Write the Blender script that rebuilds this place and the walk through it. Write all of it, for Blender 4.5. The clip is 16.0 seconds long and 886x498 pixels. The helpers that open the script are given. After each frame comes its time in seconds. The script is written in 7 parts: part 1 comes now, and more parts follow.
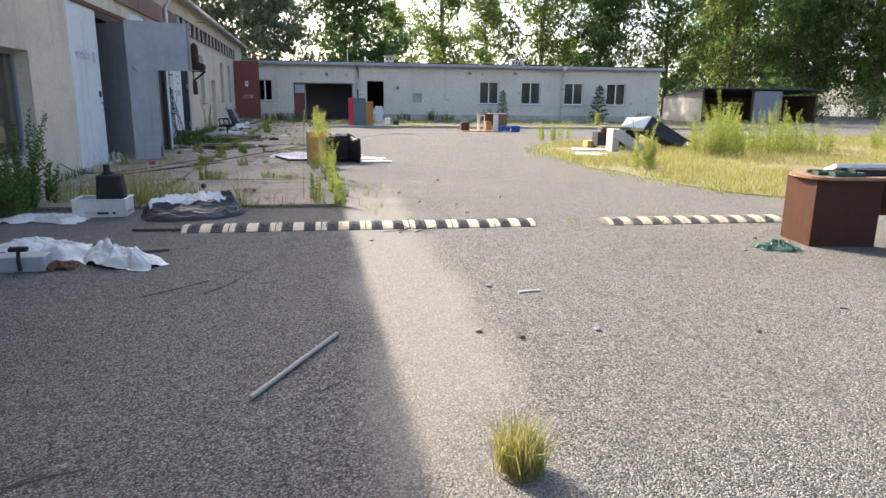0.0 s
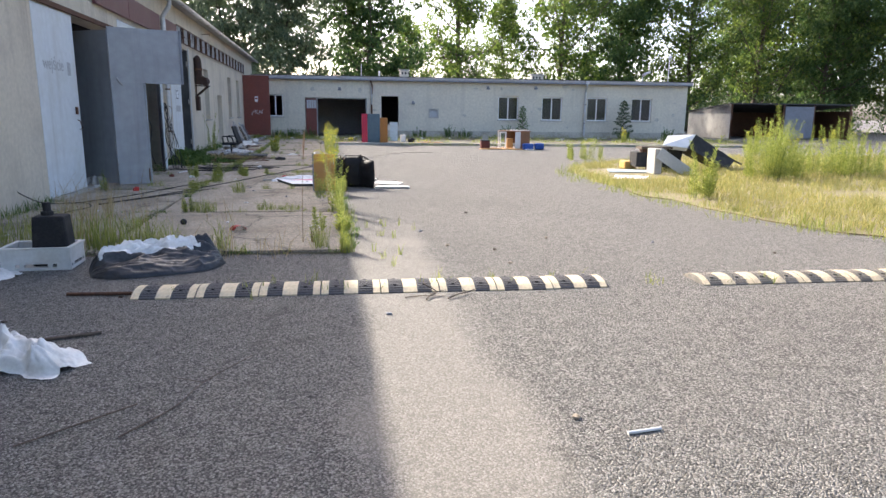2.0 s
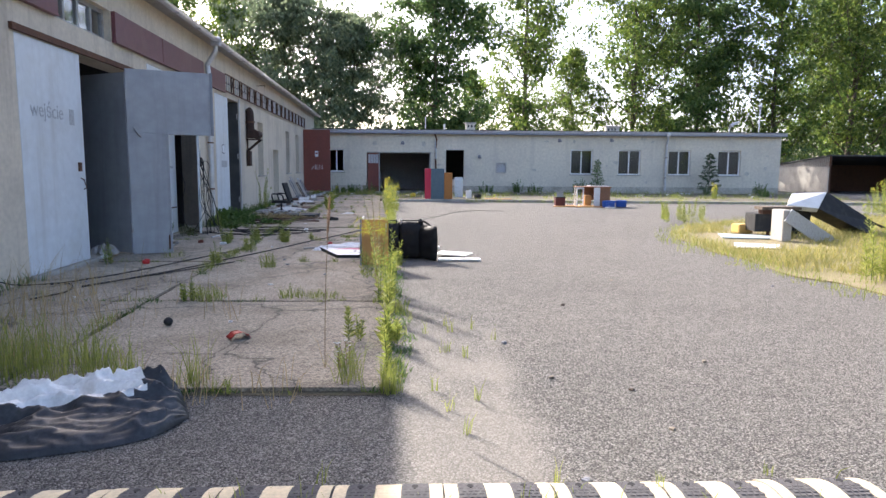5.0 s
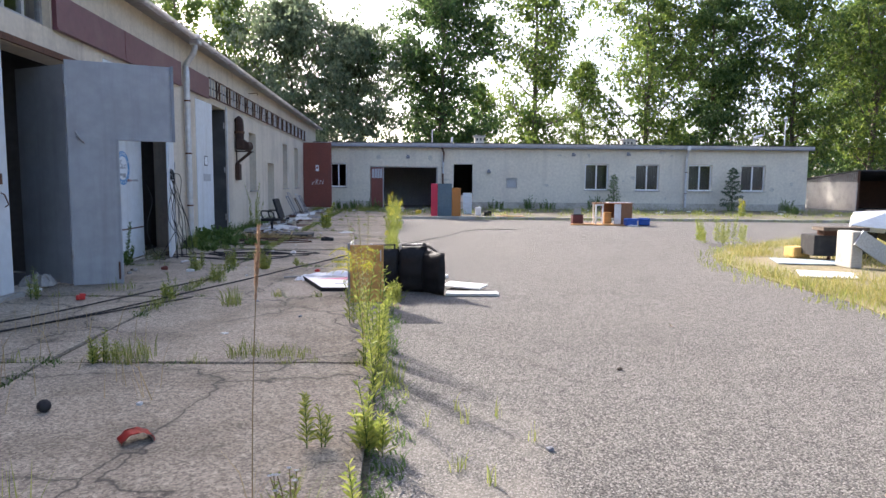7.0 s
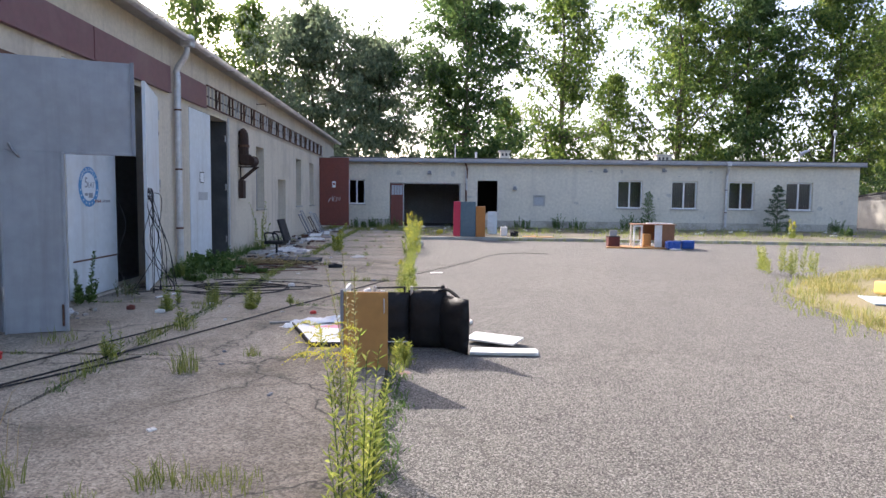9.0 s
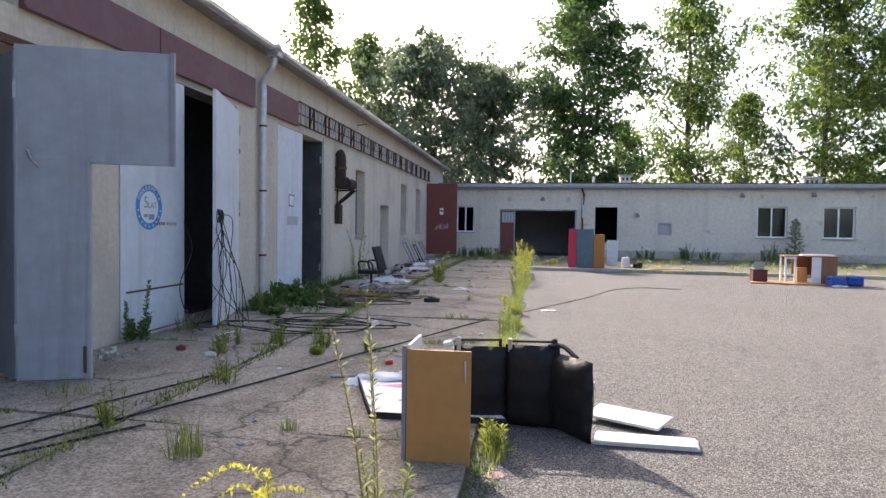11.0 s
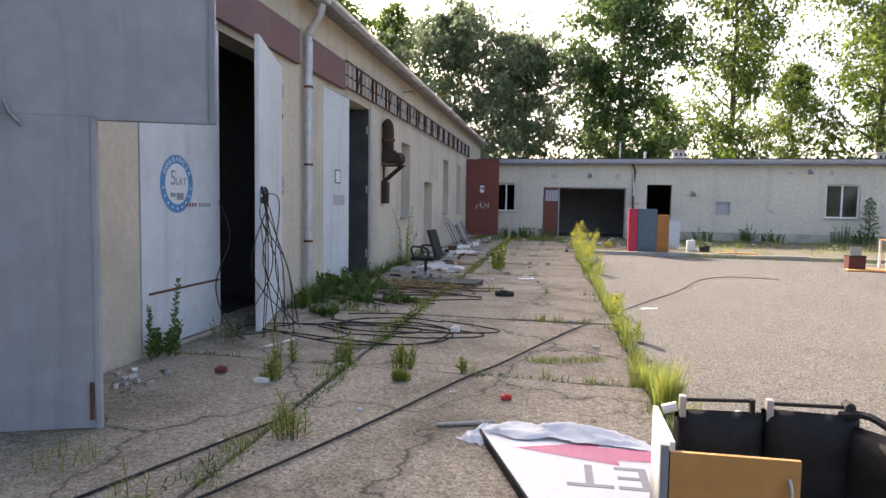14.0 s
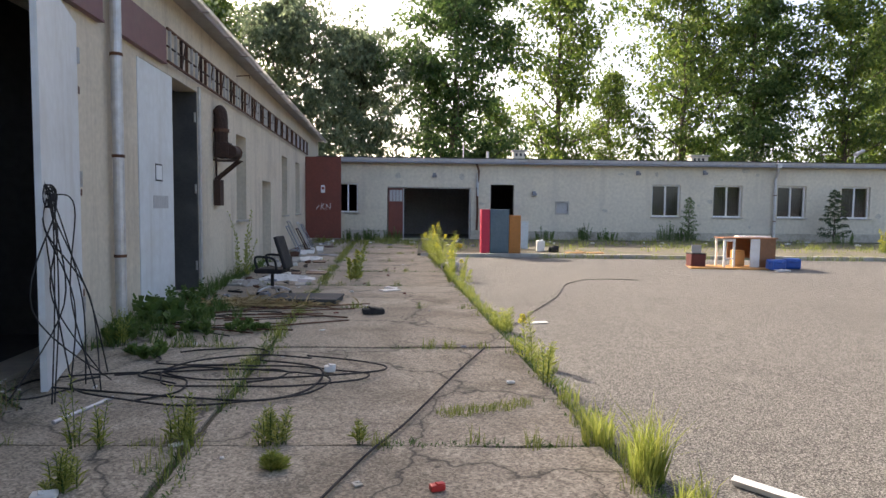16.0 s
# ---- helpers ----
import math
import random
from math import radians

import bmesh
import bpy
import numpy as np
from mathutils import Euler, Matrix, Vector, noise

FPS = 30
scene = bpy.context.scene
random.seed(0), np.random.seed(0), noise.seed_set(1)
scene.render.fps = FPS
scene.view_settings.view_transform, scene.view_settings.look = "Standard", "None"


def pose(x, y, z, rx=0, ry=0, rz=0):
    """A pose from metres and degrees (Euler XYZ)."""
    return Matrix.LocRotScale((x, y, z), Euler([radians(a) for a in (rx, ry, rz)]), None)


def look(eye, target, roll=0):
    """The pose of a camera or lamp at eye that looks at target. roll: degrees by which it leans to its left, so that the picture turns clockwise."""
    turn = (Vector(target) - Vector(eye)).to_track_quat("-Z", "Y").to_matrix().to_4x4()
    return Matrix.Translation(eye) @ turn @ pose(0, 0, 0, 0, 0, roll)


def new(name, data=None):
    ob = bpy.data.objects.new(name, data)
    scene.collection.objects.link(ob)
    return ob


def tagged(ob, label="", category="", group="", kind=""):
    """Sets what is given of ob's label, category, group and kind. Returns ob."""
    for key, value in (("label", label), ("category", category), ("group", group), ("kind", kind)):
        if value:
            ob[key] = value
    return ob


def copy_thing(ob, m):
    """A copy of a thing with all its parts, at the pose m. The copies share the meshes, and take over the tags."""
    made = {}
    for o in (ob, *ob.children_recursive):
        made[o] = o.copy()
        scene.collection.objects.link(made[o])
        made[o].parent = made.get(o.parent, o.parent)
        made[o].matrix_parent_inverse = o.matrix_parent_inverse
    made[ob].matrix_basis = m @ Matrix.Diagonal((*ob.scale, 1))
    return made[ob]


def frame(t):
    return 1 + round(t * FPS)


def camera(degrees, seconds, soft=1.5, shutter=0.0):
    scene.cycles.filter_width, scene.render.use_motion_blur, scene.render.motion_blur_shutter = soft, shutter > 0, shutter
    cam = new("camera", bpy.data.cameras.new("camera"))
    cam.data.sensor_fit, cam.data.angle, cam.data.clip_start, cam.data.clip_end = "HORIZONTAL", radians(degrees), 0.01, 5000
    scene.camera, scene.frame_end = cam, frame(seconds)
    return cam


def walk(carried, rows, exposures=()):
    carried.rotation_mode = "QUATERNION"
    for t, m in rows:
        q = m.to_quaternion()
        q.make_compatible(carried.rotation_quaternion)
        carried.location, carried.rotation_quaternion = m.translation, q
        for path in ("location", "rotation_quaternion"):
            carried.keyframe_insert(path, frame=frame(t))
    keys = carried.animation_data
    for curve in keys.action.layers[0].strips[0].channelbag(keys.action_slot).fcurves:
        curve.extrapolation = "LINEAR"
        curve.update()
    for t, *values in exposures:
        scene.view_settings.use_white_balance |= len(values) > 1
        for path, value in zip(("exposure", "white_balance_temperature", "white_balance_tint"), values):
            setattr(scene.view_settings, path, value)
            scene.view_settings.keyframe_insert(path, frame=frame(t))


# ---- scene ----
cam = camera(68.3, 16.0)
# seconds, stops, kelvin, tint
EXPOSURES = [(0, 1.93, 6800, 10), (3.5, 1.92, 6550, 12), (7, 1.90, 6500, 14), (11, 1.83, 6700, 15), (12, 1.98, 7350, 15), (13.5, 2.02, 7500, 15), (15, 1.96, 7300, 16), (15.75, 1.92, 7150, 16), (15.95, 1.74, 7350, 13), (16, 1.74, 7350, 13)]
PATH = [
    (0, (5.066, 1.296, 1.453), (5.35, 3.225, 1.005), 0.7),
    (0.5, (5.098, 1.821, 1.476), (5.39, 3.746, 1.02), 0.7),
    (1, (5.046, 2.239, 1.464), (5.34, 4.165, 1.013), 0.8),
    (1.5, (5.083, 2.774, 1.453), (5.376, 4.701, 1.003), 0.7),
    (2, (5.105, 3.263, 1.485), (5.351, 5.206, 1.08), 0.7),
    (2.5, (5.087, 3.734, 1.503), (5.312, 5.684, 1.117), 0.8),
    (3, (5.163, 4.206, 1.493), (5.388, 6.161, 1.131), 0.7),
    (3.5, (5.19, 4.627, 1.503), (5.302, 6.601, 1.203), 0.6),
    (4, (5.151, 5.061, 1.524), (5.236, 7.038, 1.237), 0.7),
    (6.3, (5.18, 7.37, 1.46), (5.19, 9.36, 1.263), 0.5),
    (6.5, (5.154, 7.564, 1.476), (5.166, 9.554, 1.277), 0.7),
    (7, (5.191, 8.039, 1.458), (5.227, 10.028, 1.258), 0.5),
    (7.5, (5.234, 8.514, 1.492), (5.228, 10.504, 1.293), 0.6),
    (8, (5.19, 9.065, 1.556), (5.16, 11.055, 1.357), 0.8),
    (8.2, (5.205, 9.257, 1.569), (5.181, 11.247, 1.371), 0.7),
    (10.3, (5.213, 11.222, 1.512), (5.014, 13.211, 1.446), 0.7),
    (10.5, (5.202, 11.432, 1.485), (4.917, 13.411, 1.42), 0.7),
    (11, (5.19, 11.895, 1.475), (4.811, 13.858, 1.406), 0.8),
    (11.5, (5.149, 12.332, 1.437), (4.552, 14.24, 1.364), 0.6),
    (12, (5.036, 12.55, 1.442), (4.189, 14.36, 1.357), 0.6),
    (12.5, (4.747, 12.687, 1.472), (3.875, 14.484, 1.363), 0.9),
    (13, (4.428, 12.866, 1.507), (3.835, 14.772, 1.374), 1.1),
    (13.5, (4.19, 13.231, 1.528), (3.645, 15.15, 1.392), 0.9),
    (14, (3.952, 13.569, 1.512), (3.516, 15.516, 1.374), 0.9),
    (14.5, (3.756, 13.933, 1.525), (3.595, 15.922, 1.39), 0.8),
    (15, (3.616, 14.379, 1.527), (3.497, 16.371, 1.39), 0.7),
    (15.5, (3.427, 14.741, 1.523), (3.315, 16.734, 1.388), 0.7),
    (16, (3.266, 15.08, 1.533), (3.338, 17.074, 1.402), 0.6),
]
walk(cam, [(t, look(eye, target, roll)) for t, eye, target, roll in PATH], EXPOSURES)

# ---------- light ----------
SUN_AZ, SUN_EL = 35.0, 30.0          # degrees to the left of +y, above the horizon
sx, sy, sz = -math.sin(radians(SUN_AZ)) * math.cos(radians(SUN_EL)), math.cos(radians(SUN_AZ)) * math.cos(radians(SUN_EL)), math.sin(radians(SUN_EL))
world = bpy.data.worlds.new("sky")
scene.world = world
world.use_nodes = True
sky = world.node_tree.nodes.new("ShaderNodeTexSky")
sky.sky_type, sky.sun_disc = "NISHITA", False
sky.sun_elevation, sky.sun_rotation = radians(SUN_EL), radians(-SUN_AZ)
sky.air_density, sky.dust_density, sky.ozone_density = 0.6, 3.2, 0.6
world.node_tree.links.new(sky.outputs["Color"], world.node_tree.nodes["Background"].inputs["Color"])
world.node_tree.nodes["Background"].inputs["Strength"].default_value = 0.15
sun = new("sun", bpy.data.lights.new("sun", "SUN"))
sun.data.energy, sun.data.angle, sun.data.color = 2.9, radians(0.6), (1.0, 0.94, 0.85)
sun.matrix_world = look((sx * 60, sy * 60, sz * 60), (0, 0, 0))


# ---------- materials ----------
def mat(name, base, rough=0.8, metal=0.0, spots=None, spot_scale=1.2, spot_amount=0.5, grain=30.0, vary=0.12, bump=0.25, dist=0.004, each=0.0, transmit=0.0, coat=0.0):
    """A two-scale procedural surface: a grain that varies the base, larger stains of the colour spots, and a bump."""
    m = bpy.data.materials.new(name)
    m.use_nodes = True
    n, l = m.node_tree.nodes, m.node_tree.links
    p = n["Principled BSDF"]
    co = n.new("ShaderNodeTexCoord")
    g = n.new("ShaderNodeTexNoise")
    g.inputs["Scale"].default_value, g.inputs["Detail"].default_value = grain, 6
    l.new(co.outputs["Object"], g.inputs["Vector"])
    ramp = n.new("ShaderNodeMapRange")
    ramp.inputs["From Min"].default_value, ramp.inputs["From Max"].default_value = 0.3, 0.7
    ramp.inputs["To Min"].default_value, ramp.inputs["To Max"].default_value = 1 - vary, 1 + vary
    l.new(g.outputs["Fac"], ramp.inputs["Value"])
    val = ramp.outputs["Result"]
    if each:
        info = n.new("ShaderNodeObjectInfo")
        r2 = n.new("ShaderNodeMapRange")
        r2.inputs["To Min"].default_value, r2.inputs["To Max"].default_value = 1 - each, 1 + each
        l.new(info.outputs["Random"], r2.inputs["Value"])
        mul = n.new("ShaderNodeMath")
        mul.operation = "MULTIPLY"
        l.new(val, mul.inputs[0])
        l.new(r2.outputs["Result"], mul.inputs[1])
        val = mul.outputs[0]
    vec = n.new("ShaderNodeVectorMath")
    vec.operation = "SCALE"
    vec.inputs[0].default_value = base
    l.new(val, vec.inputs["Scale"])
    colour = vec.outputs["Vector"]
    if spots:
        s = n.new("ShaderNodeTexNoise")
        s.inputs["Scale"].default_value, s.inputs["Detail"].default_value, s.inputs["Roughness"].default_value = spot_scale, 8, 0.65
        l.new(co.outputs["Object"], s.inputs["Vector"])
        sr = n.new("ShaderNodeMapRange")
        sr.inputs["From Min"].default_value, sr.inputs["From Max"].default_value = 0.48, 0.68
        sr.inputs["To Max"].default_value = spot_amount
        l.new(s.outputs["Fac"], sr.inputs["Value"])
        mx = n.new("ShaderNodeMix")
        mx.data_type = "RGBA"
        l.new(sr.outputs["Result"], mx.inputs["Factor"])
        l.new(colour, mx.inputs["A"])
        mx.inputs["B"].default_value = (*spots, 1)
        colour = mx.outputs["Result"]
    l.new(colour, p.inputs["Base Color"])
    p.inputs["Roughness"].default_value, p.inputs["Metallic"].default_value = rough, metal
    p.inputs["Transmission Weight"].default_value, p.inputs["Coat Weight"].default_value = transmit, coat
    if bump:
        b = n.new("ShaderNodeBump")
        b.inputs["Strength"].default_value, b.inputs["Distance"].default_value = bump, dist
        l.new(g.outputs["Fac"], b.inputs["Height"])
        l.new(b.outputs["Normal"], p.inputs["Normal"])
    return m


def streaked(m, colour, amount, scale=5.0):
    """Adds run-off streaks, long in z, to a plaster."""
    n, l = m.node_tree.nodes, m.node_tree.links
    p = n["Principled BSDF"]
    old = p.inputs["Base Color"].links[0].from_socket
    co = n.new("ShaderNodeTexCoord")
    mp = n.new("ShaderNodeMapping")
    mp.inputs["Scale"].default_value = (1.0, 1.0, 0.07)
    l.new(co.outputs["Object"], mp.inputs["Vector"])
    z = n.new("ShaderNodeTexNoise")
    z.inputs["Scale"].default_value, z.inputs["Detail"].default_value, z.inputs["Roughness"].default_value = scale, 6, 0.7
    l.new(mp.outputs["Vector"], z.inputs["Vector"])
    r = n.new("ShaderNodeMapRange")
    r.inputs["From Min"].default_value, r.inputs["From Max"].default_value, r.inputs["To Max"].default_value = 0.52, 0.78, amount
    l.new(z.outputs["Fac"], r.inputs["Value"])
    mx = n.new("ShaderNodeMix")
    mx.data_type = "RGBA"
    l.new(r.outputs["Result"], mx.inputs["Factor"])
    l.new(old, mx.inputs["A"])
    mx.inputs["B"].default_value = (*colour, 1)
    l.new(mx.outputs["Result"], p.inputs["Base Color"])
    return m


def asphalt_material():
    """Worn asphalt with pale exposed aggregate, darker patches and wind-blown sand."""
    m = mat("asphalt", (0.18, 0.169, 0.152), 0.93, spots=(0.125, 0.116, 0.106), spot_scale=0.22, spot_amount=0.7, grain=9.0, vary=0.16, bump=0)
    n, l = m.node_tree.nodes, m.node_tree.links
    p = n["Principled BSDF"]
    co = n.new("ShaderNodeTexCoord")
    v = n.new("ShaderNodeTexVoronoi")
    v.inputs["Scale"].default_value = 102
    l.new(co.outputs["Object"], v.inputs["Vector"])
    sep = n.new("ShaderNodeSeparateColor")
    l.new(v.outputs["Color"], sep.inputs["Color"])
    st = n.new("ShaderNodeMapRange")
    st.inputs["From Min"].default_value, st.inputs["From Max"].default_value, st.inputs["To Max"].default_value = 0.72, 1.0, 0.62
    l.new(sep.outputs["Red"], st.inputs["Value"])
    gap = n.new("ShaderNodeMapRange")                     # bitumen between the stones
    gap.inputs["From Min"].default_value, gap.inputs["From Max"].default_value = 0.25, 0.75
    gap.inputs["To Min"].default_value, gap.inputs["To Max"].default_value = 1.22, 0.3
    l.new(v.outputs["Distance"], gap.inputs["Value"])
    tone = n.new("ShaderNodeMapRange")
    tone.inputs["To Min"].default_value, tone.inputs["To Max"].default_value = 0.45, 1.5
    l.new(sep.outputs["Green"], tone.inputs["Value"])
    both = n.new("ShaderNodeMath")
    both.operation = "MULTIPLY"
    l.new(gap.outputs["Result"], both.inputs[0])
    l.new(tone.outputs["Result"], both.inputs[1])
    sc = n.new("ShaderNodeVectorMath")
    sc.operation = "SCALE"
    l.new(p.inputs["Base Color"].links[0].from_socket, sc.inputs[0])
    l.new(both.outputs[0], sc.inputs["Scale"])
    old = sc.outputs["Vector"]
    mx = n.new("ShaderNodeMix")
    mx.data_type = "RGBA"
    l.new(st.outputs["Result"], mx.inputs["Factor"])
    l.new(old, mx.inputs["A"])
    mx.inputs["B"].default_value = (0.44, 0.42, 0.39, 1)
    # sand: a band beside the concrete edge and thin drifts elsewhere
    xyz = n.new("ShaderNodeSeparateXYZ")
    l.new(co.outputs["Object"], xyz.inputs["Vector"])
    def node(op, a, b):
        q = n.new("ShaderNodeMath")
        q.operation = op
        for i, s in enumerate((a, b)):
            if isinstance(s, (int, float)):
                q.inputs[i].default_value = s
            else:
                l.new(s, q.inputs[i])
        return q.outputs[0]
    line = node("ADD", xyz.outputs["X"], node("MULTIPLY", xyz.outputs["Y"], 0.03))
    band = node("SUBTRACT", 1.0, node("DIVIDE", node("ABSOLUTE", node("SUBTRACT", line, 5.70), 0), 0.62))
    start = node("SUBTRACT", 1.0, node("DIVIDE", node("ABSOLUTE", node("SUBTRACT", xyz.outputs["Y"], 7.2), 0), 6.5))
    z = n.new("ShaderNodeTexNoise")
    z.inputs["Scale"].default_value, z.inputs["Detail"].default_value, z.inputs["Roughness"].default_value = 0.9, 7, 0.6
    l.new(co.outputs["Object"], z.inputs["Vector"])
    amount = node("ADD", node("MULTIPLY", node("MINIMUM", node("MAXIMUM", band, 0.0), node("MAXIMUM", start, 0.0)), 1.3), node("MULTIPLY", node("SUBTRACT", z.outputs["Fac"], 0.62), 1.6))
    clamp = node("MINIMUM", node("MAXIMUM", amount, 0.0), 0.52)
    mx2 = n.new("ShaderNodeMix")
    mx2.data_type = "RGBA"
    l.new(clamp, mx2.inputs["Factor"])
    l.new(mx.outputs["Result"], mx2.inputs["A"])
    mx2.inputs["B"].default_value = (0.215, 0.195, 0.165, 1)
    # old cracks filled with dark dirt, in some stretches only
    warp = n.new("ShaderNodeTexNoise")
    warp.inputs["Scale"].default_value, warp.inputs["Detail"].default_value = 1.7, 6
    l.new(co.outputs["Object"], warp.inputs["Vector"])
    lin = n.new("ShaderNodeMixRGB")
    lin.blend_type = "LINEAR_LIGHT"
    lin.inputs["Fac"].default_value = 0.22
    l.new(co.outputs["Object"], lin.inputs[1])
    l.new(warp.outputs["Color"], lin.inputs[2])
    cr = n.new("ShaderNodeTexVoronoi")
    cr.feature = "DISTANCE_TO_EDGE"
    cr.inputs["Scale"].default_value = 0.42
    l.new(lin.outputs["Color"], cr.inputs["Vector"])
    part_of = n.new("ShaderNodeTexNoise")
    part_of.inputs["Scale"].default_value = 0.3
    l.new(co.outputs["Object"], part_of.inputs["Vector"])
    crack = node("MULTIPLY", node("MAXIMUM", node("SUBTRACT", 1.0, node("DIVIDE", cr.outputs["Distance"], 0.012)), 0.0), node("MINIMUM", node("MAXIMUM", node("MULTIPLY", node("SUBTRACT", part_of.outputs["Fac"], 0.53), 14.0), 0.0), 0.35))
    crack = node("MULTIPLY", crack, node("SUBTRACT", 1.0, clamp))
    mx3 = n.new("ShaderNodeMix")
    mx3.data_type = "RGBA"
    l.new(crack, mx3.inputs["Factor"])
    l.new(mx2.outputs["Result"], mx3.inputs["A"])
    mx3.inputs["B"].default_value = (0.045, 0.04, 0.03, 1)
    l.new(mx3.outputs["Result"], p.inputs["Base Color"])
    b = n.new("ShaderNodeBump")
    b.inputs["Strength"].default_value, b.inputs["Distance"].default_value = 1.0, 0.014
    l.new(node("SUBTRACT", 1.0, node("MULTIPLY", clamp, 1.25)), b.inputs["Strength"])
    l.new(v.outputs["Distance"], b.inputs["Height"])
    b.invert = True
    l.new(b.outputs["Normal"], p.inputs["Normal"])
    return m


def concrete_material():
    """Old cast concrete slab: pitted and stained, with exposed grit and dirt-filled cracks at two scales."""
    m = mat("slab_concrete", (0.33, 0.28, 0.215), 0.93, spots=(0.155, 0.128, 0.09), spot_scale=0.8, spot_amount=0.9, grain=26, vary=0.22, bump=0.5, dist=0.01, each=0.1)
    n, l = m.node_tree.nodes, m.node_tree.links
    p = n["Principled BSDF"]
    co = n.new("ShaderNodeTexCoord")
    colour = p.inputs["Base Color"].links[0].from_socket
    grit = n.new("ShaderNodeTexVoronoi")
    grit.inputs["Scale"].default_value = 78
    l.new(co.outputs["Object"], grit.inputs["Vector"])
    sep = n.new("ShaderNodeSeparateColor")
    l.new(grit.outputs["Color"], sep.inputs["Color"])
    gr = n.new("ShaderNodeMapRange")
    gr.inputs["To Min"].default_value, gr.inputs["To Max"].default_value = 0.55, 1.42
    l.new(sep.outputs["Red"], gr.inputs["Value"])
    sc = n.new("ShaderNodeVectorMath")
    sc.operation = "SCALE"
    l.new(colour, sc.inputs[0])
    l.new(gr.outputs["Result"], sc.inputs["Scale"])
    colour = sc.outputs["Vector"]
    where = n.new("ShaderNodeTexNoise")
    where.inputs["Scale"].default_value, where.inputs["Detail"].default_value = 0.55, 3
    l.new(co.outputs["Object"], where.inputs["Vector"])
    for scale, warp_scale, amount, width, soft, low in ((0.55, 2.4, 0.34, 0.010, 0.045, 0.30), (2.3, 5.0, 0.16, 0.016, 0.06, 0.50)):
        warp = n.new("ShaderNodeTexNoise")
        warp.inputs["Scale"].default_value, warp.inputs["Detail"].default_value = warp_scale, 7
        l.new(co.outputs["Object"], warp.inputs["Vector"])
        add = n.new("ShaderNodeMixRGB")
        add.blend_type = "LINEAR_LIGHT"
        add.inputs["Fac"].default_value = amount
        l.new(co.outputs["Object"], add.inputs[1])
        l.new(warp.outputs["Color"], add.inputs[2])
        v = n.new("ShaderNodeTexVoronoi")
        v.feature = "DISTANCE_TO_EDGE"
        v.inputs["Scale"].default_value = scale
        l.new(add.outputs["Color"], v.inputs["Vector"])
        keep = n.new("ShaderNodeMapRange")
        keep.inputs["From Min"].default_value, keep.inputs["From Max"].default_value = low, low + 0.12
        l.new(where.outputs["Fac"], keep.inputs["Value"])
        for reach, strength, dark in ((soft, 0.35, (0.13, 0.112, 0.085)), (width, 0.9, (0.045, 0.04, 0.03))):
            r = n.new("ShaderNodeMapRange")
            r.inputs["From Max"].default_value = reach
            r.inputs["To Min"].default_value, r.inputs["To Max"].default_value = strength, 0.0
            l.new(v.outputs["Distance"], r.inputs["Value"])
            f = n.new("ShaderNodeMath")
            f.operation = "MULTIPLY"
            l.new(r.outputs["Result"], f.inputs[0])
            l.new(keep.outputs["Result"], f.inputs[1])
            mx = n.new("ShaderNodeMix")
            mx.data_type = "RGBA"
            l.new(f.outputs[0], mx.inputs["Factor"])
            l.new(colour, mx.inputs["A"])
            mx.inputs["B"].default_value = (*dark, 1)
            colour = mx.outputs["Result"]
    l.new(colour, p.inputs["Base Color"])
    return m


def leaf_material(name, base, tip, through_light=0.45):
    """Leaves that let some light through, each one a little different."""
    m = bpy.data.materials.new(name)
    m.use_nodes = True
    n, l = m.node_tree.nodes, m.node_tree.links
    geo = n.new("ShaderNodeNewGeometry")
    mx = n.new("ShaderNodeMix")
    mx.data_type = "RGBA"
    l.new(geo.outputs["Random Per Island"], mx.inputs["Factor"])
    mx.inputs["A"].default_value, mx.inputs["B"].default_value = (*base, 1), (*tip, 1)
    p = n["Principled BSDF"]
    p.inputs["Roughness"].default_value = 0.55
    l.new(mx.outputs["Result"], p.inputs["Base Color"])
    t = n.new("ShaderNodeBsdfTranslucent")
    l.new(mx.outputs["Result"], t.inputs["Color"])
    s = n.new("ShaderNodeMixShader")
    s.inputs["Fac"].default_value = through_light
    l.new(p.outputs["BSDF"], s.inputs[1])
    l.new(t.outputs["BSDF"], s.inputs[2])
    l.new(s.outputs["Shader"], n["Material Output"].inputs["Surface"])
    return m


ASPHALT = asphalt_material()
SLAB = concrete_material()
PLASTER = mat("beige_plaster", (0.61, 0.535, 0.425), 0.9, spots=(0.36, 0.31, 0.25), spot_scale=0.7, spot_amount=0.55, grain=14, vary=0.09, bump=0.3)
FARPLASTER = mat("pale_plaster", (0.66, 0.60, 0.485), 0.9, spots=(0.42, 0.39, 0.34), spot_scale=0.45, spot_amount=0.4, grain=8, vary=0.1, bump=0.3)
PLINTH = mat("stained_cement_render", (0.50, 0.455, 0.375), 0.92, spots=(0.24, 0.22, 0.17), spot_scale=1.1, spot_amount=0.8, grain=14, vary=0.15, bump=0.5)
CEMENT = mat("pale_cement_patch", (0.52, 0.49, 0.42), 0.92, spots=(0.36, 0.33, 0.28), spot_scale=6, spot_amount=0.7, grain=20, vary=0.15)
GREYPLASTER = mat("dirty_grey_plaster", (0.27, 0.265, 0.26), 0.95, spots=(0.17, 0.165, 0.16), spot_scale=0.9, grain=10, vary=0.15)
streaked(PLASTER, (0.26, 0.21, 0.165), 0.62, 3.2)
streaked(FARPLASTER, (0.36, 0.33, 0.29), 0.35, 2.0)
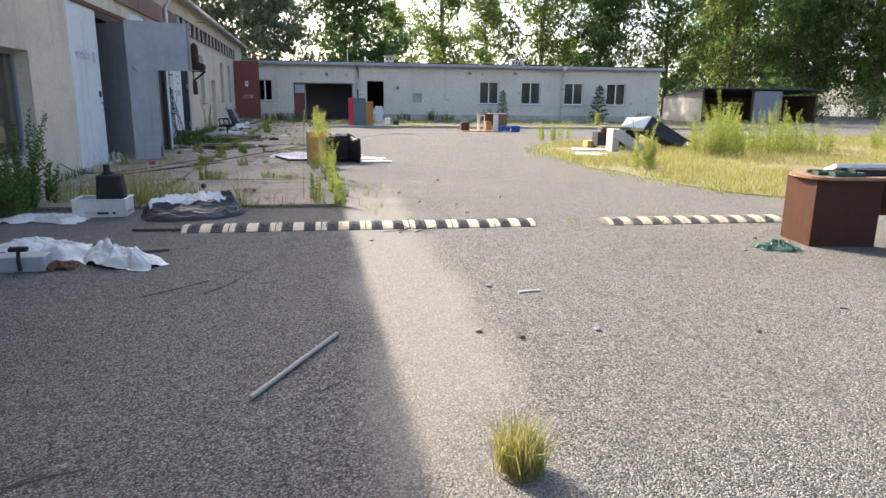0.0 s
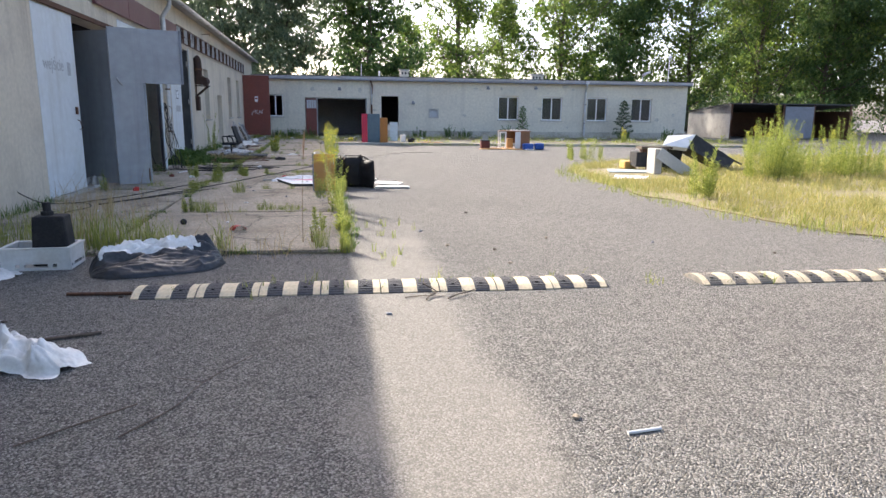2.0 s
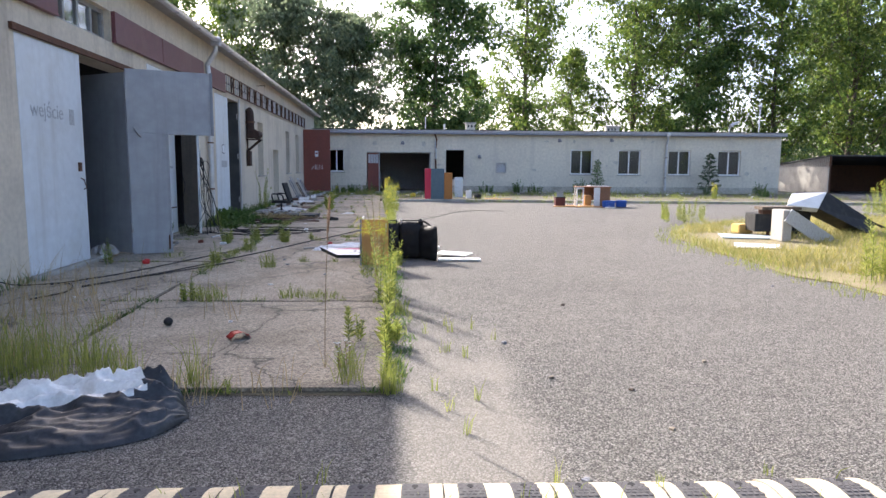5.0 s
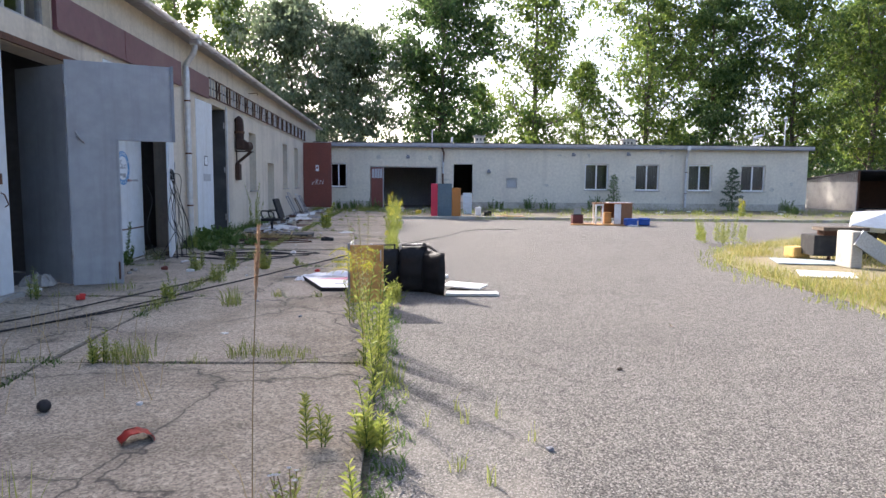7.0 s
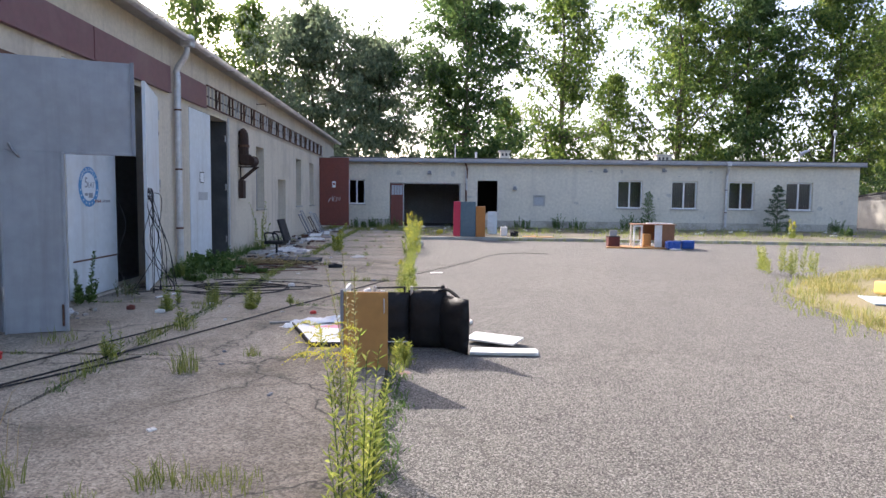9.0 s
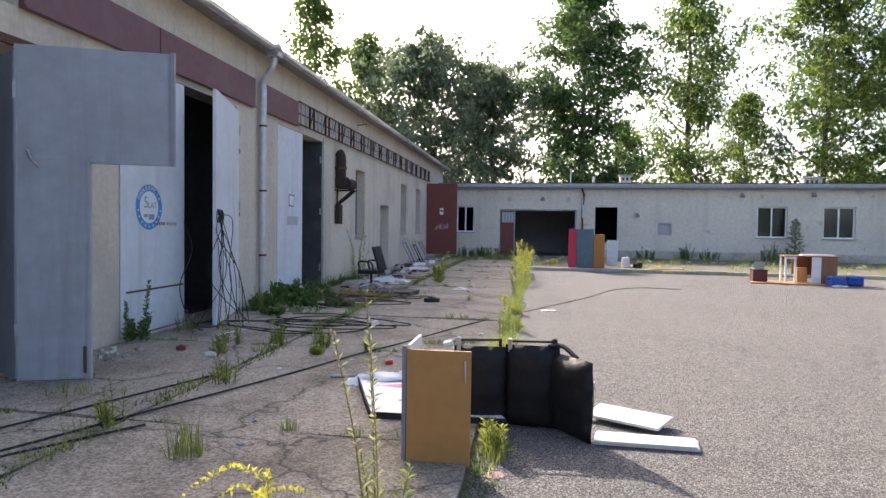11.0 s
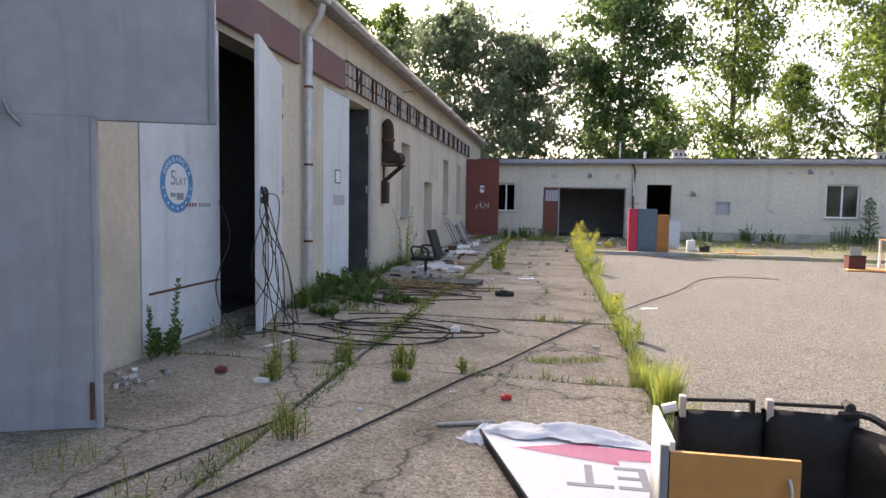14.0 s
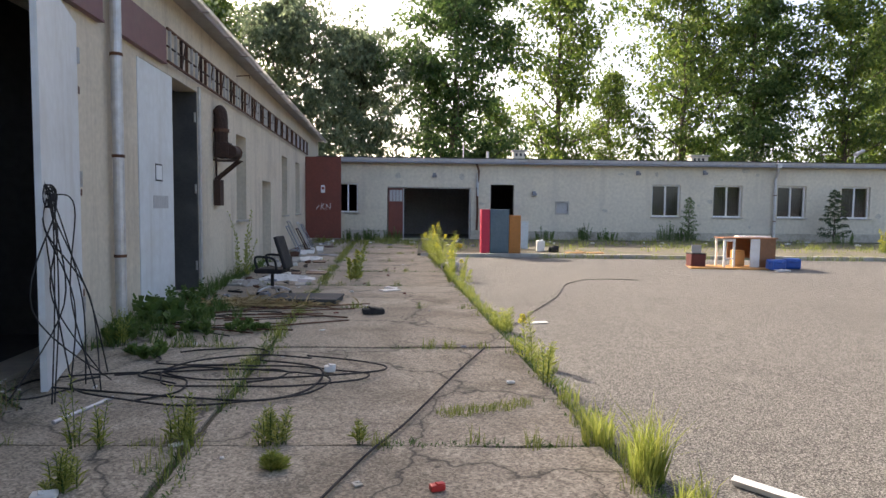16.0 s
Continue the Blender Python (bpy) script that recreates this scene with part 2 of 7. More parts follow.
SOIL = mat("mossy_soil", (0.10, 0.085, 0.055), 1.0, spots=(0.075, 0.095, 0.025), spot_scale=3, grain=40, vary=0.3, bump=0.8, dist=0.02)
DIRT = mat("weedy_dirt", (0.12, 0.105, 0.075), 1.0, spots=(0.065, 0.075, 0.03), spot_scale=0.9, spot_amount=0.9, grain=18, vary=0.3, bump=0.8, dist=0.02)
TURF = mat("dry_turf", (0.21, 0.18, 0.09), 1.0, spots=(0.27, 0.215, 0.14), spot_scale=0.8, spot_amount=0.9, grain=40, vary=0.35, bump=0.9, dist=0.03)
KERB = mat("kerb_concrete", (0.42, 0.40, 0.36), 0.9, spots=(0.24, 0.23, 0.2), spot_scale=2, grain=40, vary=0.15, each=0.12)
ROOFMETAL = mat("roof_sheet", (0.36, 0.35, 0.35), 0.5, 0.6, spots=(0.25, 0.18, 0.13), spot_scale=1.5, spot_amount=0.4, grain=10)
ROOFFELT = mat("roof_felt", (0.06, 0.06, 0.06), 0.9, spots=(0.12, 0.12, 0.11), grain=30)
ZINC = mat("zinc_pipe", (0.55, 0.55, 0.56), 0.45, 0.55, spots=(0.38, 0.34, 0.3), spot_scale=4, spot_amount=0.4, grain=12)
WHITEGATE = mat("white_gate_paint", (0.66, 0.69, 0.71), 0.5, spots=(0.50, 0.50, 0.47), spot_scale=1.3, spot_amount=0.45, grain=9, vary=0.05, bump=0.1)
GREYGATE = mat("grey_gate_paint", (0.34, 0.35, 0.37), 0.5, spots=(0.24, 0.24, 0.25), spot_scale=1.1, spot_amount=0.5, grain=7, vary=0.08, bump=0.12)
GREYDARK = mat("dark_grey_paint", (0.22, 0.23, 0.26), 0.55, spots=(0.15, 0.14, 0.14), spot_scale=1.4, spot_amount=0.5, grain=7, vary=0.08, bump=0.12)
MAROON = mat("maroon_sheet", (0.15, 0.05, 0.06), 0.45, spots=(0.20, 0.11, 0.10), spot_scale=1.2, spot_amount=0.4, grain=10, vary=0.1, bump=0.1)
RUST = mat("rust", (0.13, 0.06, 0.035), 0.85, 0.2, spots=(0.05, 0.03, 0.025), spot_scale=6, grain=40, vary=0.3, bump=0.6)
REDPAINT = mat("red_oxide_paint", (0.18, 0.05, 0.035), 0.65, spots=(0.13, 0.045, 0.035), spot_scale=1.6, spot_amount=0.6, grain=14, vary=0.12)
STEEL = mat("bare_steel", (0.42, 0.42, 0.42), 0.5, 0.7, spots=(0.25, 0.15, 0.1), spot_scale=8, spot_amount=0.5, grain=20)
# this dark colour paints in the shade of the rooms behind the openings
DARKROOM = mat("shade_dark_plaster", (0.10, 0.095, 0.09), 0.95, spots=(0.05, 0.048, 0.045), spot_scale=0.8, grain=10, vary=0.15)
WHITEPVC = mat("white_plastic_frame", (0.80, 0.80, 0.79), 0.4, spots=(0.6, 0.58, 0.54), spot_scale=3, spot_amount=0.3, grain=8, vary=0.03, bump=0.05)
BLACK = mat("black_rubber", (0.025, 0.025, 0.027), 0.75, spots=(0.07, 0.065, 0.06), spot_scale=6, spot_amount=0.5, grain=60, vary=0.2)
YELLOWRUB = mat("worn_yellow_rubber", (0.66, 0.55, 0.37), 0.85, spots=(0.42, 0.38, 0.29), spot_scale=8, grain=50, vary=0.15)
BUMPRUB = mat("dusty_dark_rubber", (0.10, 0.097, 0.10), 0.85, spots=(0.16, 0.15, 0.14), spot_scale=7, grain=60, vary=0.2)
WHITEPAINT = mat("white_laminate", (0.76, 0.75, 0.72), 0.45, spots=(0.55, 0.52, 0.47), spot_scale=4, spot_amount=0.4, grain=20, vary=0.05)
OAK = mat("oak_laminate", (0.47, 0.235, 0.07), 0.5, spots=(0.40, 0.19, 0.06), spot_scale=3, spot_amount=0.5, grain=12, vary=0.1, bump=0.08)
BROWN = mat("reddish_brown_veneer", (0.062, 0.024, 0.013), 0.5, spots=(0.05, 0.022, 0.014), spot_scale=2.5, spot_amount=0.6, grain=14, vary=0.12)
LEATHER = mat("black_leatherette", (0.012, 0.012, 0.013), 0.55, spots=(0.03, 0.029, 0.027), spot_scale=5, spot_amount=0.6, grain=90, vary=0.2, bump=0.3, dist=0.002)
BARK = mat("bark", (0.11, 0.085, 0.065), 0.95, spots=(0.05, 0.04, 0.03), spot_scale=4, grain=14, vary=0.3, bump=0.9, dist=0.03)
LEAFTREE = leaf_material("tree_leaf", (0.06, 0.12, 0.03), (0.23, 0.30, 0.06), 0.62)
LEAFDARK = leaf_material("dark_tree_leaf", (0.045, 0.10, 0.032), (0.15, 0.225, 0.065), 0.58)
LEAFGREY = leaf_material("willow_leaf", (0.11, 0.155, 0.09), (0.25, 0.30, 0.175), 0.62)
LEAFWEED = leaf_material("weed_leaf", (0.20, 0.26, 0.05), (0.42, 0.44, 0.11), 0.55)
DARKRUST = mat("dark_rust", (0.055, 0.03, 0.022), 0.85, 0.2, spots=(0.03, 0.02, 0.018), spot_scale=6, grain=40, vary=0.3, bump=0.6)
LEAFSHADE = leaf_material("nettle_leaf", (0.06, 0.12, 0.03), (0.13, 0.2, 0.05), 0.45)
FIR = leaf_material("fir_needle", (0.04, 0.075, 0.03), (0.08, 0.12, 0.05), 0.25)
GRASS = leaf_material("dry_grass_blade", (0.21, 0.225, 0.06), (0.42, 0.36, 0.13), 0.5)
GREENGRASS = leaf_material("green_grass_blade", (0.16, 0.21, 0.05), (0.36, 0.38, 0.09), 0.5)
STRAW = leaf_material("straw_blade", (0.34, 0.26, 0.13), (0.5, 0.38, 0.2), 0.3)
GOLD = leaf_material("goldenrod_flower", (0.42, 0.40, 0.05), (0.66, 0.58, 0.08), 0.45)
PETAL = leaf_material("white_petal", (0.72, 0.72, 0.70), (0.82, 0.82, 0.80), 0.3)
streaked(WHITEGATE, (0.42, 0.40, 0.37), 0.45, 4.0)
streaked(GREYGATE, (0.20, 0.19, 0.19), 0.5, 4.0)
for dull in (BROWN, BLACK, LEATHER, BUMPRUB):
    dull.node_tree.nodes["Principled BSDF"].inputs["Specular IOR Level"].default_value = 0.22
GLASS = bpy.data.materials.new("window_glass")
GLASS.use_nodes = True
gp = GLASS.node_tree.nodes["Principled BSDF"]
gp.inputs["Transmission Weight"].default_value, gp.inputs["Roughness"].default_value, gp.inputs["IOR"].default_value = 1.0, 0.02, 1.45
gp.inputs["Specular IOR Level"].default_value = 0.3
gp.inputs["Base Color"].default_value = (0.85, 0.9, 0.9, 1)


# ---------- building helpers ----------
def part(name, bm, material, parent=None, label="", smooth=False):
    """Links a bmesh as one mesh object under a thing or a part."""
    me = bpy.data.meshes.new(name)
    bm.to_mesh(me)
    bm.free()
    me.materials.append(material)
    if smooth:
        for f in me.polygons:
            f.use_smooth = True
    ob = new(name, me)
    ob.parent = parent
    if label:
        ob["label"] = label
    return ob


def thing(name, m, label, category, group="", kind=""):
    ob = new(name)
    ob.empty_display_size = 0.2
    ob.matrix_world = m
    return tagged(ob, label, category, group, kind)


def pydata(name, verts, faces, material, parent=None, label=""):
    me = bpy.data.meshes.new(name)
    me.from_pydata(verts, [], faces)
    me.materials.append(material)
    ob = new(name, me)
    ob.parent = parent
    if label:
        ob["label"] = label
    return ob


def box(x0, y0, z0, x1, y1, z1, bevel=0.0, bm=None, m=None):
    bm = bm or bmesh.new()
    mm = Matrix.Translation(((x0 + x1) / 2, (y0 + y1) / 2, (z0 + z1) / 2)) @ Matrix.Diagonal((abs(x1 - x0), abs(y1 - y0), abs(z1 - z0), 1))
    r = bmesh.ops.create_cube(bm, size=1, matrix=(m @ mm) if m else mm)
    if bevel:
        edges = list({e for v in r["verts"] for e in v.link_edges})
        bmesh.ops.bevel(bm, geom=edges, offset=bevel, segments=2, affect="EDGES", profile=0.6)
    return bm


def tube(points, radius, sides=8, bm=None, taper=1.0, cap=True):
    """A round bar along a line of points; taper scales the radius towards its end."""
    bm = bm or bmesh.new()
    pts = [Vector(p) for p in points]
    rings = []
    for i, p in enumerate(pts):
        d = (pts[min(i + 1, len(pts) - 1)] - pts[max(i - 1, 0)]).normalized()
        a = d.cross(Vector((0.31, 0.17, 0.93))).normalized()
        b = d.cross(a)
        r = radius * (1 + (taper - 1) * i / max(1, len(pts) - 1))
        rings.append([bm.verts.new(p + (a * math.cos(k * math.tau / sides) + b * math.sin(k * math.tau / sides)) * r) for k in range(sides)])
    for r0, r1 in zip(rings, rings[1:]):
        for k in range(sides):
            bm.faces.new((r0[k], r0[(k + 1) % sides], r1[(k + 1) % sides], r1[k]))
    if cap:
        bm.faces.new(rings[0][::-1])
        bm.faces.new(rings[-1])
    bmesh.ops.recalc_face_normals(bm, faces=bm.faces[:])
    return bm


def smooth_line(points, steps=6):
    """Catmull-Rom through the points."""
    p = [Vector(points[0])] + [Vector(q) for q in points] + [Vector(points[-1])]
    out = []
    for i in range(1, len(p) - 2):
        for k in range(steps):
            t = k / steps
            out.append(0.5 * ((2 * p[i]) + (p[i + 1] - p[i - 1]) * t + (2 * p[i - 1] - 5 * p[i] + 4 * p[i + 1] - p[i + 2]) * t * t + (3 * p[i] - p[i - 1] - 3 * p[i + 1] + p[i + 2]) * t ** 3))
    return out + [p[-2]]


def pierced(u0, u1, z0, z1, thick, holes):
    """A wall in the plane (u, z) with thickness towards -n and rectangular holes (u0, u1, z0, z1), as one closed skin. u is x, the thickness is y."""
    us = sorted({u0, u1, *(min(max(h[i], u0), u1) for h in holes for i in (0, 1))})
    zs = sorted({z0, z1, *(min(max(h[i], z0), z1) for h in holes for i in (2, 3))})
    solid = lambda i, j: 0 <= i < len(us) - 1 and 0 <= j < len(zs) - 1 and not any(h[0] < (us[i] + us[i + 1]) / 2 < h[1] and h[2] < (zs[j] + zs[j + 1]) / 2 < h[3] for h in holes)
    bm = bmesh.new()
    cache = {}
    def v(i, j, k):
        if (i, j, k) not in cache:
            cache[i, j, k] = bm.verts.new((us[i], thick * k, zs[j]))
        return cache[i, j, k]
    for i in range(len(us) - 1):
        for j in range(len(zs) - 1):
            if not solid(i, j):
                continue
            bm.faces.new((v(i, j, 0), v(i + 1, j, 0), v(i + 1, j + 1, 0), v(i, j + 1, 0)))
            bm.faces.new((v(i, j, 1), v(i, j + 1, 1), v(i + 1, j + 1, 1), v(i + 1, j, 1)))
            for di, dj, a, b in ((-1, 0, (i, j), (i, j + 1)), (1, 0, (i + 1, j + 1), (i + 1, j)), (0, -1, (i + 1, j), (i, j)), (0, 1, (i, j + 1), (i + 1, j + 1))):
                if not solid(i + di, j + dj):
                    bm.faces.new((v(*a, 0), v(*b, 0), v(*b, 1), v(*a, 1)))
    bmesh.ops.recalc_face_normals(bm, faces=bm.faces[:])
    return bm


# the yard's left wall runs 3.15 degrees off the world's y; its own frame: u along the wall, n out of it towards the yard
SLANT = 3.15
WALL = pose(0.95, 0, 0, 0, 0, 90 + SLANT) @ Matrix.Diagonal((1, -1, 1, 1))
ALONG = pose(0.95, 0, 0, 0, 0, SLANT)       # x out of the wall, y along it
def wx(s, out=0.0):
    """World x of a point at the distance out from the left wall's face, at world y = s."""
    return 0.95 - 0.055 * s + out


# ---------- ground ----------
bm = bmesh.new()
bmesh.ops.create_grid(bm, x_segments=40, y_segments=40, size=60, matrix=Matrix.Translation((10, 25, 0)))
big = [(-700, -700), (700, -700), (700, 700), (-700, 700)]
ins = [(-50, -35), (70, -35), (70, 85), (-50, 85)]
bv = [bm.verts.new((*p, 0)) for p in big]
iv = [bm.verts.new((*p, 0)) for p in ins]
for k in range(4):
    bm.faces.new((bv[k], bv[(k + 1) % 4], iv[(k + 1) % 4], iv[k]))
bmesh.ops.remove_doubles(bm, verts=bm.verts[:], dist=0.001)
tagged(part("ground", bm, ASPHALT), "worn grey asphalt yard with sand drifts and cracks", "ground", kind="structure")


def turf_patch(name, outline, z, material, label):
    bm = bmesh.new()
    n = len(outline)
    pts = smooth_line([(*p, 0) for p in outline] + [(*outline[0], 0)], 5)[:-1]
    pts = [p + Vector((noise.noise(p * 0.9) * 0.25, noise.noise(p * 0.9 + Vector((9, 3, 1))) * 0.25, 0)) for p in pts]
    top = [bm.verts.new((p.x, p.y, z)) for p in pts]
    foot = [bm.verts.new((p.x, p.y, 0.001)) for p in pts]
    bm.faces.new(top)
    for k in range(len(pts)):
        bm.faces.new((foot[k], foot[(k + 1) % len(pts)], top[(k + 1) % len(pts)], top[k]))
    bmesh.ops.recalc_face_normals(bm, faces=bm.faces[:])
    bmesh.ops.triangulate(bm, faces=bm.faces[:])
    return tagged(part(name, bm, material), label, "ground", kind="structure")


TURF_EDGE = [(13.6, 8.6), (12.0, 10.3), (11.0, 12.1), (10.55, 15.0), (10.5, 17.5), (10.65, 20.3), (12.4, 23.2), (17, 26.5), (27, 27.5), (48, 30), (58, 20), (50, 6), (28, 5)]
turf_patch("ground_turf", TURF_EDGE, 0.02, TURF, "dry yellow grass turf beside the asphalt")

# concrete pad along the left building: slabs with soil in the joints
bm = bmesh.new()
ROWS = [10.25, 13.1, 16.1, 19.1, 21.95, 24.6, 27.3, 30.0, 32.8, 35.6, 38.4, 41.2, 43.85]
vs = [bm.verts.new((wx(s, o), s, 0.006)) for s, o in ((10.2, 0), (10.2, 4.55), (43.9, 4.55), (43.9, 0))]
bm.faces.new(vs)
pad = tagged(part("pavement", bm, SOIL), "cracked concrete slab apron with weeds in its joints", "pavement", kind="structure")

# pavement strip before the far building
bm = bmesh.new()
KERB_Y = lambda x: 34.9 - 0.03 * x
vs = [bm.verts.new((x, y, z)) for z in (0.0, 0.09) for x, y in ((3.2, KERB_Y(3.2) + 0.12), (27, KERB_Y(27) + 0.12), (27, 43.9), (3.2, 43.9))]
for f in ((0, 1, 5, 4), (1, 2, 6, 5), (2, 3, 7, 6), (3, 0, 4, 7), (4, 5, 6, 7)):
    bm.faces.new([vs[i] for i in f])
bmesh.ops.recalc_face_normals(bm, faces=bm.faces[:])
strip = tagged(part("pavement_strip", bm, DIRT), "overgrown earth strip behind the kerb along the far building", "pavement", kind="structure")

# ---------- left building ----------
# openings of the wall: start, end, bottom, top, along the wall
OPEN = [(10.6, 12.52, 0.5, 2.1), (14.40, 18.25, 0.06, 3.11), (18.84, 21.95, 0.06, 3.41), (23.68, 26.42, 0.06, 3.41), (29.32, 30.32, 1.18, 3.03), (32.32, 33.58, 0.05, 2.15), (35.6, 36.7, 1.2, 3.05), (38.72, 39.9, 1.2, 3.05), (15.46, 17.28, 3.5, 4.0), (42.0, 43.6, 0.2, 3.4)]
wall = part("wall_left", pierced(-14, 47, 0, 4.555, -0.36, OPEN), PLASTER)
wall.matrix_world = WALL
tagged(wall, "long beige plastered workshop wall with stains and gates", "wall", kind="structure")
# rooms behind the openings, their surfaces coloured dark in place of shade
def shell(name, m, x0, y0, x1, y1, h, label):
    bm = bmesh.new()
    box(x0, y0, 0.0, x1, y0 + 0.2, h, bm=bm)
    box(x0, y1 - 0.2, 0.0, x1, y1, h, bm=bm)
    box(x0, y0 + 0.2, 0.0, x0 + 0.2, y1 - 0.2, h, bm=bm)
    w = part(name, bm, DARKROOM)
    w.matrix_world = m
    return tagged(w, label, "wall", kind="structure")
shell("wall_inner_left", ALONG, -9.0, -14, -0.37, 47, 4.4, "inner walls of the empty workshop, coloured dark for shade")
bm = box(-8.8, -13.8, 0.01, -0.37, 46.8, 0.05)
fl = tagged(part("floor_workshop", bm, DARKROOM), "concrete workshop floor, coloured dark for shade", "floor", kind="structure")
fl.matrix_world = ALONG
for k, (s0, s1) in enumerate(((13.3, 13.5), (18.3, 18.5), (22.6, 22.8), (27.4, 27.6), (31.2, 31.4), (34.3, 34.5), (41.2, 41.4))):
    w = tagged(part("wall_partition_%d" % (k + 1), box(-8.8, s0, 0.05, -0.38, s1, 4.4), DARKROOM), "assumed partition wall inside the workshop, coloured dark for shade", "wall", kind="structure")
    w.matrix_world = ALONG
# roof: a slightly pitched deck with an overhanging sheet edge
bm = bmesh.new()
prof = [(0.30, 4.56), (0.30, 4.66), (-4.6, 5.08), (-9.3, 4.66), (-9.3, 4.41), (-0.2, 4.56)]
a = [bm.verts.new((x, -14.2, z)) for x, z in prof]
b = [bm.verts.new((x, 47.2, z)) for x, z in prof]
bm.faces.new(a), bm.faces.new(b[::-1])
for k in range(len(prof)):
    bm.faces.new((a[k], a[(k + 1) % len(prof)], b[(k + 1) % len(prof)], b[k]))
bmesh.ops.recalc_face_normals(bm, faces=bm.faces[:])
roof = tagged(part("roof_left", bm, ROOFMETAL), "grey sheet-metal roof edge with overhanging eaves", "roof", kind="structure")
roof.matrix_world = ALONG
# hung gutter under the eave
bm = bmesh.new()
for k in range(9):
    t0 = math.pi + k * math.pi / 8
    bm.verts.new((0.36 + 0.075 * math.cos(t0), -14, 4.56 + 0.075 * math.sin(t0)))
bm.verts.ensure_lookup_table()
ring = bm.verts[:]
for v0, v1 in zip(ring, ring[1:]):
    bm.edges.new((v0, v1))
r = bmesh.ops.extrude_edge_only(bm, edges=bm.edges[:])
for v in r["geom"]:
    if isinstance(v, bmesh.types.BMVert):
        v.co.y = 46.9
bmesh.ops.solidify(bm, geom=bm.faces[:], thickness=0.006)
gut = thing("gutter", ALONG, "weathered zinc gutter with brackets under the eave", "gutter")
part("trough", bm, ZINC, gut)
for s in np.arange(-12, 46, 1.5):
    part("bracket", box(0.27, s - 0.015, 4.46, 0.45, s + 0.015, 4.48), STEEL, gut)
def downpipe(name, m, height, material, label, hopper=True):
    d = thing(name, m, label, "downpipe")
    part("pipe", tube([(0, 0, 0.16), (0, 0, height - 0.75)], 0.062, 14), material, d)
    part("bend", tube(smooth_line([(0, 0, height - 0.75), (0.0, 0, height - 0.62), (0.17, 0, height - 0.36), (0.2, 0, height - 0.2)], 5), 0.06, 14), material, d)
    if hopper:
        part("hopper", box(0.1, -0.1, height - 0.2, 0.32, 0.1, height + 0.02, 0.02), material, d)
    for z in np.arange(0.9, height - 0.8, 1.15):
        part("clamp", tube([(0, 0, z), (0, 0, z + 0.035)], 0.07, 14), RUST, d)
    return d
downpipe("downpipe", ALONG @ pose(0.1, 22.8, 0), 4.62, ZINC, "pale zinc downpipe with rusty clamps on the plaster wall")


def gate_leaf(name, w, h, material, label, m, wicket=None):
    """A sheet-steel leaf in its own x, z plane: sheet, edge frame, hinges. wicket: width kept at the foot and the height of the cut."""
    g = thing(name, m, label, "gate")
    bm = bmesh.new()
    if wicket:
        box(0, -0.025, 0, wicket[0], 0.025, wicket[1], 0.004, bm)
        box(0, -0.025, wicket[1], w, 0.025, h, 0.004, bm)
    else:
        box(0, -0.025, 0, w, 0.025, h, 0.004, bm)
    part("sheet", bm, material, g)
    for z in (0.35, h / 2, h - 0.4):
        part("hinge", tube([(0, 0.03, z), (0, 0.03, z + 0.16)], 0.02, 8), STEEL, g)
    return g


def on_wall(s, out, z=0.0, turn=0.0):
    """A frame whose x runs along the left wall, turned by degrees out of it (positive: its end swings into the yard)."""
    return ALONG @ pose(out, s, z, 0, 0, 90 - turn)

W1 = gate_leaf("gate_leaf", 1.69, 3.02, WHITEGATE, "closed white sheet-steel gate leaf with faded lettering", on_wall(14.40, -0.02, 0.08))
part("bolt", box(1.45, -0.06, 1.32, 1.52, -0.03, 1.45, 0.005), RUST, W1)
part("handle", tube([(1.60, -0.03, 1.05), (1.60, -0.07, 1.08), (1.52, -0.07, 1.2), (1.52, -0.03, 1.22)], 0.008), RUST, W1)
part("kick_plate", box(-0.05, -0.12, -0.07, 1.75, -0.03, 0.0, 0.01), KERB, W1)


def text_on(name, body, size, material, parent, m, label=""):
    c = bpy.data.curves.new(name, "FONT")
    c.body, c.size, c.extrude, c.align_x = body, size, 0.001, "CENTER"
    tmp = new(name, c)
    me = bpy.data.meshes.new_from_object(tmp.evaluated_get(bpy.context.evaluated_depsgraph_get()))
    bpy.data.objects.remove(tmp)
    me.materials.clear()
    me.materials.append(material)
    ob = new(name, me)
    ob.parent = parent
    ob.matrix_local = m
    if label:
        ob["label"] = label
    return ob
FADED = mat("faded_grey_print", (0.42, 0.43, 0.44), 0.6, grain=30, vary=0.2, bump=0)
text_on("lettering", "wejście", 0.28, FADED, W1, pose(0.68, -0.029, 2.04, 90, 0, 0), "faded grey lettering")
part("arrow", box(1.28, -0.0285, 1.98, 1.42, -0.0265, 2.2), FADED, W1)

# folding right leaf: inner panel in the doorway, outer panel standing out into the yard with its wicket cut away
def between(p, q, z):
    d = Vector((q[0] - p[0], q[1] - p[1], 0))
    return pose(p[0], p[1], z, 0, 0, math.degrees(math.atan2(d.y, d.x)))
P0, P1, P2 = (-0.56, 17.36), (0.36, 16.88), (1.55, 17.42)
FOLD = thing("folding_gate", pose(0, 0, 0), "grey folding steel gate standing open with its wicket missing", "gate")
inner = part("inner_panel", box(0, -0.02, 0.06, 1.035, 0.02, 2.97, 0.004), GREYGATE, FOLD)
inner.matrix_local = between(P0, P1, 0)
bm = bmesh.new()
box(0, -0.022, 0.04, 0.60, 0.022, 2.02, 0.004, bm)
box(0, -0.022, 2.02, 1.305, 0.022, 3.03, 0.004, bm)
outer = part("outer_panel", bm, GREYGATE, FOLD)
outer.matrix_local = between(P1, P2, 0)
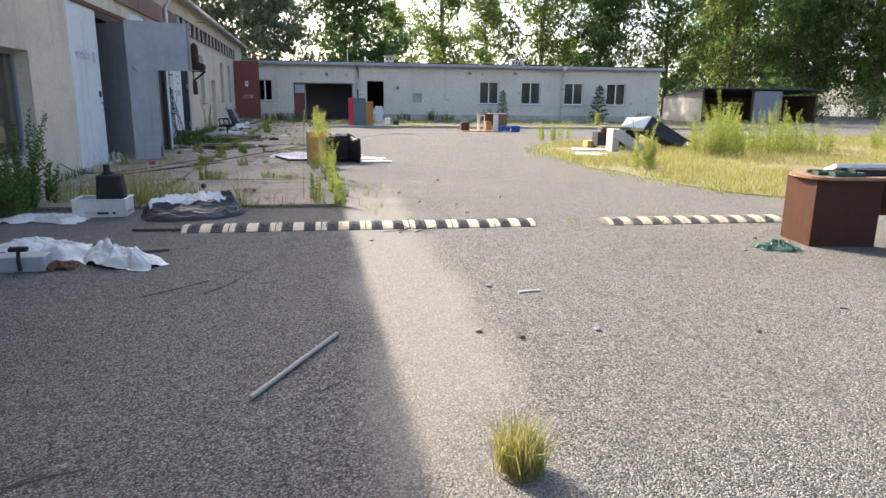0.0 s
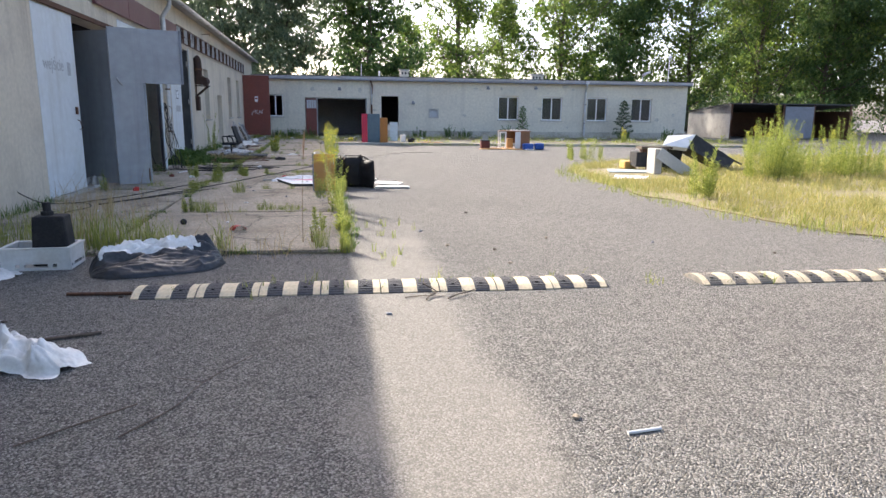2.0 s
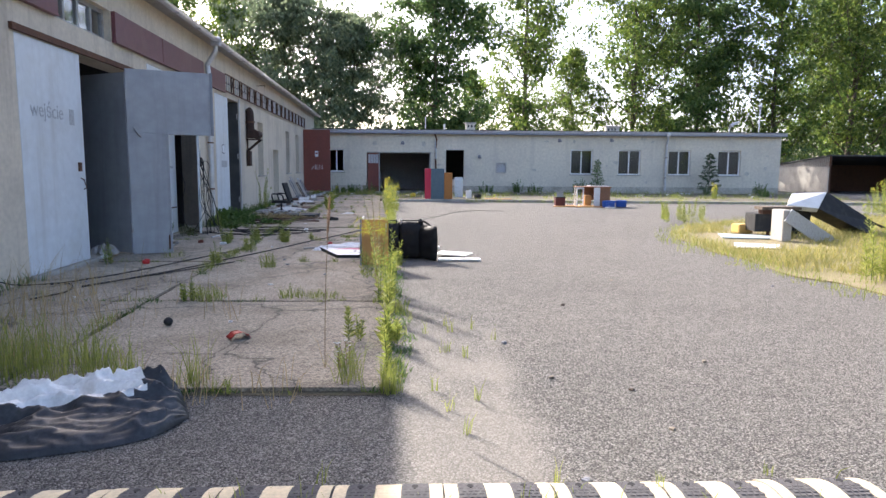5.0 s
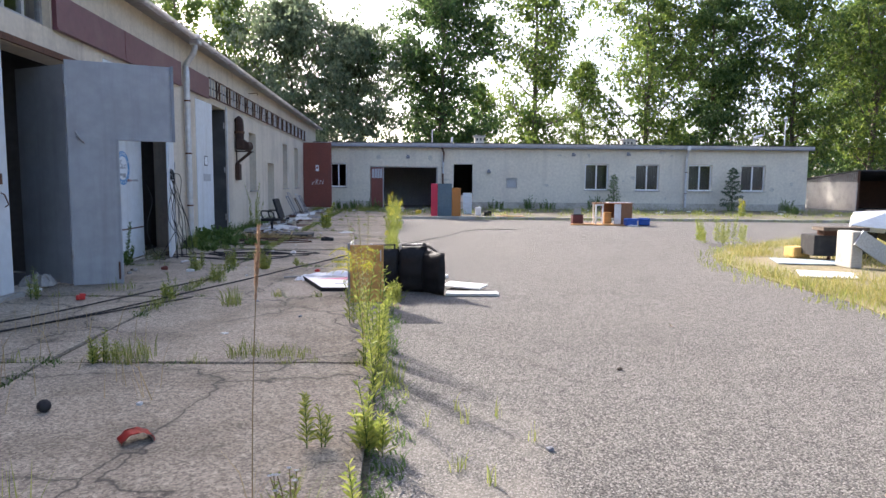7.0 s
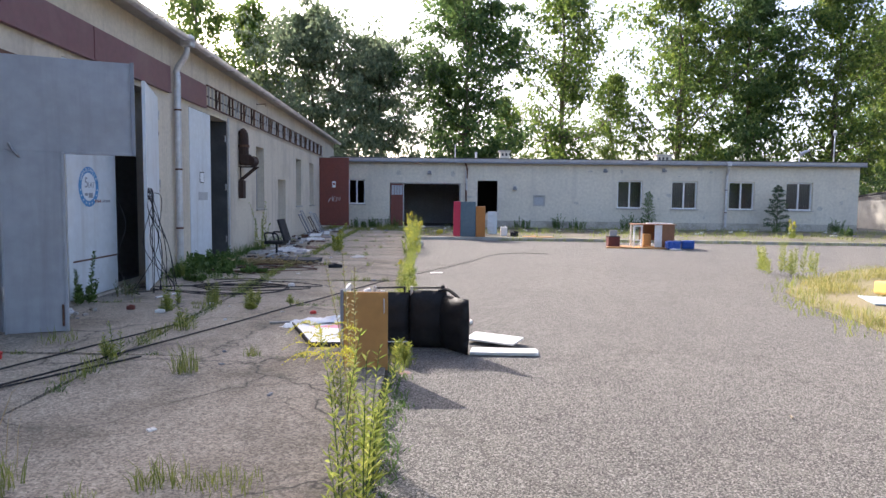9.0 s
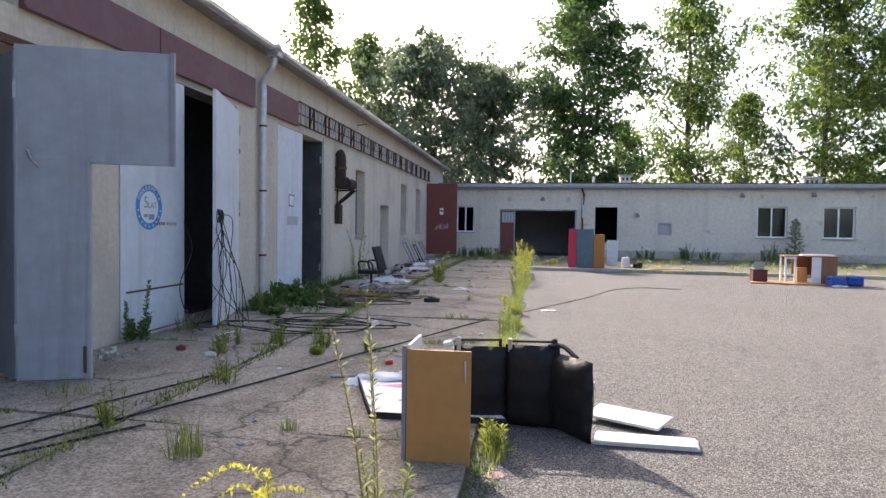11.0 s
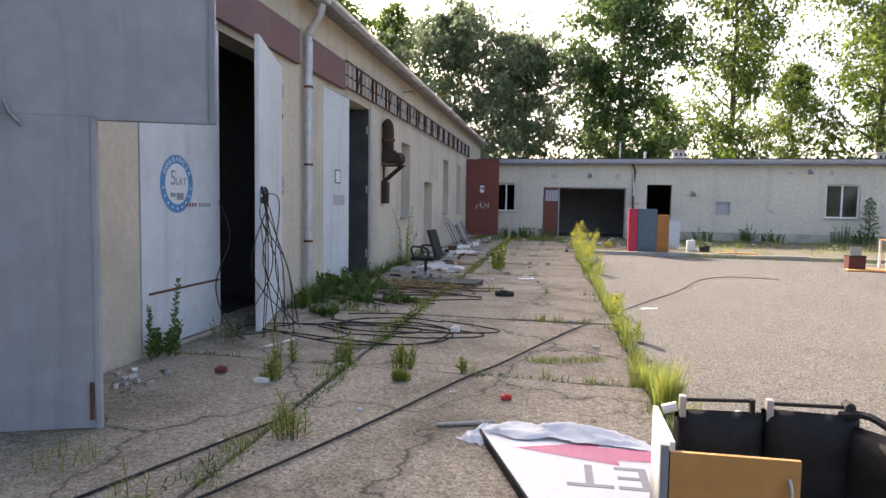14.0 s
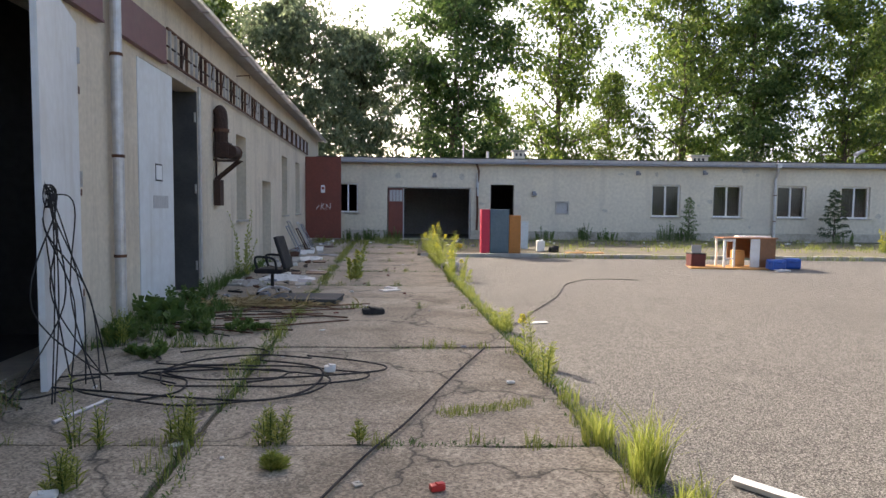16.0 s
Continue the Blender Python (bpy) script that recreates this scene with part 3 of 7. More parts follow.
for nm, b in (("edge_bar", (1.285, -0.045, 2.0, 1.325, 0.03, 3.04)), ("edge_bar", (0.58, -0.035, 0.03, 0.61, 0.03, 2.015)), ("edge_bar", (0.0, -0.03, 0.03, 0.02, 0.03, 3.03)), ("edge_bar", (0.61, -0.04, 2.0, 1.285, 0.035, 2.03))):
    part(nm, box(*b, 0.004), GREYDARK if b[0] > 1 else GREYGATE, outer)
for z in (0.4, 2.55):
    part("hinge", tube([(0.0, -0.035, z), (0.0, -0.035, z + 0.16)], 0.018, 8), STEEL, outer)
part("latch", tube([(0.1, -0.03, 2.1), (0.14, -0.06, 2.02), (0.2, -0.03, 1.95)], 0.012), STEEL, outer)
part("drop_bolt", tube([(0.56, -0.04, 0.1), (0.56, -0.04, 0.34)], 0.012), RUST, outer)
# lintel angle above the first gate
lint = tagged(part("trim_lintel", box(-0.0, 14.3, 3.115, 0.05, 18.4, 3.20, 0.004), RUST), "rusty steel lintel angle over the gate", "lintel", kind="structure")
lint.matrix_world = ALONG

G3 = gate_leaf("gate_leaf", 1.45, 3.32, WHITEGATE, "closed white sheet-steel gate leaf with a round blue warranty sign", on_wall(18.86, -0.02, 0.08))
BLUE = mat("blue_print", (0.08, 0.27, 0.52), 0.5, grain=20, vary=0.08, bump=0)
SIGNWHITE = mat("white_print", (0.74, 0.76, 0.78), 0.5, grain=20, vary=0.04, bump=0)
GREYPRINT = mat("grey_print", (0.28, 0.29, 0.31), 0.5, grain=20, vary=0.08, bump=0)
def disc(r, r_in, y, parent, name, material, cx, cz, n=48):
    bm = bmesh.new()
    o = [bm.verts.new((cx + r * math.cos(k * math.tau / n), y, cz + r * math.sin(k * math.tau / n))) for k in range(n)]
    i = [bm.verts.new((cx + r_in * math.cos(k * math.tau / n), y, cz + r_in * math.sin(k * math.tau / n))) for k in range(n)] if r_in else None
    if i:
        for k in range(n):
            bm.faces.new((o[k], o[(k + 1) % n], i[(k + 1) % n], i[k]))
    else:
        bm.faces.new(o)
    return part(name, bm, material, parent)
disc(0.29, 0.205, -0.0285, G3, "sign_ring", BLUE, 0.59, 1.59)
disc(0.203, 0, -0.0275, G3, "sign_face", SIGNWHITE, 0.59, 1.59)
text_on("numeral", "5", 0.21, GREYPRINT, G3, pose(0.52, -0.03, 1.58, 90, 0, 0), "grey numeral")
text_on("lettering", "LAT", 0.11, GREYPRINT, G3, pose(0.66, -0.03, 1.58, 90, 0, 0))
part("print_bar", box(0.47, -0.031, 1.46, 0.56, -0.029, 1.50), GREYPRINT, G3)
part("print_box", box(0.58, -0.031, 1.43, 0.70, -0.029, 1.50), GREYPRINT, G3)
for k, ch in enumerate("GWARANCJA"):
    an = math.radians(152 - k * 124 / 8)
    text_on("ring_letter", ch, 0.075, SIGNWHITE, G3, Matrix.Translation((0.59 + 0.222 * math.cos(an), -0.0305, 1.59 + 0.222 * math.sin(an))) @ pose(0, 0, 0, 0, 90 - math.degrees(an), 0) @ pose(0, 0, 0, 90, 0, 0))
for k in range(9):
    an = math.radians(190 + k * 160 / 8)
    part("ring_mark", box(-0.011, -0.031, -0.011, 0.011, -0.0292, 0.011), SIGNWHITE, G3).matrix_local = Matrix.Translation((0.59 + 0.247 * math.cos(an), 0, 1.59 + 0.247 * math.sin(an))) @ pose(0, 0, 0, 0, 45, 0)
DARKRED = mat("dark_red_print", (0.25, 0.06, 0.05), 0.6, grain=20, bump=0)
for k in range(9):
    part("print_bar", box(0.76 + k * 0.052 + (0.03 if k > 3 else 0), -0.029, 1.36, 0.79 + k * 0.052 + (0.03 if k > 3 else 0), -0.0265, 1.40), DARKRED if k < 4 else GREYPRINT, G3)
part("rust_strip", box(0.1, -0.0285, 0.52, 1.42, -0.0265, 0.545), RUST, G3)
G4 = gate_leaf("gate_leaf", 1.79, 3.28, WHITEGATE, "white sheet-steel gate leaf standing ajar with cables hanging on it", on_wall(21.93, 0.03, 0.05, 164.5))
for z in (0.5, 1.55, 2.6):
    part("hinge_plate", box(-0.16, -0.02, z, 0.0, 0.02, z + 0.07, 0.004), RUST, G4)
G5 = gate_leaf("gate_leaf", 1.38, 3.32, WHITEGATE, "closed white sheet-steel gate leaf with a small notice", on_wall(23.70, -0.02, 0.08))
part("notice", box(0.62, -0.032, 1.78, 0.86, -0.027, 1.98), SIGNWHITE, G5)
part("notice_edge", box(0.60, -0.030, 1.76, 0.88, -0.0265, 2.0), BLACK, G5)
part("paint_patch", box(0.5, -0.029, 1.38, 1.12, -0.0265, 1.56), FADED, G5)
for s in (26.43, ):
    f = tagged(part("trim_gate_frame", box(-0.05, s, 0.02, 0.03, s + 0.12, 3.5, 0.005), ZINC), "galvanised steel gate frame post", "frame", kind="structure")
    f.matrix_world = ALONG

# added dark leaf covers the pale jamb, so the opening reads as shaded
ib = thing("gate_leaf", ALONG, "dark sheet added over the lit jamb in place of its shade", "gate")
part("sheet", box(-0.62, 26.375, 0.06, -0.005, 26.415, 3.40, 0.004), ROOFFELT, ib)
for z in (0.4, 1.7, 2.9):
    part("hinge", tube([(-0.03, 26.36, z), (-0.03, 26.36, z + 0.16)], 0.018, 8), STEEL, ib)

# maroon fascia boards
for s0, s1 in ((-2.0, 15.42), (17.32, 19.6), (19.62, 22.55), (22.92, 24.66)):
    f = thing("fascia_panel", ALONG, "maroon sheet-metal fascia panel above the gates", "panel", "maroon fascia panels")
    part("panel", box(0.005, s0, 3.5, 0.07, s1, 4.0, 0.006), MAROON, f)
    part("fold", box(0.07, s0, 3.5, 0.085, s1, 3.53, 0.003), MAROON, f)
# steel lattice left where the fascia was stripped
lat = thing("sign_lattice", ALONG, "rusty steel lattice frame of a stripped fascia", "frame")
part("rail", box(0.05, 24.7, 4.0, 0.08, 42.1, 4.03), RUST, lat)
part("rail", box(0.05, 24.7, 3.54, 0.08, 42.1, 3.57), RUST, lat)
part("rail", box(0.05, 24.7, 3.76, 0.075, 42.1, 3.78), DARKRUST, lat)
for k, s in enumerate(np.arange(24.8, 42.1, 0.27)):
    part("stud", box(0.045, s, 3.57, 0.085, s + 0.028, 4.0), (ZINC, ZINC, DARKRUST, RUST)[k % 4], lat)
    if k % 3 == 2:
        part("stay", tube([(0.065, s + 0.03, 3.58), (0.065, s + 0.26, 3.99)], 0.012, 5), DARKRUST, lat)
# small bits on the wall: bracket under the eave, cable runs
hook = thing("wall_bracket", ALONG, "thin bent steel bracket on the upper wall", "bracket")
part("arm", tube([(0.0, 29.4, 4.25), (0.28, 29.4, 4.27), (0.28, 29.4, 4.2)], 0.012), RUST, hook)

def window(name, m, w, h, frame_mat, label, panes=2, depth=0.10, sill=True, glazed=True, group="windows of the far building", dark=False):
    """A window in the plane x, z, its outside towards -y."""
    wi = thing(name, m, label, "window", group, kind="structure")
    t = 0.065
    fr = part("window_frame", pierced(0, w, 0, h, 0.07, [(t + k * (w - t) / panes, (k + 1) * (w - t) / panes, t, h - t) for k in range(panes)]), frame_mat, wi)
    fr.location.y = depth
    for k in range(panes):
        a0, a1 = t + k * (w - t) / panes, (k + 1) * (w - t) / panes
        if glazed and not (dark and k % 2):
            pn = part("pane", box(a0, depth + 0.03, t, a1, depth + 0.036, h - t), GLASS, wi)
            pn.visible_shadow = False
    if sill:
        part("window_sill", box(-0.06, -0.07, -0.05, w + 0.06, depth, -0.002, 0.006), KERB, wi)
    return wi

# left building's upper window and side windows
cw = window("window_clerestory", ALONG @ pose(0, 15.46, 3.5, 0, 0, 90), 1.82, 0.5, STEEL, "small steel clerestory window with dirty panes", 4, 0.1, False, True, "")
for k, (s, w, z, h) in enumerate(((29.32, 1.0, 1.18, 1.85), (35.6, 1.1, 1.2, 1.85), (38.72, 1.18, 1.2, 1.85))):
    window("window_side_%d" % (k + 1), ALONG @ pose(0, s, z, 0, 0, 90), w, h, GREYDARK, "tall narrow window in a deep plaster reveal", 1, 0.22, True, k != 1, "side windows")
window("window_shed", ALONG @ pose(0, 10.6, 0.5, 0, 0, 90), 1.92, 1.6, GREYDARK, "low wide window half hidden by weeds", 2, 0.2, True, True, "")
# door in the wall
dr = thing("door_side", ALONG @ pose(-0.3, 32.34, 0.05, 0, 0, 90), "dark recessed steel door in the plaster wall", "door", kind="structure")
part("door_leaf", box(0, 0, 0, 1.22, 0.05, 2.08, 0.004), GREYDARK, dr)
part("door_handle", tube([(1.1, -0.05, 1.0), (0.98, -0.05, 1.0)], 0.012), STEEL, dr)

# red gate leaf standing open at the yard's corner
RG = gate_leaf("gate_leaf", 1.42, 3.25, REDPAINT, "red-oxide steel gate leaf standing open at the corner", pose(wx(41.5, 0.02), 41.5, 0.2, 0, 0, 0))
part("notice", box(0.62, -0.032, 1.82, 0.78, -0.027, 2.12), SIGNWHITE, RG)
part("notice_mark", box(0.65, -0.035, 1.95, 0.75, -0.033, 2.05), DARKRED, RG)
for k, (a, b) in enumerate((((0.42, 1.12), (0.55, 1.34)), ((0.55, 1.30), (0.44, 1.2)), ((0.62, 1.15), (0.64, 1.42)), ((0.64, 1.25), (0.75, 1.4)), ((0.64, 1.26), (0.76, 1.14)), ((0.82, 1.15), (0.84, 1.36)), ((0.84, 1.36), (0.98, 1.18)), ((0.98, 1.16), (1.0, 1.4)))):
    part("chalk_stroke", tube([(a[0], -0.028, a[1]), (b[0], -0.028, b[1])], 0.008, 5), SIGNWHITE, RG)

# rusty bracket assembly with a box on the wall
AC = thing("rusty_unit", ALONG @ pose(0, 27.5, 0), "rusty machine casing on a wall bracket", "machine")
part("hood", tube(smooth_line([(0.13, 0.0, 2.66), (0.13, 0.0, 3.0), (0.11, 0.03, 3.2), (0.05, 0.05, 3.27)], 4), 0.125, 12), DARKRUST, AC)
part("collar", tube([(0.13, 0.0, 2.86), (0.13, 0.0, 2.92)], 0.15, 12), RUST, AC)
part("casing", box(0.02, -0.14, 2.38, 0.30, 0.22, 2.68, 0.06), DARKRUST, AC)
part("drum", tube([(0.30, -0.12, 2.50), (0.30, 0.30, 2.50)], 0.13, 14), DARKRUST, AC)
part("lid", tube([(0.30, 0.30, 2.50), (0.30, 0.34, 2.50)], 0.145, 14), RUST, AC)
for y in (0.0, 0.22):
    part("arm", tube([(0.0, y, 1.98), (0.42, y + 0.03, 2.34)], 0.026), DARKRUST, AC)
part("shelf_plate", box(0.0, -0.1, 2.33, 0.46, 0.30, 2.355, 0.004), DARKRUST, AC)
part("box", box(0.01, -0.12, 1.50, 0.13, 0.16, 1.98, 0.01), DARKRUST, AC)
part("conduit", tube([(0.03, 0.02, 1.98), (0.03, 0.02, 2.38)], 0.018, 8), DARKRUST, AC)

# ---------- far building ----------
FY = 43.86
WINS = [(13.58, 14.87), (16.35, 17.67), (19.27, 20.58), (22.19, 23.53)]
holes = [(-0.32, 0.56, 1.22, 2.5), (1.84, 5.52, 0.09, 2.36), (6.38, 7.42, 0.83, 2.5), (9.29, 9.83, 1.27, 1.76)] + [(a, b, 1.16, 2.58) for a, b in WINS]
fw = part("wall_far", pierced(-1.7, 25.85, 0, 3.42, 0.34, holes), FARPLASTER)
fw.location.y = FY
tagged(fw, "pale stained plaster front of the low far building", "wall", kind="structure")
# inner walls and floor take the room colour with the shade painted in
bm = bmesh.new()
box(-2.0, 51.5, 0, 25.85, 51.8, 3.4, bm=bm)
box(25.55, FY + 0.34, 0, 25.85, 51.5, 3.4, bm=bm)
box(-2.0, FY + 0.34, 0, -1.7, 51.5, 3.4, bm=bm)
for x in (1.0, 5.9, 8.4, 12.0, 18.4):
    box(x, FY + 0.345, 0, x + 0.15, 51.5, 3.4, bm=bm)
tagged(part("wall_far_inner", bm, DARKROOM), "plain inner and back walls of the far building, coloured dark for shade", "wall", kind="structure")
tagged(part("floor_far", box(-1.7, FY + 0.3, 0.0, 25.6, 51.5, 0.1), DARKROOM), "concrete floor of the far building, coloured dark for shade", "floor", kind="structure")
bm = box(-2.1, FY - 0.22, 3.42, 26.0, 52.0, 3.50)
tagged(part("roof_far", bm, ROOFFELT), "flat felt roof of the far building", "roof", kind="structure")
tagged(part("trim_roof_edge", box(-1.2, FY - 0.27, 3.46, 26.05, FY - 0.225, 3.60, 0.01), ROOFMETAL), "dented sheet-metal roof edge strip", "trim", kind="structure")
tagged(part("trim_roof_felt", box(-1.2, FY - 0.29, 3.601, 26.06, FY + 0.1, 3.635, 0.008), ROOFFELT), "black felt edge on the far roof", "trim", kind="structure")
fg = thing("gutter", pose(0, 0, 0), "grey zinc gutter along the far roof edge", "gutter")
part("trough", tube([(-1.1, FY - 0.32, 3.42), (12.4, FY - 0.32, 3.40), (26.0, FY - 0.32, 3.42)], 0.045, 10), GREYDARK, fg)
for k, (a, b) in enumerate(WINS):
    window("window_%d" % (k + 1), pose(a, FY, 1.16), b - a, 1.42, WHITEPVC, "white plastic two-pane window with dark blinds behind", 2, 0.13, True, True)
    bm = bmesh.new()
    for q in np.arange(0.08, b - a - 0.08, 0.095):
        box(q, 0.36, 0.05, q + 0.06, 0.37, 1.36, bm=bm)
    bl = thing("blind", pose(a, FY, 1.16), "dark vertical slat blind hanging behind the window", "blind", "blinds of the far building")
    part("slats", bm, ROOFFELT, bl)
    part("rail", box(0.04, 0.345, 1.36, b - a - 0.04, 0.385, 1.40), GREYDARK, bl)
window("window_5", pose(-0.32, FY, 1.22), 0.88, 1.28, WHITEPVC, "small white-framed window with a missing pane", 2, 0.12, True, True, dark=True)
tagged(part("trim_door_sill", box(6.3, FY - 0.06, 0.78, 7.5, FY + 0.2, 0.828, 0.006), KERB), "concrete sill of the gaping window opening", "sill", kind="structure")
v = thing("vent_box", pose(9.29, FY, 1.27), "small grey blocked hatch in the wall", "hatch")
part("frame", pierced(-0.04, 0.58, -0.05, 0.53, 0.06, [(0.02, 0.52, 0.02, 0.47)]), KERB, v).location.y = -0.03
part("panel", box(0.0, 0.06, 0.0, 0.54, 0.1, 0.49), FADED, v)
rd = gate_leaf("gate_leaf", 0.66, 2.2, REDPAINT, "red-brown steel garage leaf half open", pose(1.88, FY + 0.12, 0.1, 0, 0, 4))
part("glazing", box(0.05, -0.034, 1.62, 0.61, -0.027, 2.12), FADED, rd, "dirty glazed upper panel")
for k in range(1, 4):
    part("bar", box(0.05 + k * 0.14 - 0.01, -0.04, 1.62, 0.05 + k * 0.14 + 0.01, -0.034, 2.12), REDPAINT, rd)
gf = thing("garage_frame", pose(0, FY + 0.1, 0), "grey steel frame of the open garage bay", "frame")
part("post", box(2.52, 0, 0.1, 2.57, 0.06, 2.34), STEEL, gf)
part("post", box(5.44, 0, 0.1, 5.51, 0.06, 2.34), STEEL, gf)
part("header", box(1.86, 0, 2.30, 5.5, 0.06, 2.355), STEEL, gf)
tagged(part("wall_garage_back", box(1.16, 48.6, 0.1, 5.89, 48.75, 3.4), GREYPLASTER), "grey plaster back wall inside the garage bay", "wall", kind="structure")
downpipe("downpipe", pose(19.1, FY - 0.1, 0.09, 0, 0, -90), 3.45, ZINC, "pale zinc downpipe on the far building")
p = thing("downpipe", pose(5.78, FY - 0.09, 0.09), "broken rusty downpipe on the far building", "downpipe")
part("pipe", tube([(0, 0, 0.4), (0.02, 0, 1.2), (0.0, 0, 2.2), (0.06, -0.02, 3.0), (-0.05, -0.1, 3.3)], 0.05, 10), RUST, p)
part("pipe_stub", tube([(0.02, 0, 1.9), (0.01, 0, 2.9)], 0.06, 10), ZINC, p)
for x, w, h in ((7.9, 0.55, 0.62), (16.5, 0.8, 0.5)):
    c = thing("chimney", pose(x, 46.0, 3.5), "short rendered chimney with a concrete cap", "chimney", "chimneys")
    part("stack", box(-w / 2, -0.25, 0, w / 2, 0.25, h, 0.01), FARPLASTER, c)
    part("cap", box(-w / 2 - 0.07, -0.32, h, w / 2 + 0.07, 0.32, h + 0.07, 0.01), KERB, c)
    for k in range(3):
        part("flue", box(-w / 2 + 0.1 + k * 0.2, -0.256, h - 0.22, -w / 2 + 0.2 + k * 0.2, -0.251, h - 0.08), ROOFFELT, c)
for x, h in ((6.3, 0.5), (5.2, 0.9)):
    c = thing("vent_pipe", pose(x, 44.6, 3.5), "thin roof vent pipe", "pipe", "roof pipes")
    part("pipe", tube([(0, 0, 0), (0, 0, h)], 0.06 if h < 0.8 else 0.025, 10), ZINC, c)
def roof_lamp(x, y, h, turn, label):
    c = thing("street_lamp", pose(x, y, 3.5, 0, 0, turn), label, "lamp", "lamps on the roof edge")
    part("pole", tube([(0, 0, 0), (0, 0, h * 0.7), (0.12, 0, h)], 0.03, 8), ZINC, c)
    part("head", tube(smooth_line([(0.05, 0, h - 0.02), (0.3, 0, h + 0.1), (0.62, 0, h + 0.2)], 4), 0.10, 10, taper=0.6), ZINC, c)
roof_lamp(24.4, FY - 0.15, 1.55, 60, "grey street-lamp head on a thin pole")
roof_lamp(22.9, FY + 0.3, 0.55, 20, "grey street-lamp head on a short arm")
for x, z in ((3.9, 2.9), (8.3, 2.15), (12.9, 3.1), (15.9, 3.15)):
    c = thing("wall_lamp", pose(x, FY, z), "small dark wall lamp on the plaster", "lamp", "wall lamps")
    part("base", box(-0.07, -0.06, -0.05, 0.07, 0, 0.08, 0.01), GREYDARK, c)
    part("shade", box(-0.1, -0.2, -0.12, 0.1, -0.06, 0.0, 0.03), GREYDARK, c)

# plinth and repair patches on the far front
for x0, x1 in ((-0.05, 1.82), (5.54, 25.85)):
    tagged(part("trim_plinth", box(x0, FY - 0.025, 0.09, x1, FY - 0.001, 0.46, 0.006), PLINTH), "grey cement plinth at the foot of the far front", "plinth", kind="structure")
for k in range(22):
    rr = random.Random(900 + k)
    x, z, w, h = rr.uniform(0.7, 25.3), rr.uniform(0.5, 3.2), rr.uniform(0.12, 0.45), rr.uniform(0.08, 0.4)
    if any(a - 0.3 < x < b + 0.2 and c - 0.4 < z < d + 0.1 for a, b, c, d in holes):
        continue
    bm = bmesh.new()
    bm.faces.new([bm.verts.new((x + w * (0.5 + 0.5 * rr.uniform(0.55, 1.0) * math.cos(a)), FY - 0.006, z + h * (0.5 + 0.5 * rr.uniform(0.55, 1.0) * math.sin(a)))) for a in np.linspace(0, math.tau, 13)[:-1]])
    r = bmesh.ops.extrude_face_region(bm, geom=bm.faces[:])
    for v in r["geom"]:
        if isinstance(v, bmesh.types.BMVert):
            v.co.y = FY + 0.003
    bmesh.ops.recalc_face_normals(bm, faces=bm.faces[:])
    tagged(part("trim_plaster_patch", bm, CEMENT), "patch of grey cement repair on the far front", "patch", kind="structure")

# ---------- open sheds at the right ----------
SHED = thing("open_shed", pose(31.1, 47.5, 0), "low corrugated-steel open shed under the trees", "shed")
part("side_wall", box(-0.06, 0, 0, 0, 6.0, 1.75), KERB, SHED)
bm = bmesh.new()
n = 60
for k in range(n + 1):
    y = k * 6.0 / n
    for x, z in ((-0.05 + 0.03 * (k % 2), 1.72), (-0.05 + 0.03 * (k % 2), 2.4 - 0.55 * y / 6)):
        bm.verts.new((x, y, z))
bm.verts.ensure_lookup_table()
for k in range(n):
    bm.faces.new([bm.verts[i] for i in (2 * k, 2 * k + 2, 2 * k + 3, 2 * k + 1)])
bmesh.ops.solidify(bm, geom=bm.faces[:], thickness=0.01)
part("corrugated_side", bm, STEEL, SHED)
part("back_wall", box(0, 5.9, 0, 9.3, 6.0, 1.9), RUST, SHED)
part("side_wall", box(9.25, 0, 0, 9.35, 5.9, 2.0), RUST, SHED)
bm = bmesh.new()
vs = [bm.verts.new(p) for p in ((-0.1, -0.15, 2.42), (9.4, -0.15, 2.42), (9.4, 6.1, 1.9), (-0.1, 6.1, 1.9), (-0.1, -0.15, 2.5), (9.4, -0.15, 2.5), (9.4, 6.1, 1.98), (-0.1, 6.1, 1.98))]
for f in ((0, 3, 2, 1), (4, 5, 6, 7), (0, 1, 5, 4), (1, 2, 6, 5), (2, 3, 7, 6), (3, 0, 4, 7)):
    bm.faces.new([vs[i] for i in f])
part("roof", bm, ROOFFELT, SHED)
for x in (0.05, 4.0, 6.35, 9.2):
    part("post", box(x - 0.05, -0.02, 0, x + 0.05, 0.08, 2.42), RUST, SHED)
part("door", box(4.1, -0.04, 0.05, 6.3, 0.0, 2.3, 0.005), GREYDARK, SHED, "closed grey steel door")

# ---------- plants ----------
def unit(v):
    return v / (np.linalg.norm(v) + 1e-9)


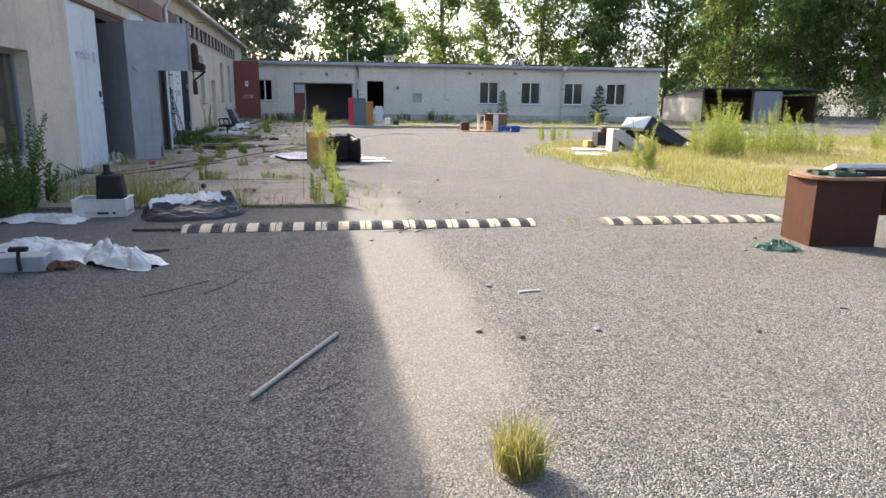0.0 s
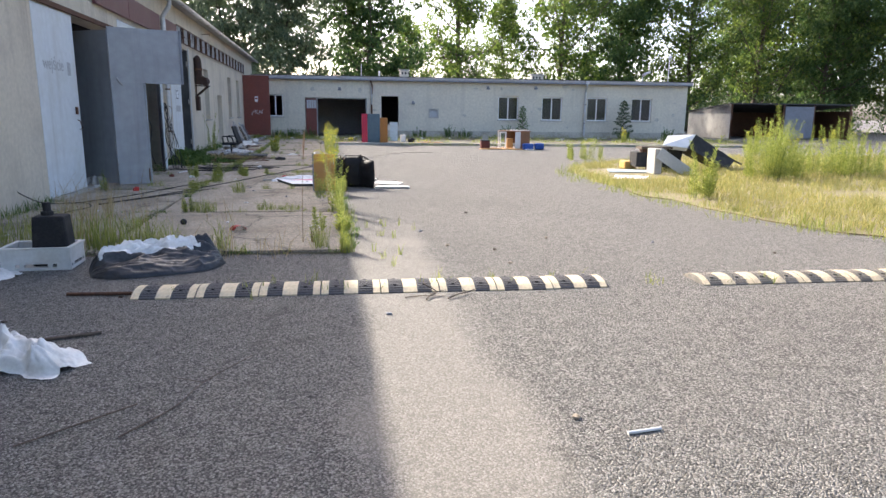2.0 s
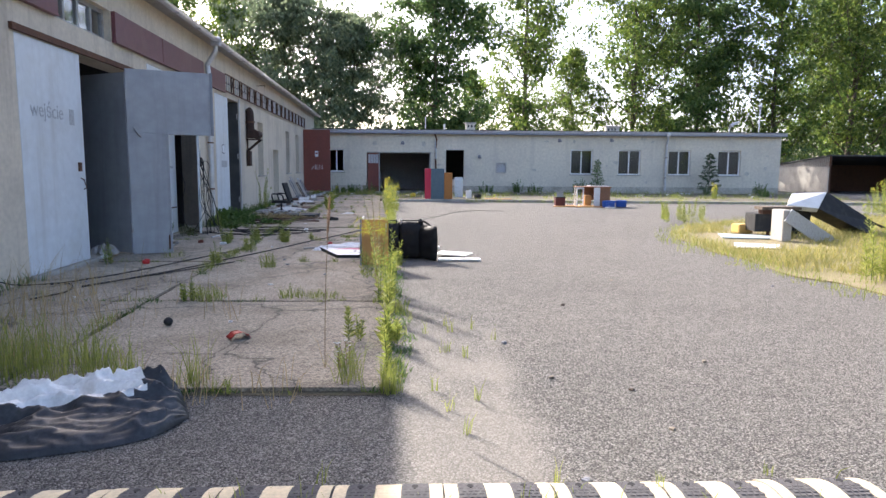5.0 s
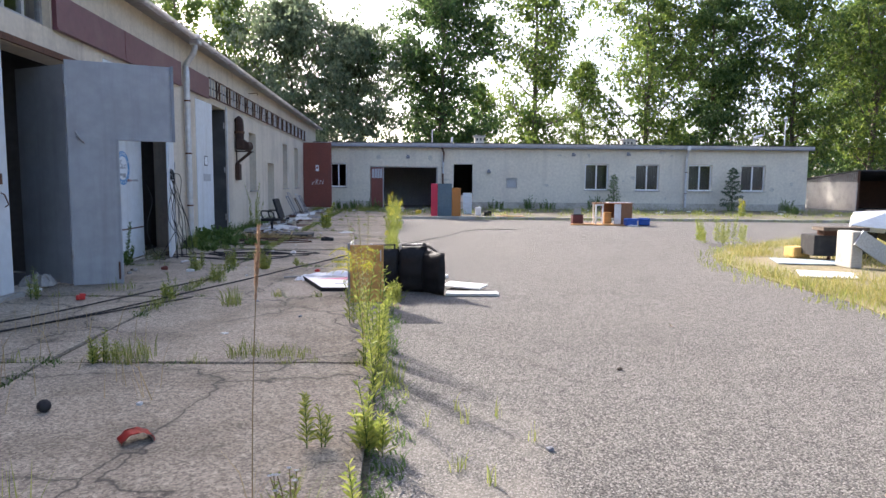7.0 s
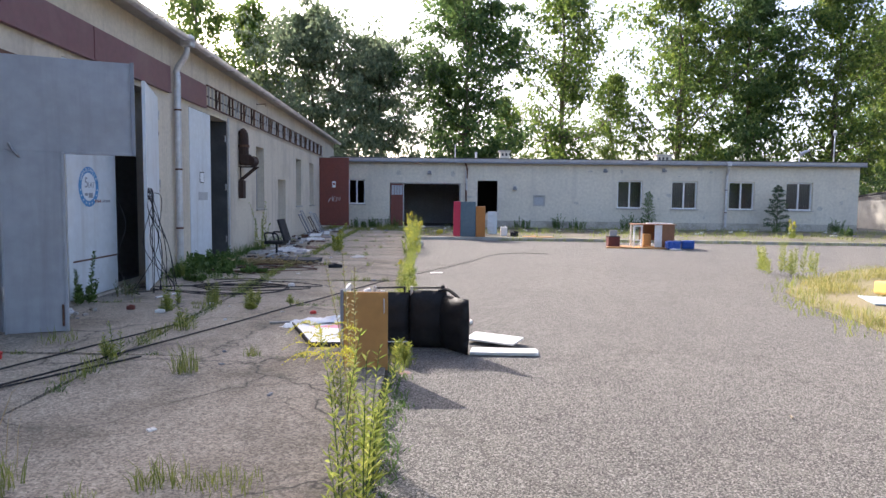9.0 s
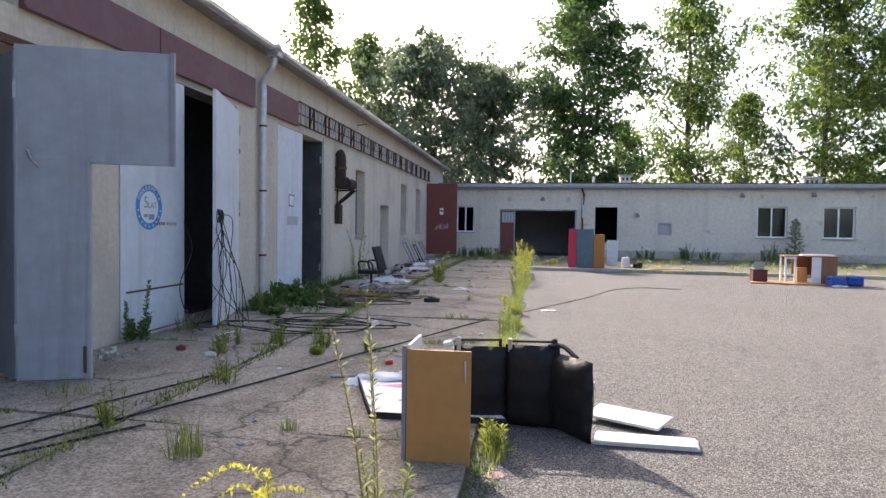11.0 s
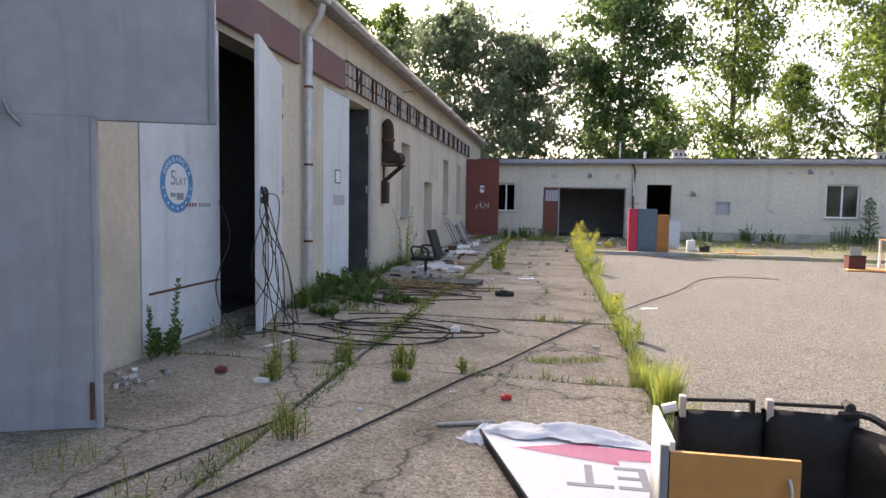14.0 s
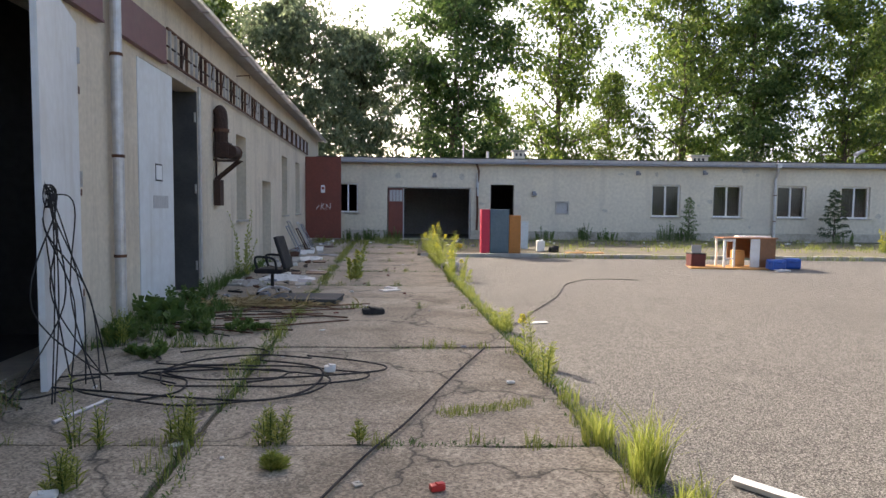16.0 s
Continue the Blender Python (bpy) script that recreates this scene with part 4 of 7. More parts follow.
class Leaves:
    """Collects many small folded leaves or blades and links them as one mesh."""
    def __init__(self):
        self.v, self.f = [], []
    def leaf(self, p, d, size, width, rng, droop=0.25):
        d = unit(np.array(d, float))
        side = unit(np.cross(d, rng.normal(size=3)))
        up = np.cross(side, d)
        p = np.array(p, float)
        mid = p + d * size * 0.45 + up * size * 0.08
        tip = p + d * size - np.array((0, 0, droop * size))
        k = len(self.v)
        self.v += [p, mid + side * width / 2, tip, mid - side * width / 2]
        self.f += [(k, k + 1, k + 2), (k, k + 2, k + 3)]
    def blade(self, p, h, w, lean, rng):
        a = rng.uniform(0, math.tau)
        side = np.array((math.cos(a), math.sin(a), 0)) * w / 2
        l = rng.normal(size=2) * lean * h
        p = np.array(p, float)
        m = p + np.array((l[0] * 0.35, l[1] * 0.35, h * 0.6))
        t = p + np.array((l[0], l[1], h * rng.uniform(0.85, 1.0)))
        k = len(self.v)
        self.v += [p - side, p + side, m + side * 0.7, m - side * 0.7, t]
        self.f += [(k, k + 1, k + 2, k + 3), (k + 3, k + 2, k + 4)]
    def link(self, name, material, parent=None, label=""):
        return pydata(name, [tuple(q) for q in self.v], self.f, material, parent, label)


def leaf_cloud(centres, radii, counts, size, rng, droop=0.3):
    """Folded leaves scattered round many centres: vertices and faces of all of them."""
    c = np.repeat(np.array(centres), counts, axis=0)
    r = np.repeat(np.array(radii), counts)[:, None]
    n = len(c)
    off = rng.normal(size=(n, 3)) * r * np.array((1, 1, 0.62)) * 0.62
    norm = lambda a: a / (np.linalg.norm(a, axis=1)[:, None] + 1e-9)
    d = norm(off / r * 0.6 + np.array((0, 0, -droop)) + rng.normal(size=(n, 3)) * 0.6)
    side = norm(np.cross(d, rng.normal(size=(n, 3))))
    up = np.cross(side, d)
    ln = rng.uniform(size[0], size[1], (n, 1))
    w = ln * rng.uniform(0.28, 0.42, (n, 1))
    p = c + off
    mid = p + d * ln * 0.45 + up * ln * 0.1
    tip = p + d * ln - np.array((0, 0, 0.2)) * ln
    v = np.stack((p, mid + side * w, tip, mid - side * w), 1).reshape(-1, 3)
    k = np.arange(n)[:, None] * 4
    f = np.concatenate((k + np.array((0, 1, 2)), k + np.array((0, 2, 3))), 1).reshape(-1, 3)
    return v, f


def tree(name, seed, height, crown_r, leaf_mat, label, leaves=30, first=0.10, lean=0.0, rise=(0.35, 1.2), limbs_n=38, shape=0.75, size=(0.24, 0.42), droop=0.3, bare=0):
    """A tapered trunk, limbs with side branches and twigs, and leaves in loose clumps along them. bare: leafless limbs near the top."""
    rng = np.random.default_rng(seed)
    t = thing(name, pose(0, 0, 0), label, "tree", "trees behind the yard")
    pts = [np.array((lean * height * (k / 8) ** 2 + rng.normal() * 0.16 * k / 4, rng.normal() * 0.16 * k / 4, height * 0.95 * k / 8)) for k in range(9)]
    trunk = tube([tuple(p) for p in pts], height * 0.0115, 9, taper=0.1)
    limbs = bmesh.new()
    cs, rs, ns = [], [], []
    for i in range(limbs_n):
        f = first + (1 - first) * ((i + rng.uniform(0, 0.9)) / limbs_n)
        z = min(f, 0.999) * height * 0.95
        k = min(7, int(z / (height * 0.95) * 8))
        w = z / (height * 0.95) * 8 - k
        base = pts[k] * (1 - w) + pts[k + 1] * w
        a = i * 2.399 + rng.normal() * 0.5
        prof = max(0.14, math.sin(math.pi * min(1, 0.24 + 0.75 * f)) ** shape)
        ln = crown_r * prof * rng.uniform(0.6, 1.25)
        d = unit(np.array((math.cos(a), math.sin(a), rng.uniform(*rise))))
        end = base + d * ln
        mid = (base + end) / 2 + np.array((0, 0, -0.10 * ln)) + rng.normal(size=3) * 0.2
        tube([tuple(base), tuple(mid), tuple(end)], 0.0105 * height * (1 - f * 0.75) * 0.42, 5, limbs, taper=0.3, cap=False)
        for c in range(6):
            g = 0.25 + 0.75 * c / 5
            q = base * (1 - g) ** 2 + 2 * mid * g * (1 - g) + end * g * g
            for _ in range(2):
                sd = unit(d * 0.55 + rng.normal(size=3) * np.array((1, 1, 0.7)))
                sl = ln * rng.uniform(0.12, 0.36) + 0.35
                tube([tuple(q), tuple(q + sd * sl)], 0.022, 4, limbs, taper=0.4, cap=False)
                if i >= limbs_n - bare and rng.uniform() < 0.85:
                    continue
                for e in range(2):
                    cs.append(q + sd * sl * (0.5 + 0.5 * e) + rng.normal(size=3) * 0.2)
                    rs.append(rng.uniform(0.35, 0.85))
                    ns.append(int(leaves * rng.uniform(0.35, 1.6)))
    part("trunk", trunk, BARK, t, smooth=True)
    part("branchwork", limbs, BARK, t, smooth=True)
    v, f = leaf_cloud(cs, rs, ns, size, rng, droop)
    tagged(pydata("crown", v.tolist(), f.tolist(), leaf_mat, t), kind="stuff")
    return t


KINDS = [tree("tree", 11, 25.0, 6.3, LEAFDARK, "tall dense dark green deciduous tree", 27, 0.05, limbs_n=48, shape=0.9),
         tree("tree", 12, 18.5, 7.2, LEAFGREY, "broad grey-green willow with a dense drooping crown", 20, 0.10, shape=0.6, size=(0.22, 0.44), droop=0.7, limbs_n=46),
         tree("tree", 13, 26.5, 6.0, LEAFTREE, "tall slender deciduous tree with a gappy sunlit crown", 15, 0.10, 0.01, rise=(0.6, 1.6), limbs_n=40, shape=1.0),
         tree("tree", 14, 24.0, 6.6, LEAFTREE, "tall yellowish deciduous tree with bare upper branches", 17, 0.08, -0.01, rise=(0.5, 1.4), bare=5, limbs_n=42, shape=1.05),
         tree("tree", 15, 22.0, 6.4, LEAFTREE, "broad leafy deciduous tree in full sun", 15, 0.05, limbs_n=42, shape=1.05)]
# first of each kind takes a place of its own; the rest are copies: kind, x, y, scale, turn
SPOTS = [(0, 6.0, 70.0, 1.0, 0), (1, -7.8, 70.0, 1.0, 40), (2, 14.8, 70.0, 1.0, 80), (3, 25.4, 70.0, 1.0, 10), (4, 38.5, 68.5, 1.0, 0),
         (1, -1.6, 69.0, 0.85, 130), (2, -19.0, 72.0, 1.0, 200), (4, -14.5, 75.0, 0.95, 70), (0, 32.0, 71.0, 0.97, 140), (2, 45.5, 68.0, 0.95, 300), (4, 20.0, 73.0, 0.62, 200),
         (0, 52.0, 66.5, 0.9, 70), (4, 58.5, 63.0, 1.05, 200), (3, 65.0, 58.5, 1.0, 20), (4, 71.0, 52.5, 1.0, 110), (2, 76.0, 45.0, 0.9, 45), (4, 79.5, 37.0, 1.0, 250), (3, 81.0, 28.0, 0.9, 340),
         (4, 10.5, 77.0, 0.55, 90), (4, 55.0, 77.0, 0.95, 280), (4, 66.0, 71.0, 0.95, 330), (0, 49.0, 78.0, 0.85, 30), (0, 60.0, 74.5, 0.85, 160), (0, 73.0, 63.0, 0.85, 250)]
for k, (kind, x, y, s, turn) in enumerate(SPOTS):
    if k < 5:
        KINDS[kind].matrix_world = pose(x, y, 0, 0, 0, turn)
    else:
        c = copy_thing(KINDS[kind], pose(x, y, 0, 0, 0, turn))
        c.scale = (s, s, s)
# unseen trees added behind the camera to block the horizon mirrored in the panes
for kind, x, y, s, turn in ((3, -4, -20, 0.75, 10), (3, 8, -22, 0.7, 60), (3, 20, -22, 0.75, 120), (3, 33, -22, 0.7, 200), (3, 46, -15, 0.8, 260), (3, 57, -4, 0.75, 320), (3, 66, 10, 0.8, 30)):
    c = copy_thing(KINDS[kind], pose(x, y, 0, 0, 0, turn))
    c.scale = (s, s, s)
# undergrowth at the wood's edge, and an unseen added row behind the camera
lv = Leaves()
rng = np.random.default_rng(5)
for x, y in [(26.5 + k * 1.15 + rng.normal() * 0.4, 60.5 + rng.normal() * 1.2) for k in range(34)] + [(-14 + k * 1.9 + rng.normal() * 0.5, 72.0 + rng.normal() * 1.6) for k in range(34)] + [(-8 + k * 2.2, -18 + rng.normal()) for k in range(26)] + [(44 + k * 1.3 + rng.normal() * 0.6, 58.5 - k * 0.9 + rng.normal() * 0.6) for k in range(26)]:
    hgt = rng.uniform(1.2, 3.8)
    for _ in range(260):
        p = np.array((x, y, 0)) + rng.normal(size=3) * np.array((0.75, 0.75, 0)) + np.array((0, 0, hgt * rng.uniform(0.05, 1.0) ** 0.8))
        lv.leaf(p, rng.normal(size=3) + np.array((0, 0, 0.2)), rng.uniform(0.16, 0.3), rng.uniform(0.09, 0.17), rng)
tagged(lv.link("undergrowth", LEAFDARK), "dense dark green undergrowth under the trees", "undergrowth", kind="stuff")


def weed(name, m, seed, stems, height, spread, label, leaf_mat=LEAFWEED, leaf=0.11, per=66, flower=0.0, group="weeds in the yard", width=0.0105, dry=False, low=0.55, droop=0.45, spray=0.0):
    """An upright weed: thin stems, narrow leaves all the way up, and with flower a plume at the top; spray: reach of its arching flower sprays."""
    rng = np.random.default_rng(seed)
    t = thing(name, m, label, "weed", group)
    lv, fl, st = Leaves(), Leaves(), bmesh.new()
    for s in range(stems):
        a, r = rng.uniform(0, math.tau), spread * math.sqrt(rng.uniform())
        b = np.array((r * math.cos(a), r * math.sin(a), 0))
        h = height * rng.uniform(low, 1.0) * (1 - droop * (r / spread) ** 2)
        bend = np.array((math.cos(a), math.sin(a), 0)) * h * rng.uniform(0.0, 0.22) + rng.normal(size=3) * np.array((0.05, 0.05, 0)) * h
        at = lambda g: b + np.array((0, 0, h * g)) + bend * g * g
        tube([tuple(at(g)) for g in (0, 0.35, 0.7, 1)], 0.0042, 4, st, taper=0.4, cap=False)
        for k in range(per):
            g = 0.06 + 0.94 * (k + rng.uniform()) / per
            an = k * 2.399
            ln = leaf * (1.15 - 0.65 * g) * rng.uniform(0.7, 1.25)
            lv.leaf(at(g), (math.cos(an), math.sin(an), rng.uniform(0.5, 1.5)), ln, width * rng.uniform(0.8, 1.3), rng, 0.12)
        if rng.uniform() < flower:
            for k in range(26 if name == "daisies" else 0):
                an = k * 0.52
                fl.leaf(at(1.0), (math.cos(an), math.sin(an), 0.25), 0.013, 0.006, rng, 0.0)
            for k in range(0 if name == "daisies" else 80):
                g = rng.uniform(0.84, 1.02)
                rr = 0.11 * (1.04 - g) / 0.2 * height * 0.6
                an = rng.uniform(0, math.tau)
                fl.leaf(at(g) + np.array((math.cos(an), math.sin(an), 0.2)) * rr * rng.uniform(), (math.cos(an), math.sin(an), 0.5), 0.03, 0.018, rng)
        for k in range(11 if spray else 0):
            an, b0 = math.pi + rng.normal() * 0.9, at(rng.uniform(0.80, 1.0))
            out = np.array((math.cos(an), math.sin(an), 0)) * spray * rng.uniform(0.5, 1.25)
            for q in np.linspace(0.08, 1, 30):
                c = b0 + out * q + np.array((0, 0, 0.16 * q - 0.17 * q * q))
                fl.leaf(c, out * 2 + np.array((0, 0, 0.4 + rng.uniform(0, 1))) + rng.normal(size=3) * 0.5, 0.018 * (1.25 - q * 0.6), 0.007, rng)
    tagged(part("stalk", st, STRAWSTEM if dry else LEAFSHADE, t), kind="stuff")
    tagged(lv.link("foliage", leaf_mat, t), kind="stuff")
    if fl.v:
        tagged(fl.link("bloom", PETAL if name == "daisies" else STRAW if dry else GOLD, t, "small white flowers" if name == "daisies" else "pale dried flower heads" if dry else "yellow flower plumes"), kind="stuff")
    return t
STRAWSTEM = mat("dry_stem", (0.25, 0.18, 0.09), 0.9, grain=30, bump=0)

GOLDEN = "leafy green goldenrod growing at the concrete's edge"
for k, (y, h, n, fl) in enumerate(((10.45, 0.62, 4, 0), (11.5, 0.5, 4, 0), (12.3, 0.72, 3, 0), (13.05, 0.98, 6, 0), (13.35, 1.02, 7, 0), (13.75, 0.8, 5, 0))):
    weed("goldenrod", pose(4.86 - 0.055 * (y - 11.5), y, 0.0), 40 + k, max(2, n - 2), h, 0.06, GOLDEN, flower=fl, per=46, leaf=0.095)
weed("goldenrod", pose(4.68, 13.02, 0), 60, 2, 0.98, 0.04, "goldenrod in yellow flower at the concrete's edge", flower=0.0, low=0.93, droop=0.0, spray=0.2, leaf=0.09)
weed("goldenrod", pose(4.60, 13.95, 0), 61, 3, 1.34, 0.03, "tall thin goldenrod with pale faded leaves", flower=0.0, per=110, dry=True, leaf_mat=leaf_material("pale_weed_leaf", (0.22, 0.26, 0.08), (0.5, 0.46, 0.24), 0.5), leaf=0.05, width=0.0075, low=0.8, droop=0.0)
weed("goldenrod", pose(4.42, 14.65, 0), 62, 3, 0.8, 0.08, GOLDEN, per=50)
weed("goldenrod", pose(4.54, 11.44, 0.03), 63, 1, 0.56, 0.01, "young goldenrod shoot in a slab crack", per=70, leaf=0.085, low=0.95, width=0.012)
weed("goldenrod", pose(4.61, 11.46, 0.03), 66, 2, 0.3, 0.02, "young goldenrod shoot in a slab crack", per=34, leaf=0.08, low=0.9, width=0.011)
weed("goldenrod", pose(4.88, 11.4, 0.0), 67, 5, 0.44, 0.07, "low bright goldenrod clump at the concrete's edge", per=38, leaf=0.11, width=0.014)
weed("daisies", pose(4.60, 10.72, 0.03), 68, 7, 0.34, 0.07, "small weed with white daisy flowers on the slab", per=12, leaf=0.05, flower=1.0, dry=True)
weed("goldenrod", pose(4.72, 16.05, 0.0), 65, 4, 0.36, 0.06, "leafy weed with small white flowers beside the board", per=40)
for k, (y, h, n, fl) in enumerate(((23.0, 0.5, 4, 0), (21.3, 0.55, 3, 0.3), (27.9, 0.7, 4, 0.6), (28.6, 0.9, 6, 0.5), (29.6, 1.05, 8, 0.5), (30.8, 1.1, 9, 0.4), (32.0, 1.15, 9, 0.5), (33.4, 1.2, 10, 0.6), (34.9, 1.2, 10, 0.5), (36.2, 1.1, 8, 0.5))):
    weed("goldenrod", pose(wx(y, 4.62), y, 0), 80 + k, n, h, 0.22, "goldenrod clump in flower along the concrete's edge", flower=fl * 0.5, per=56)
weed("mullein", pose(2.03, 27.9, 0.03), 95, 4, 1.2, 0.12, "tall pale mullein stalk in a slab joint", per=60, leaf=0.13, width=0.045, flower=0.6)
weed("shrub", pose(wx(28.6, 0.25), 28.6, 0.03), 96, 9, 1.75, 0.22, "thin yellowing shrub against the plaster wall", per=34, leaf=0.09, width=0.03)
weed("burdock", pose(wx(23.3, 0.35), 23.3, 0.02), 97, 10, 0.42, 0.28, "dark broad-leaved burdock at the foot of the downpipe", LEAFSHADE, per=10, leaf=0.2, width=0.13)
for k, (s, o, h, n) in enumerate(((22.2, 0.42, 0.36, 7), (22.6, 0.95, 0.16, 9), (22.9, 1.5, 0.13, 8), (23.6, 0.7, 0.26, 8), (24.9, 0.4, 0.4, 8), (21.6, 0.9, 0.16, 7))):
    weed("nettles", pose(wx(s, o), s, 0.02), 300 + k, n, h, 0.26, "dark green broad-leaved weeds at the foot of the wall", LEAFSHADE, per=22, leaf=0.12, width=0.05)
weed("nettles", pose(wx(24.2, 0.3), 24.2, 0.02), 98, 8, 0.45, 0.3, "dark green nettles before the white gate", LEAFSHADE, per=26, leaf=0.11, width=0.04)
weed("nettles", pose(wx(19.0, 0.22), 19.0, 0.02), 99, 7, 0.45, 0.25, "green nettles at the foot of the signed gate", LEAFSHADE, per=30, leaf=0.09, width=0.035)
for k, (s, o, h) in enumerate(((18.75, 0.14, 1.02), (19.08, 0.16, 0.98))):
    weed("fireweed", pose(wx(s, o), s, 0.02), 100 + k, 1, h, 0.02, "single upright weed stalk before the white gate", LEAFSHADE, per=90, leaf=0.08, width=0.02)
weed("daisies", pose(wx(19.75, 0.4), 19.75, 0.02), 103, 14, 0.36, 0.2, "low white-flowering weed on the concrete", LEAFSHADE, per=16, leaf=0.05, flower=0.9, dry=True)
weed("shrub", pose(0.85, 10.35, 0.0), 104, 26, 1.55, 0.42, "dense grey-green shrub against the wall", LEAFSHADE, per=60, leaf=0.10, width=0.03)
weed("shrub", pose(0.95, 9.75, 0.0), 105, 22, 0.9, 0.4, "dense grey-green shrub against the wall", LEAFSHADE, per=50, leaf=0.10, width=0.03)
for k, (x, y, h, n, r) in enumerate(((14.9, 17.9, 1.8, 46, 0.6), (15.6, 18.3, 1.15, 14, 0.5), (17.3, 18.9, 1.6, 48, 1.0), (18.4, 19.0, 1.4, 26, 0.8), (20.6, 27.2, 1.7, 40, 0.8), (16.4, 19.6, 1.0, 20, 0.5), (11.3, 14.55, 1.3, 13, 0.2), (12.3, 24.0, 0.85, 13, 0.6), (22.6, 20.2, 1.35, 34, 0.8), (26.5, 23.5, 1.2, 30, 0.8), (33.0, 31.0, 1.3, 34, 0.9))):
    weed("bush", pose(x, y, 0.02), 120 + k, n, h, r, "bright yellow-green goldenrod bush on the dry turf", flower=0.05, per=70, group="goldenrod bushes on the turf", width=0.014, leaf=0.14)
for k, (x, y, h, n) in enumerate(((10.6, 43.3, 0.95, 16), (11.4, 43.2, 0.6, 14), (13.9, 42.9, 0.95, 18), (14.9, 43.1, 0.8, 20), (8.6, 42.8, 0.7, 12), (20.9, 41.5, 0.7, 10), (24.3, 42.9, 0.8, 16), (22.3, 39.0, 0.6, 10), (1.2, 42.9, 0.7, 18), (0.4, 42.6, 0.6, 16), (2.1, 42.6, 0.8, 14))):
    weed("bush", pose(x, y, 0.09 if x > 3 else 0.02), 140 + k, n, h, 0.42, "green weeds at the foot of the far wall", LEAFSHADE, per=36, group="weeds at the far wall", width=0.03)
weed("goldenrod", pose(18.7, 36.2, 0.09), 160, 8, 1.0, 0.16, "goldenrod in yellow flower on the pavement strip", flower=1.0)


MOSSY = "small green weed in a slab joint"
for k, (x, y, h, n, r) in enumerate(((1.76, 19.2, 0.34, 7, 0.09), (2.36, 19.15, 0.26, 9, 0.10), (1.18, 19.05, 0.5, 2, 0.03), (1.32, 19.05, 0.36, 2, 0.03), (2.45, 18.75, 0.1, 14, 0.05), (0.10, 22.0, 0.42, 6, 0.08), (1.39, 18.48, 0.22, 6, 0.10), (4.35, 20.5, 0.42, 4, 0.08), (2.9, 19.15, 0.22, 2, 0.02), (0.43, 15.87, 0.4, 4, 0.06), (2.0, 16.0, 0.3, 5, 0.1), (2.15, 17.3, 0.32, 5, 0.1), (2.6, 13.15, 0.24, 6, 0.12))):
    weed("weed", pose(x, y, 0.02), 200 + k, int(n * 1.7) + 1, h * 1.2, r, MOSSY, per=24, leaf=0.08, width=0.008)


def reed(name, m, seed, h, plume, label):
    """A single thin grass stalk with a feathery plume."""
    rng = np.random.default_rng(seed)
    t = thing(name, m, label, "grass stalk")
    at = lambda g: np.array((0.05 * g * g, 0.01 * math.sin(3 * g), h * g))
    part("stalk", tube([tuple(at(g)) for g in np.linspace(0, 1, 9)], 0.003, 5, taper=0.5), STRAWSTEM, t)
    lv = Leaves()
    for k in range(260):
        g = 1 - plume / h * rng.uniform()
        w = 0.007 * math.sin(math.pi * min(1, (1.02 - g) * h / plume)) + 0.004
        an = rng.uniform(0, math.tau)
        lv.leaf(at(g), (math.cos(an) * w * 60, math.sin(an) * w * 60, 1.6), rng.uniform(0.02, 0.04), 0.004, rng, 0.0)
    tagged(lv.link("plume", REEDPLUME, t, "reddish-brown feathery plume"), kind="stuff")
    lv = Leaves()
    for k in range(5):
        lv.blade((0, 0, 0), rng.uniform(0.2, 0.45), 0.006, 0.5, rng)
    tagged(lv.link("blade", STRAW, t), kind="stuff")
    return t
REEDPLUME = leaf_material("reed_plume", (0.34, 0.21, 0.13), (0.52, 0.37, 0.25), 0.4)
reed("grass_stalk", pose(4.44, 10.7, 0.03), 21, 1.23, 0.3, "single tall dry grass stalk with a reddish plume")


def fir(name, m, seed, h, r, label, per=46, leaf_mat=FIR):
    rng = np.random.default_rng(seed)
    t = thing(name, m, label, "tree", "young conifers at the far wall")
    part("trunk", tube([(0, 0, 0), (0.02, 0, h * 0.5), (0, 0.01, h)], 0.03, 7, taper=0.15), BARK, t)
    lv = Leaves()
    for k in range(46):
        f = 0.08 + 0.9 * k / 46
        a = k * 2.399
        ln = r * (1 - f) ** 0.8 * rng.uniform(0.7, 1.15) + 0.06
        d = np.array((math.cos(a), math.sin(a), rng.uniform(-0.1, 0.45)))
        for q in range(per):
            g = rng.uniform(0.1, 1.0)
            lv.leaf(np.array((0, 0, f * h)) + d * ln * g, d + rng.normal(size=3) * 0.8, 0.13, 0.028, rng)
    tagged(lv.link("crown", leaf_mat, t), kind="stuff")
fir("sapling", pose(14.95, 43.1, 0.09), 7, 1.95, 0.42, "thin leggy sapling at the far wall", 16, LEAFSHADE)
fir("sapling", pose(21.35, 43.0, 0.09), 8, 2.35, 0.75, "bushy young conifer at the far wall")


def scatter(name, spots, seed, material, label, h, w=0.006, lean=0.25):
    """Tufts of blades: rows of x, y, radius, count, height factor."""
    rng = np.random.default_rng(seed)
    lv = Leaves()
    for x, y, r, n, hf, *zz in spots:
        for _ in range(n):
            a, q = rng.uniform(0, math.tau), r * math.sqrt(rng.uniform())
            lv.blade((x + q * math.cos(a), y + q * math.sin(a), zz[0] if zz else 0.01), h * hf * rng.uniform(0.4, 1.1), w * rng.uniform(0.7, 1.4), lean, rng)
    return tagged(lv.link(name, material), label, "grass", kind="stuff")

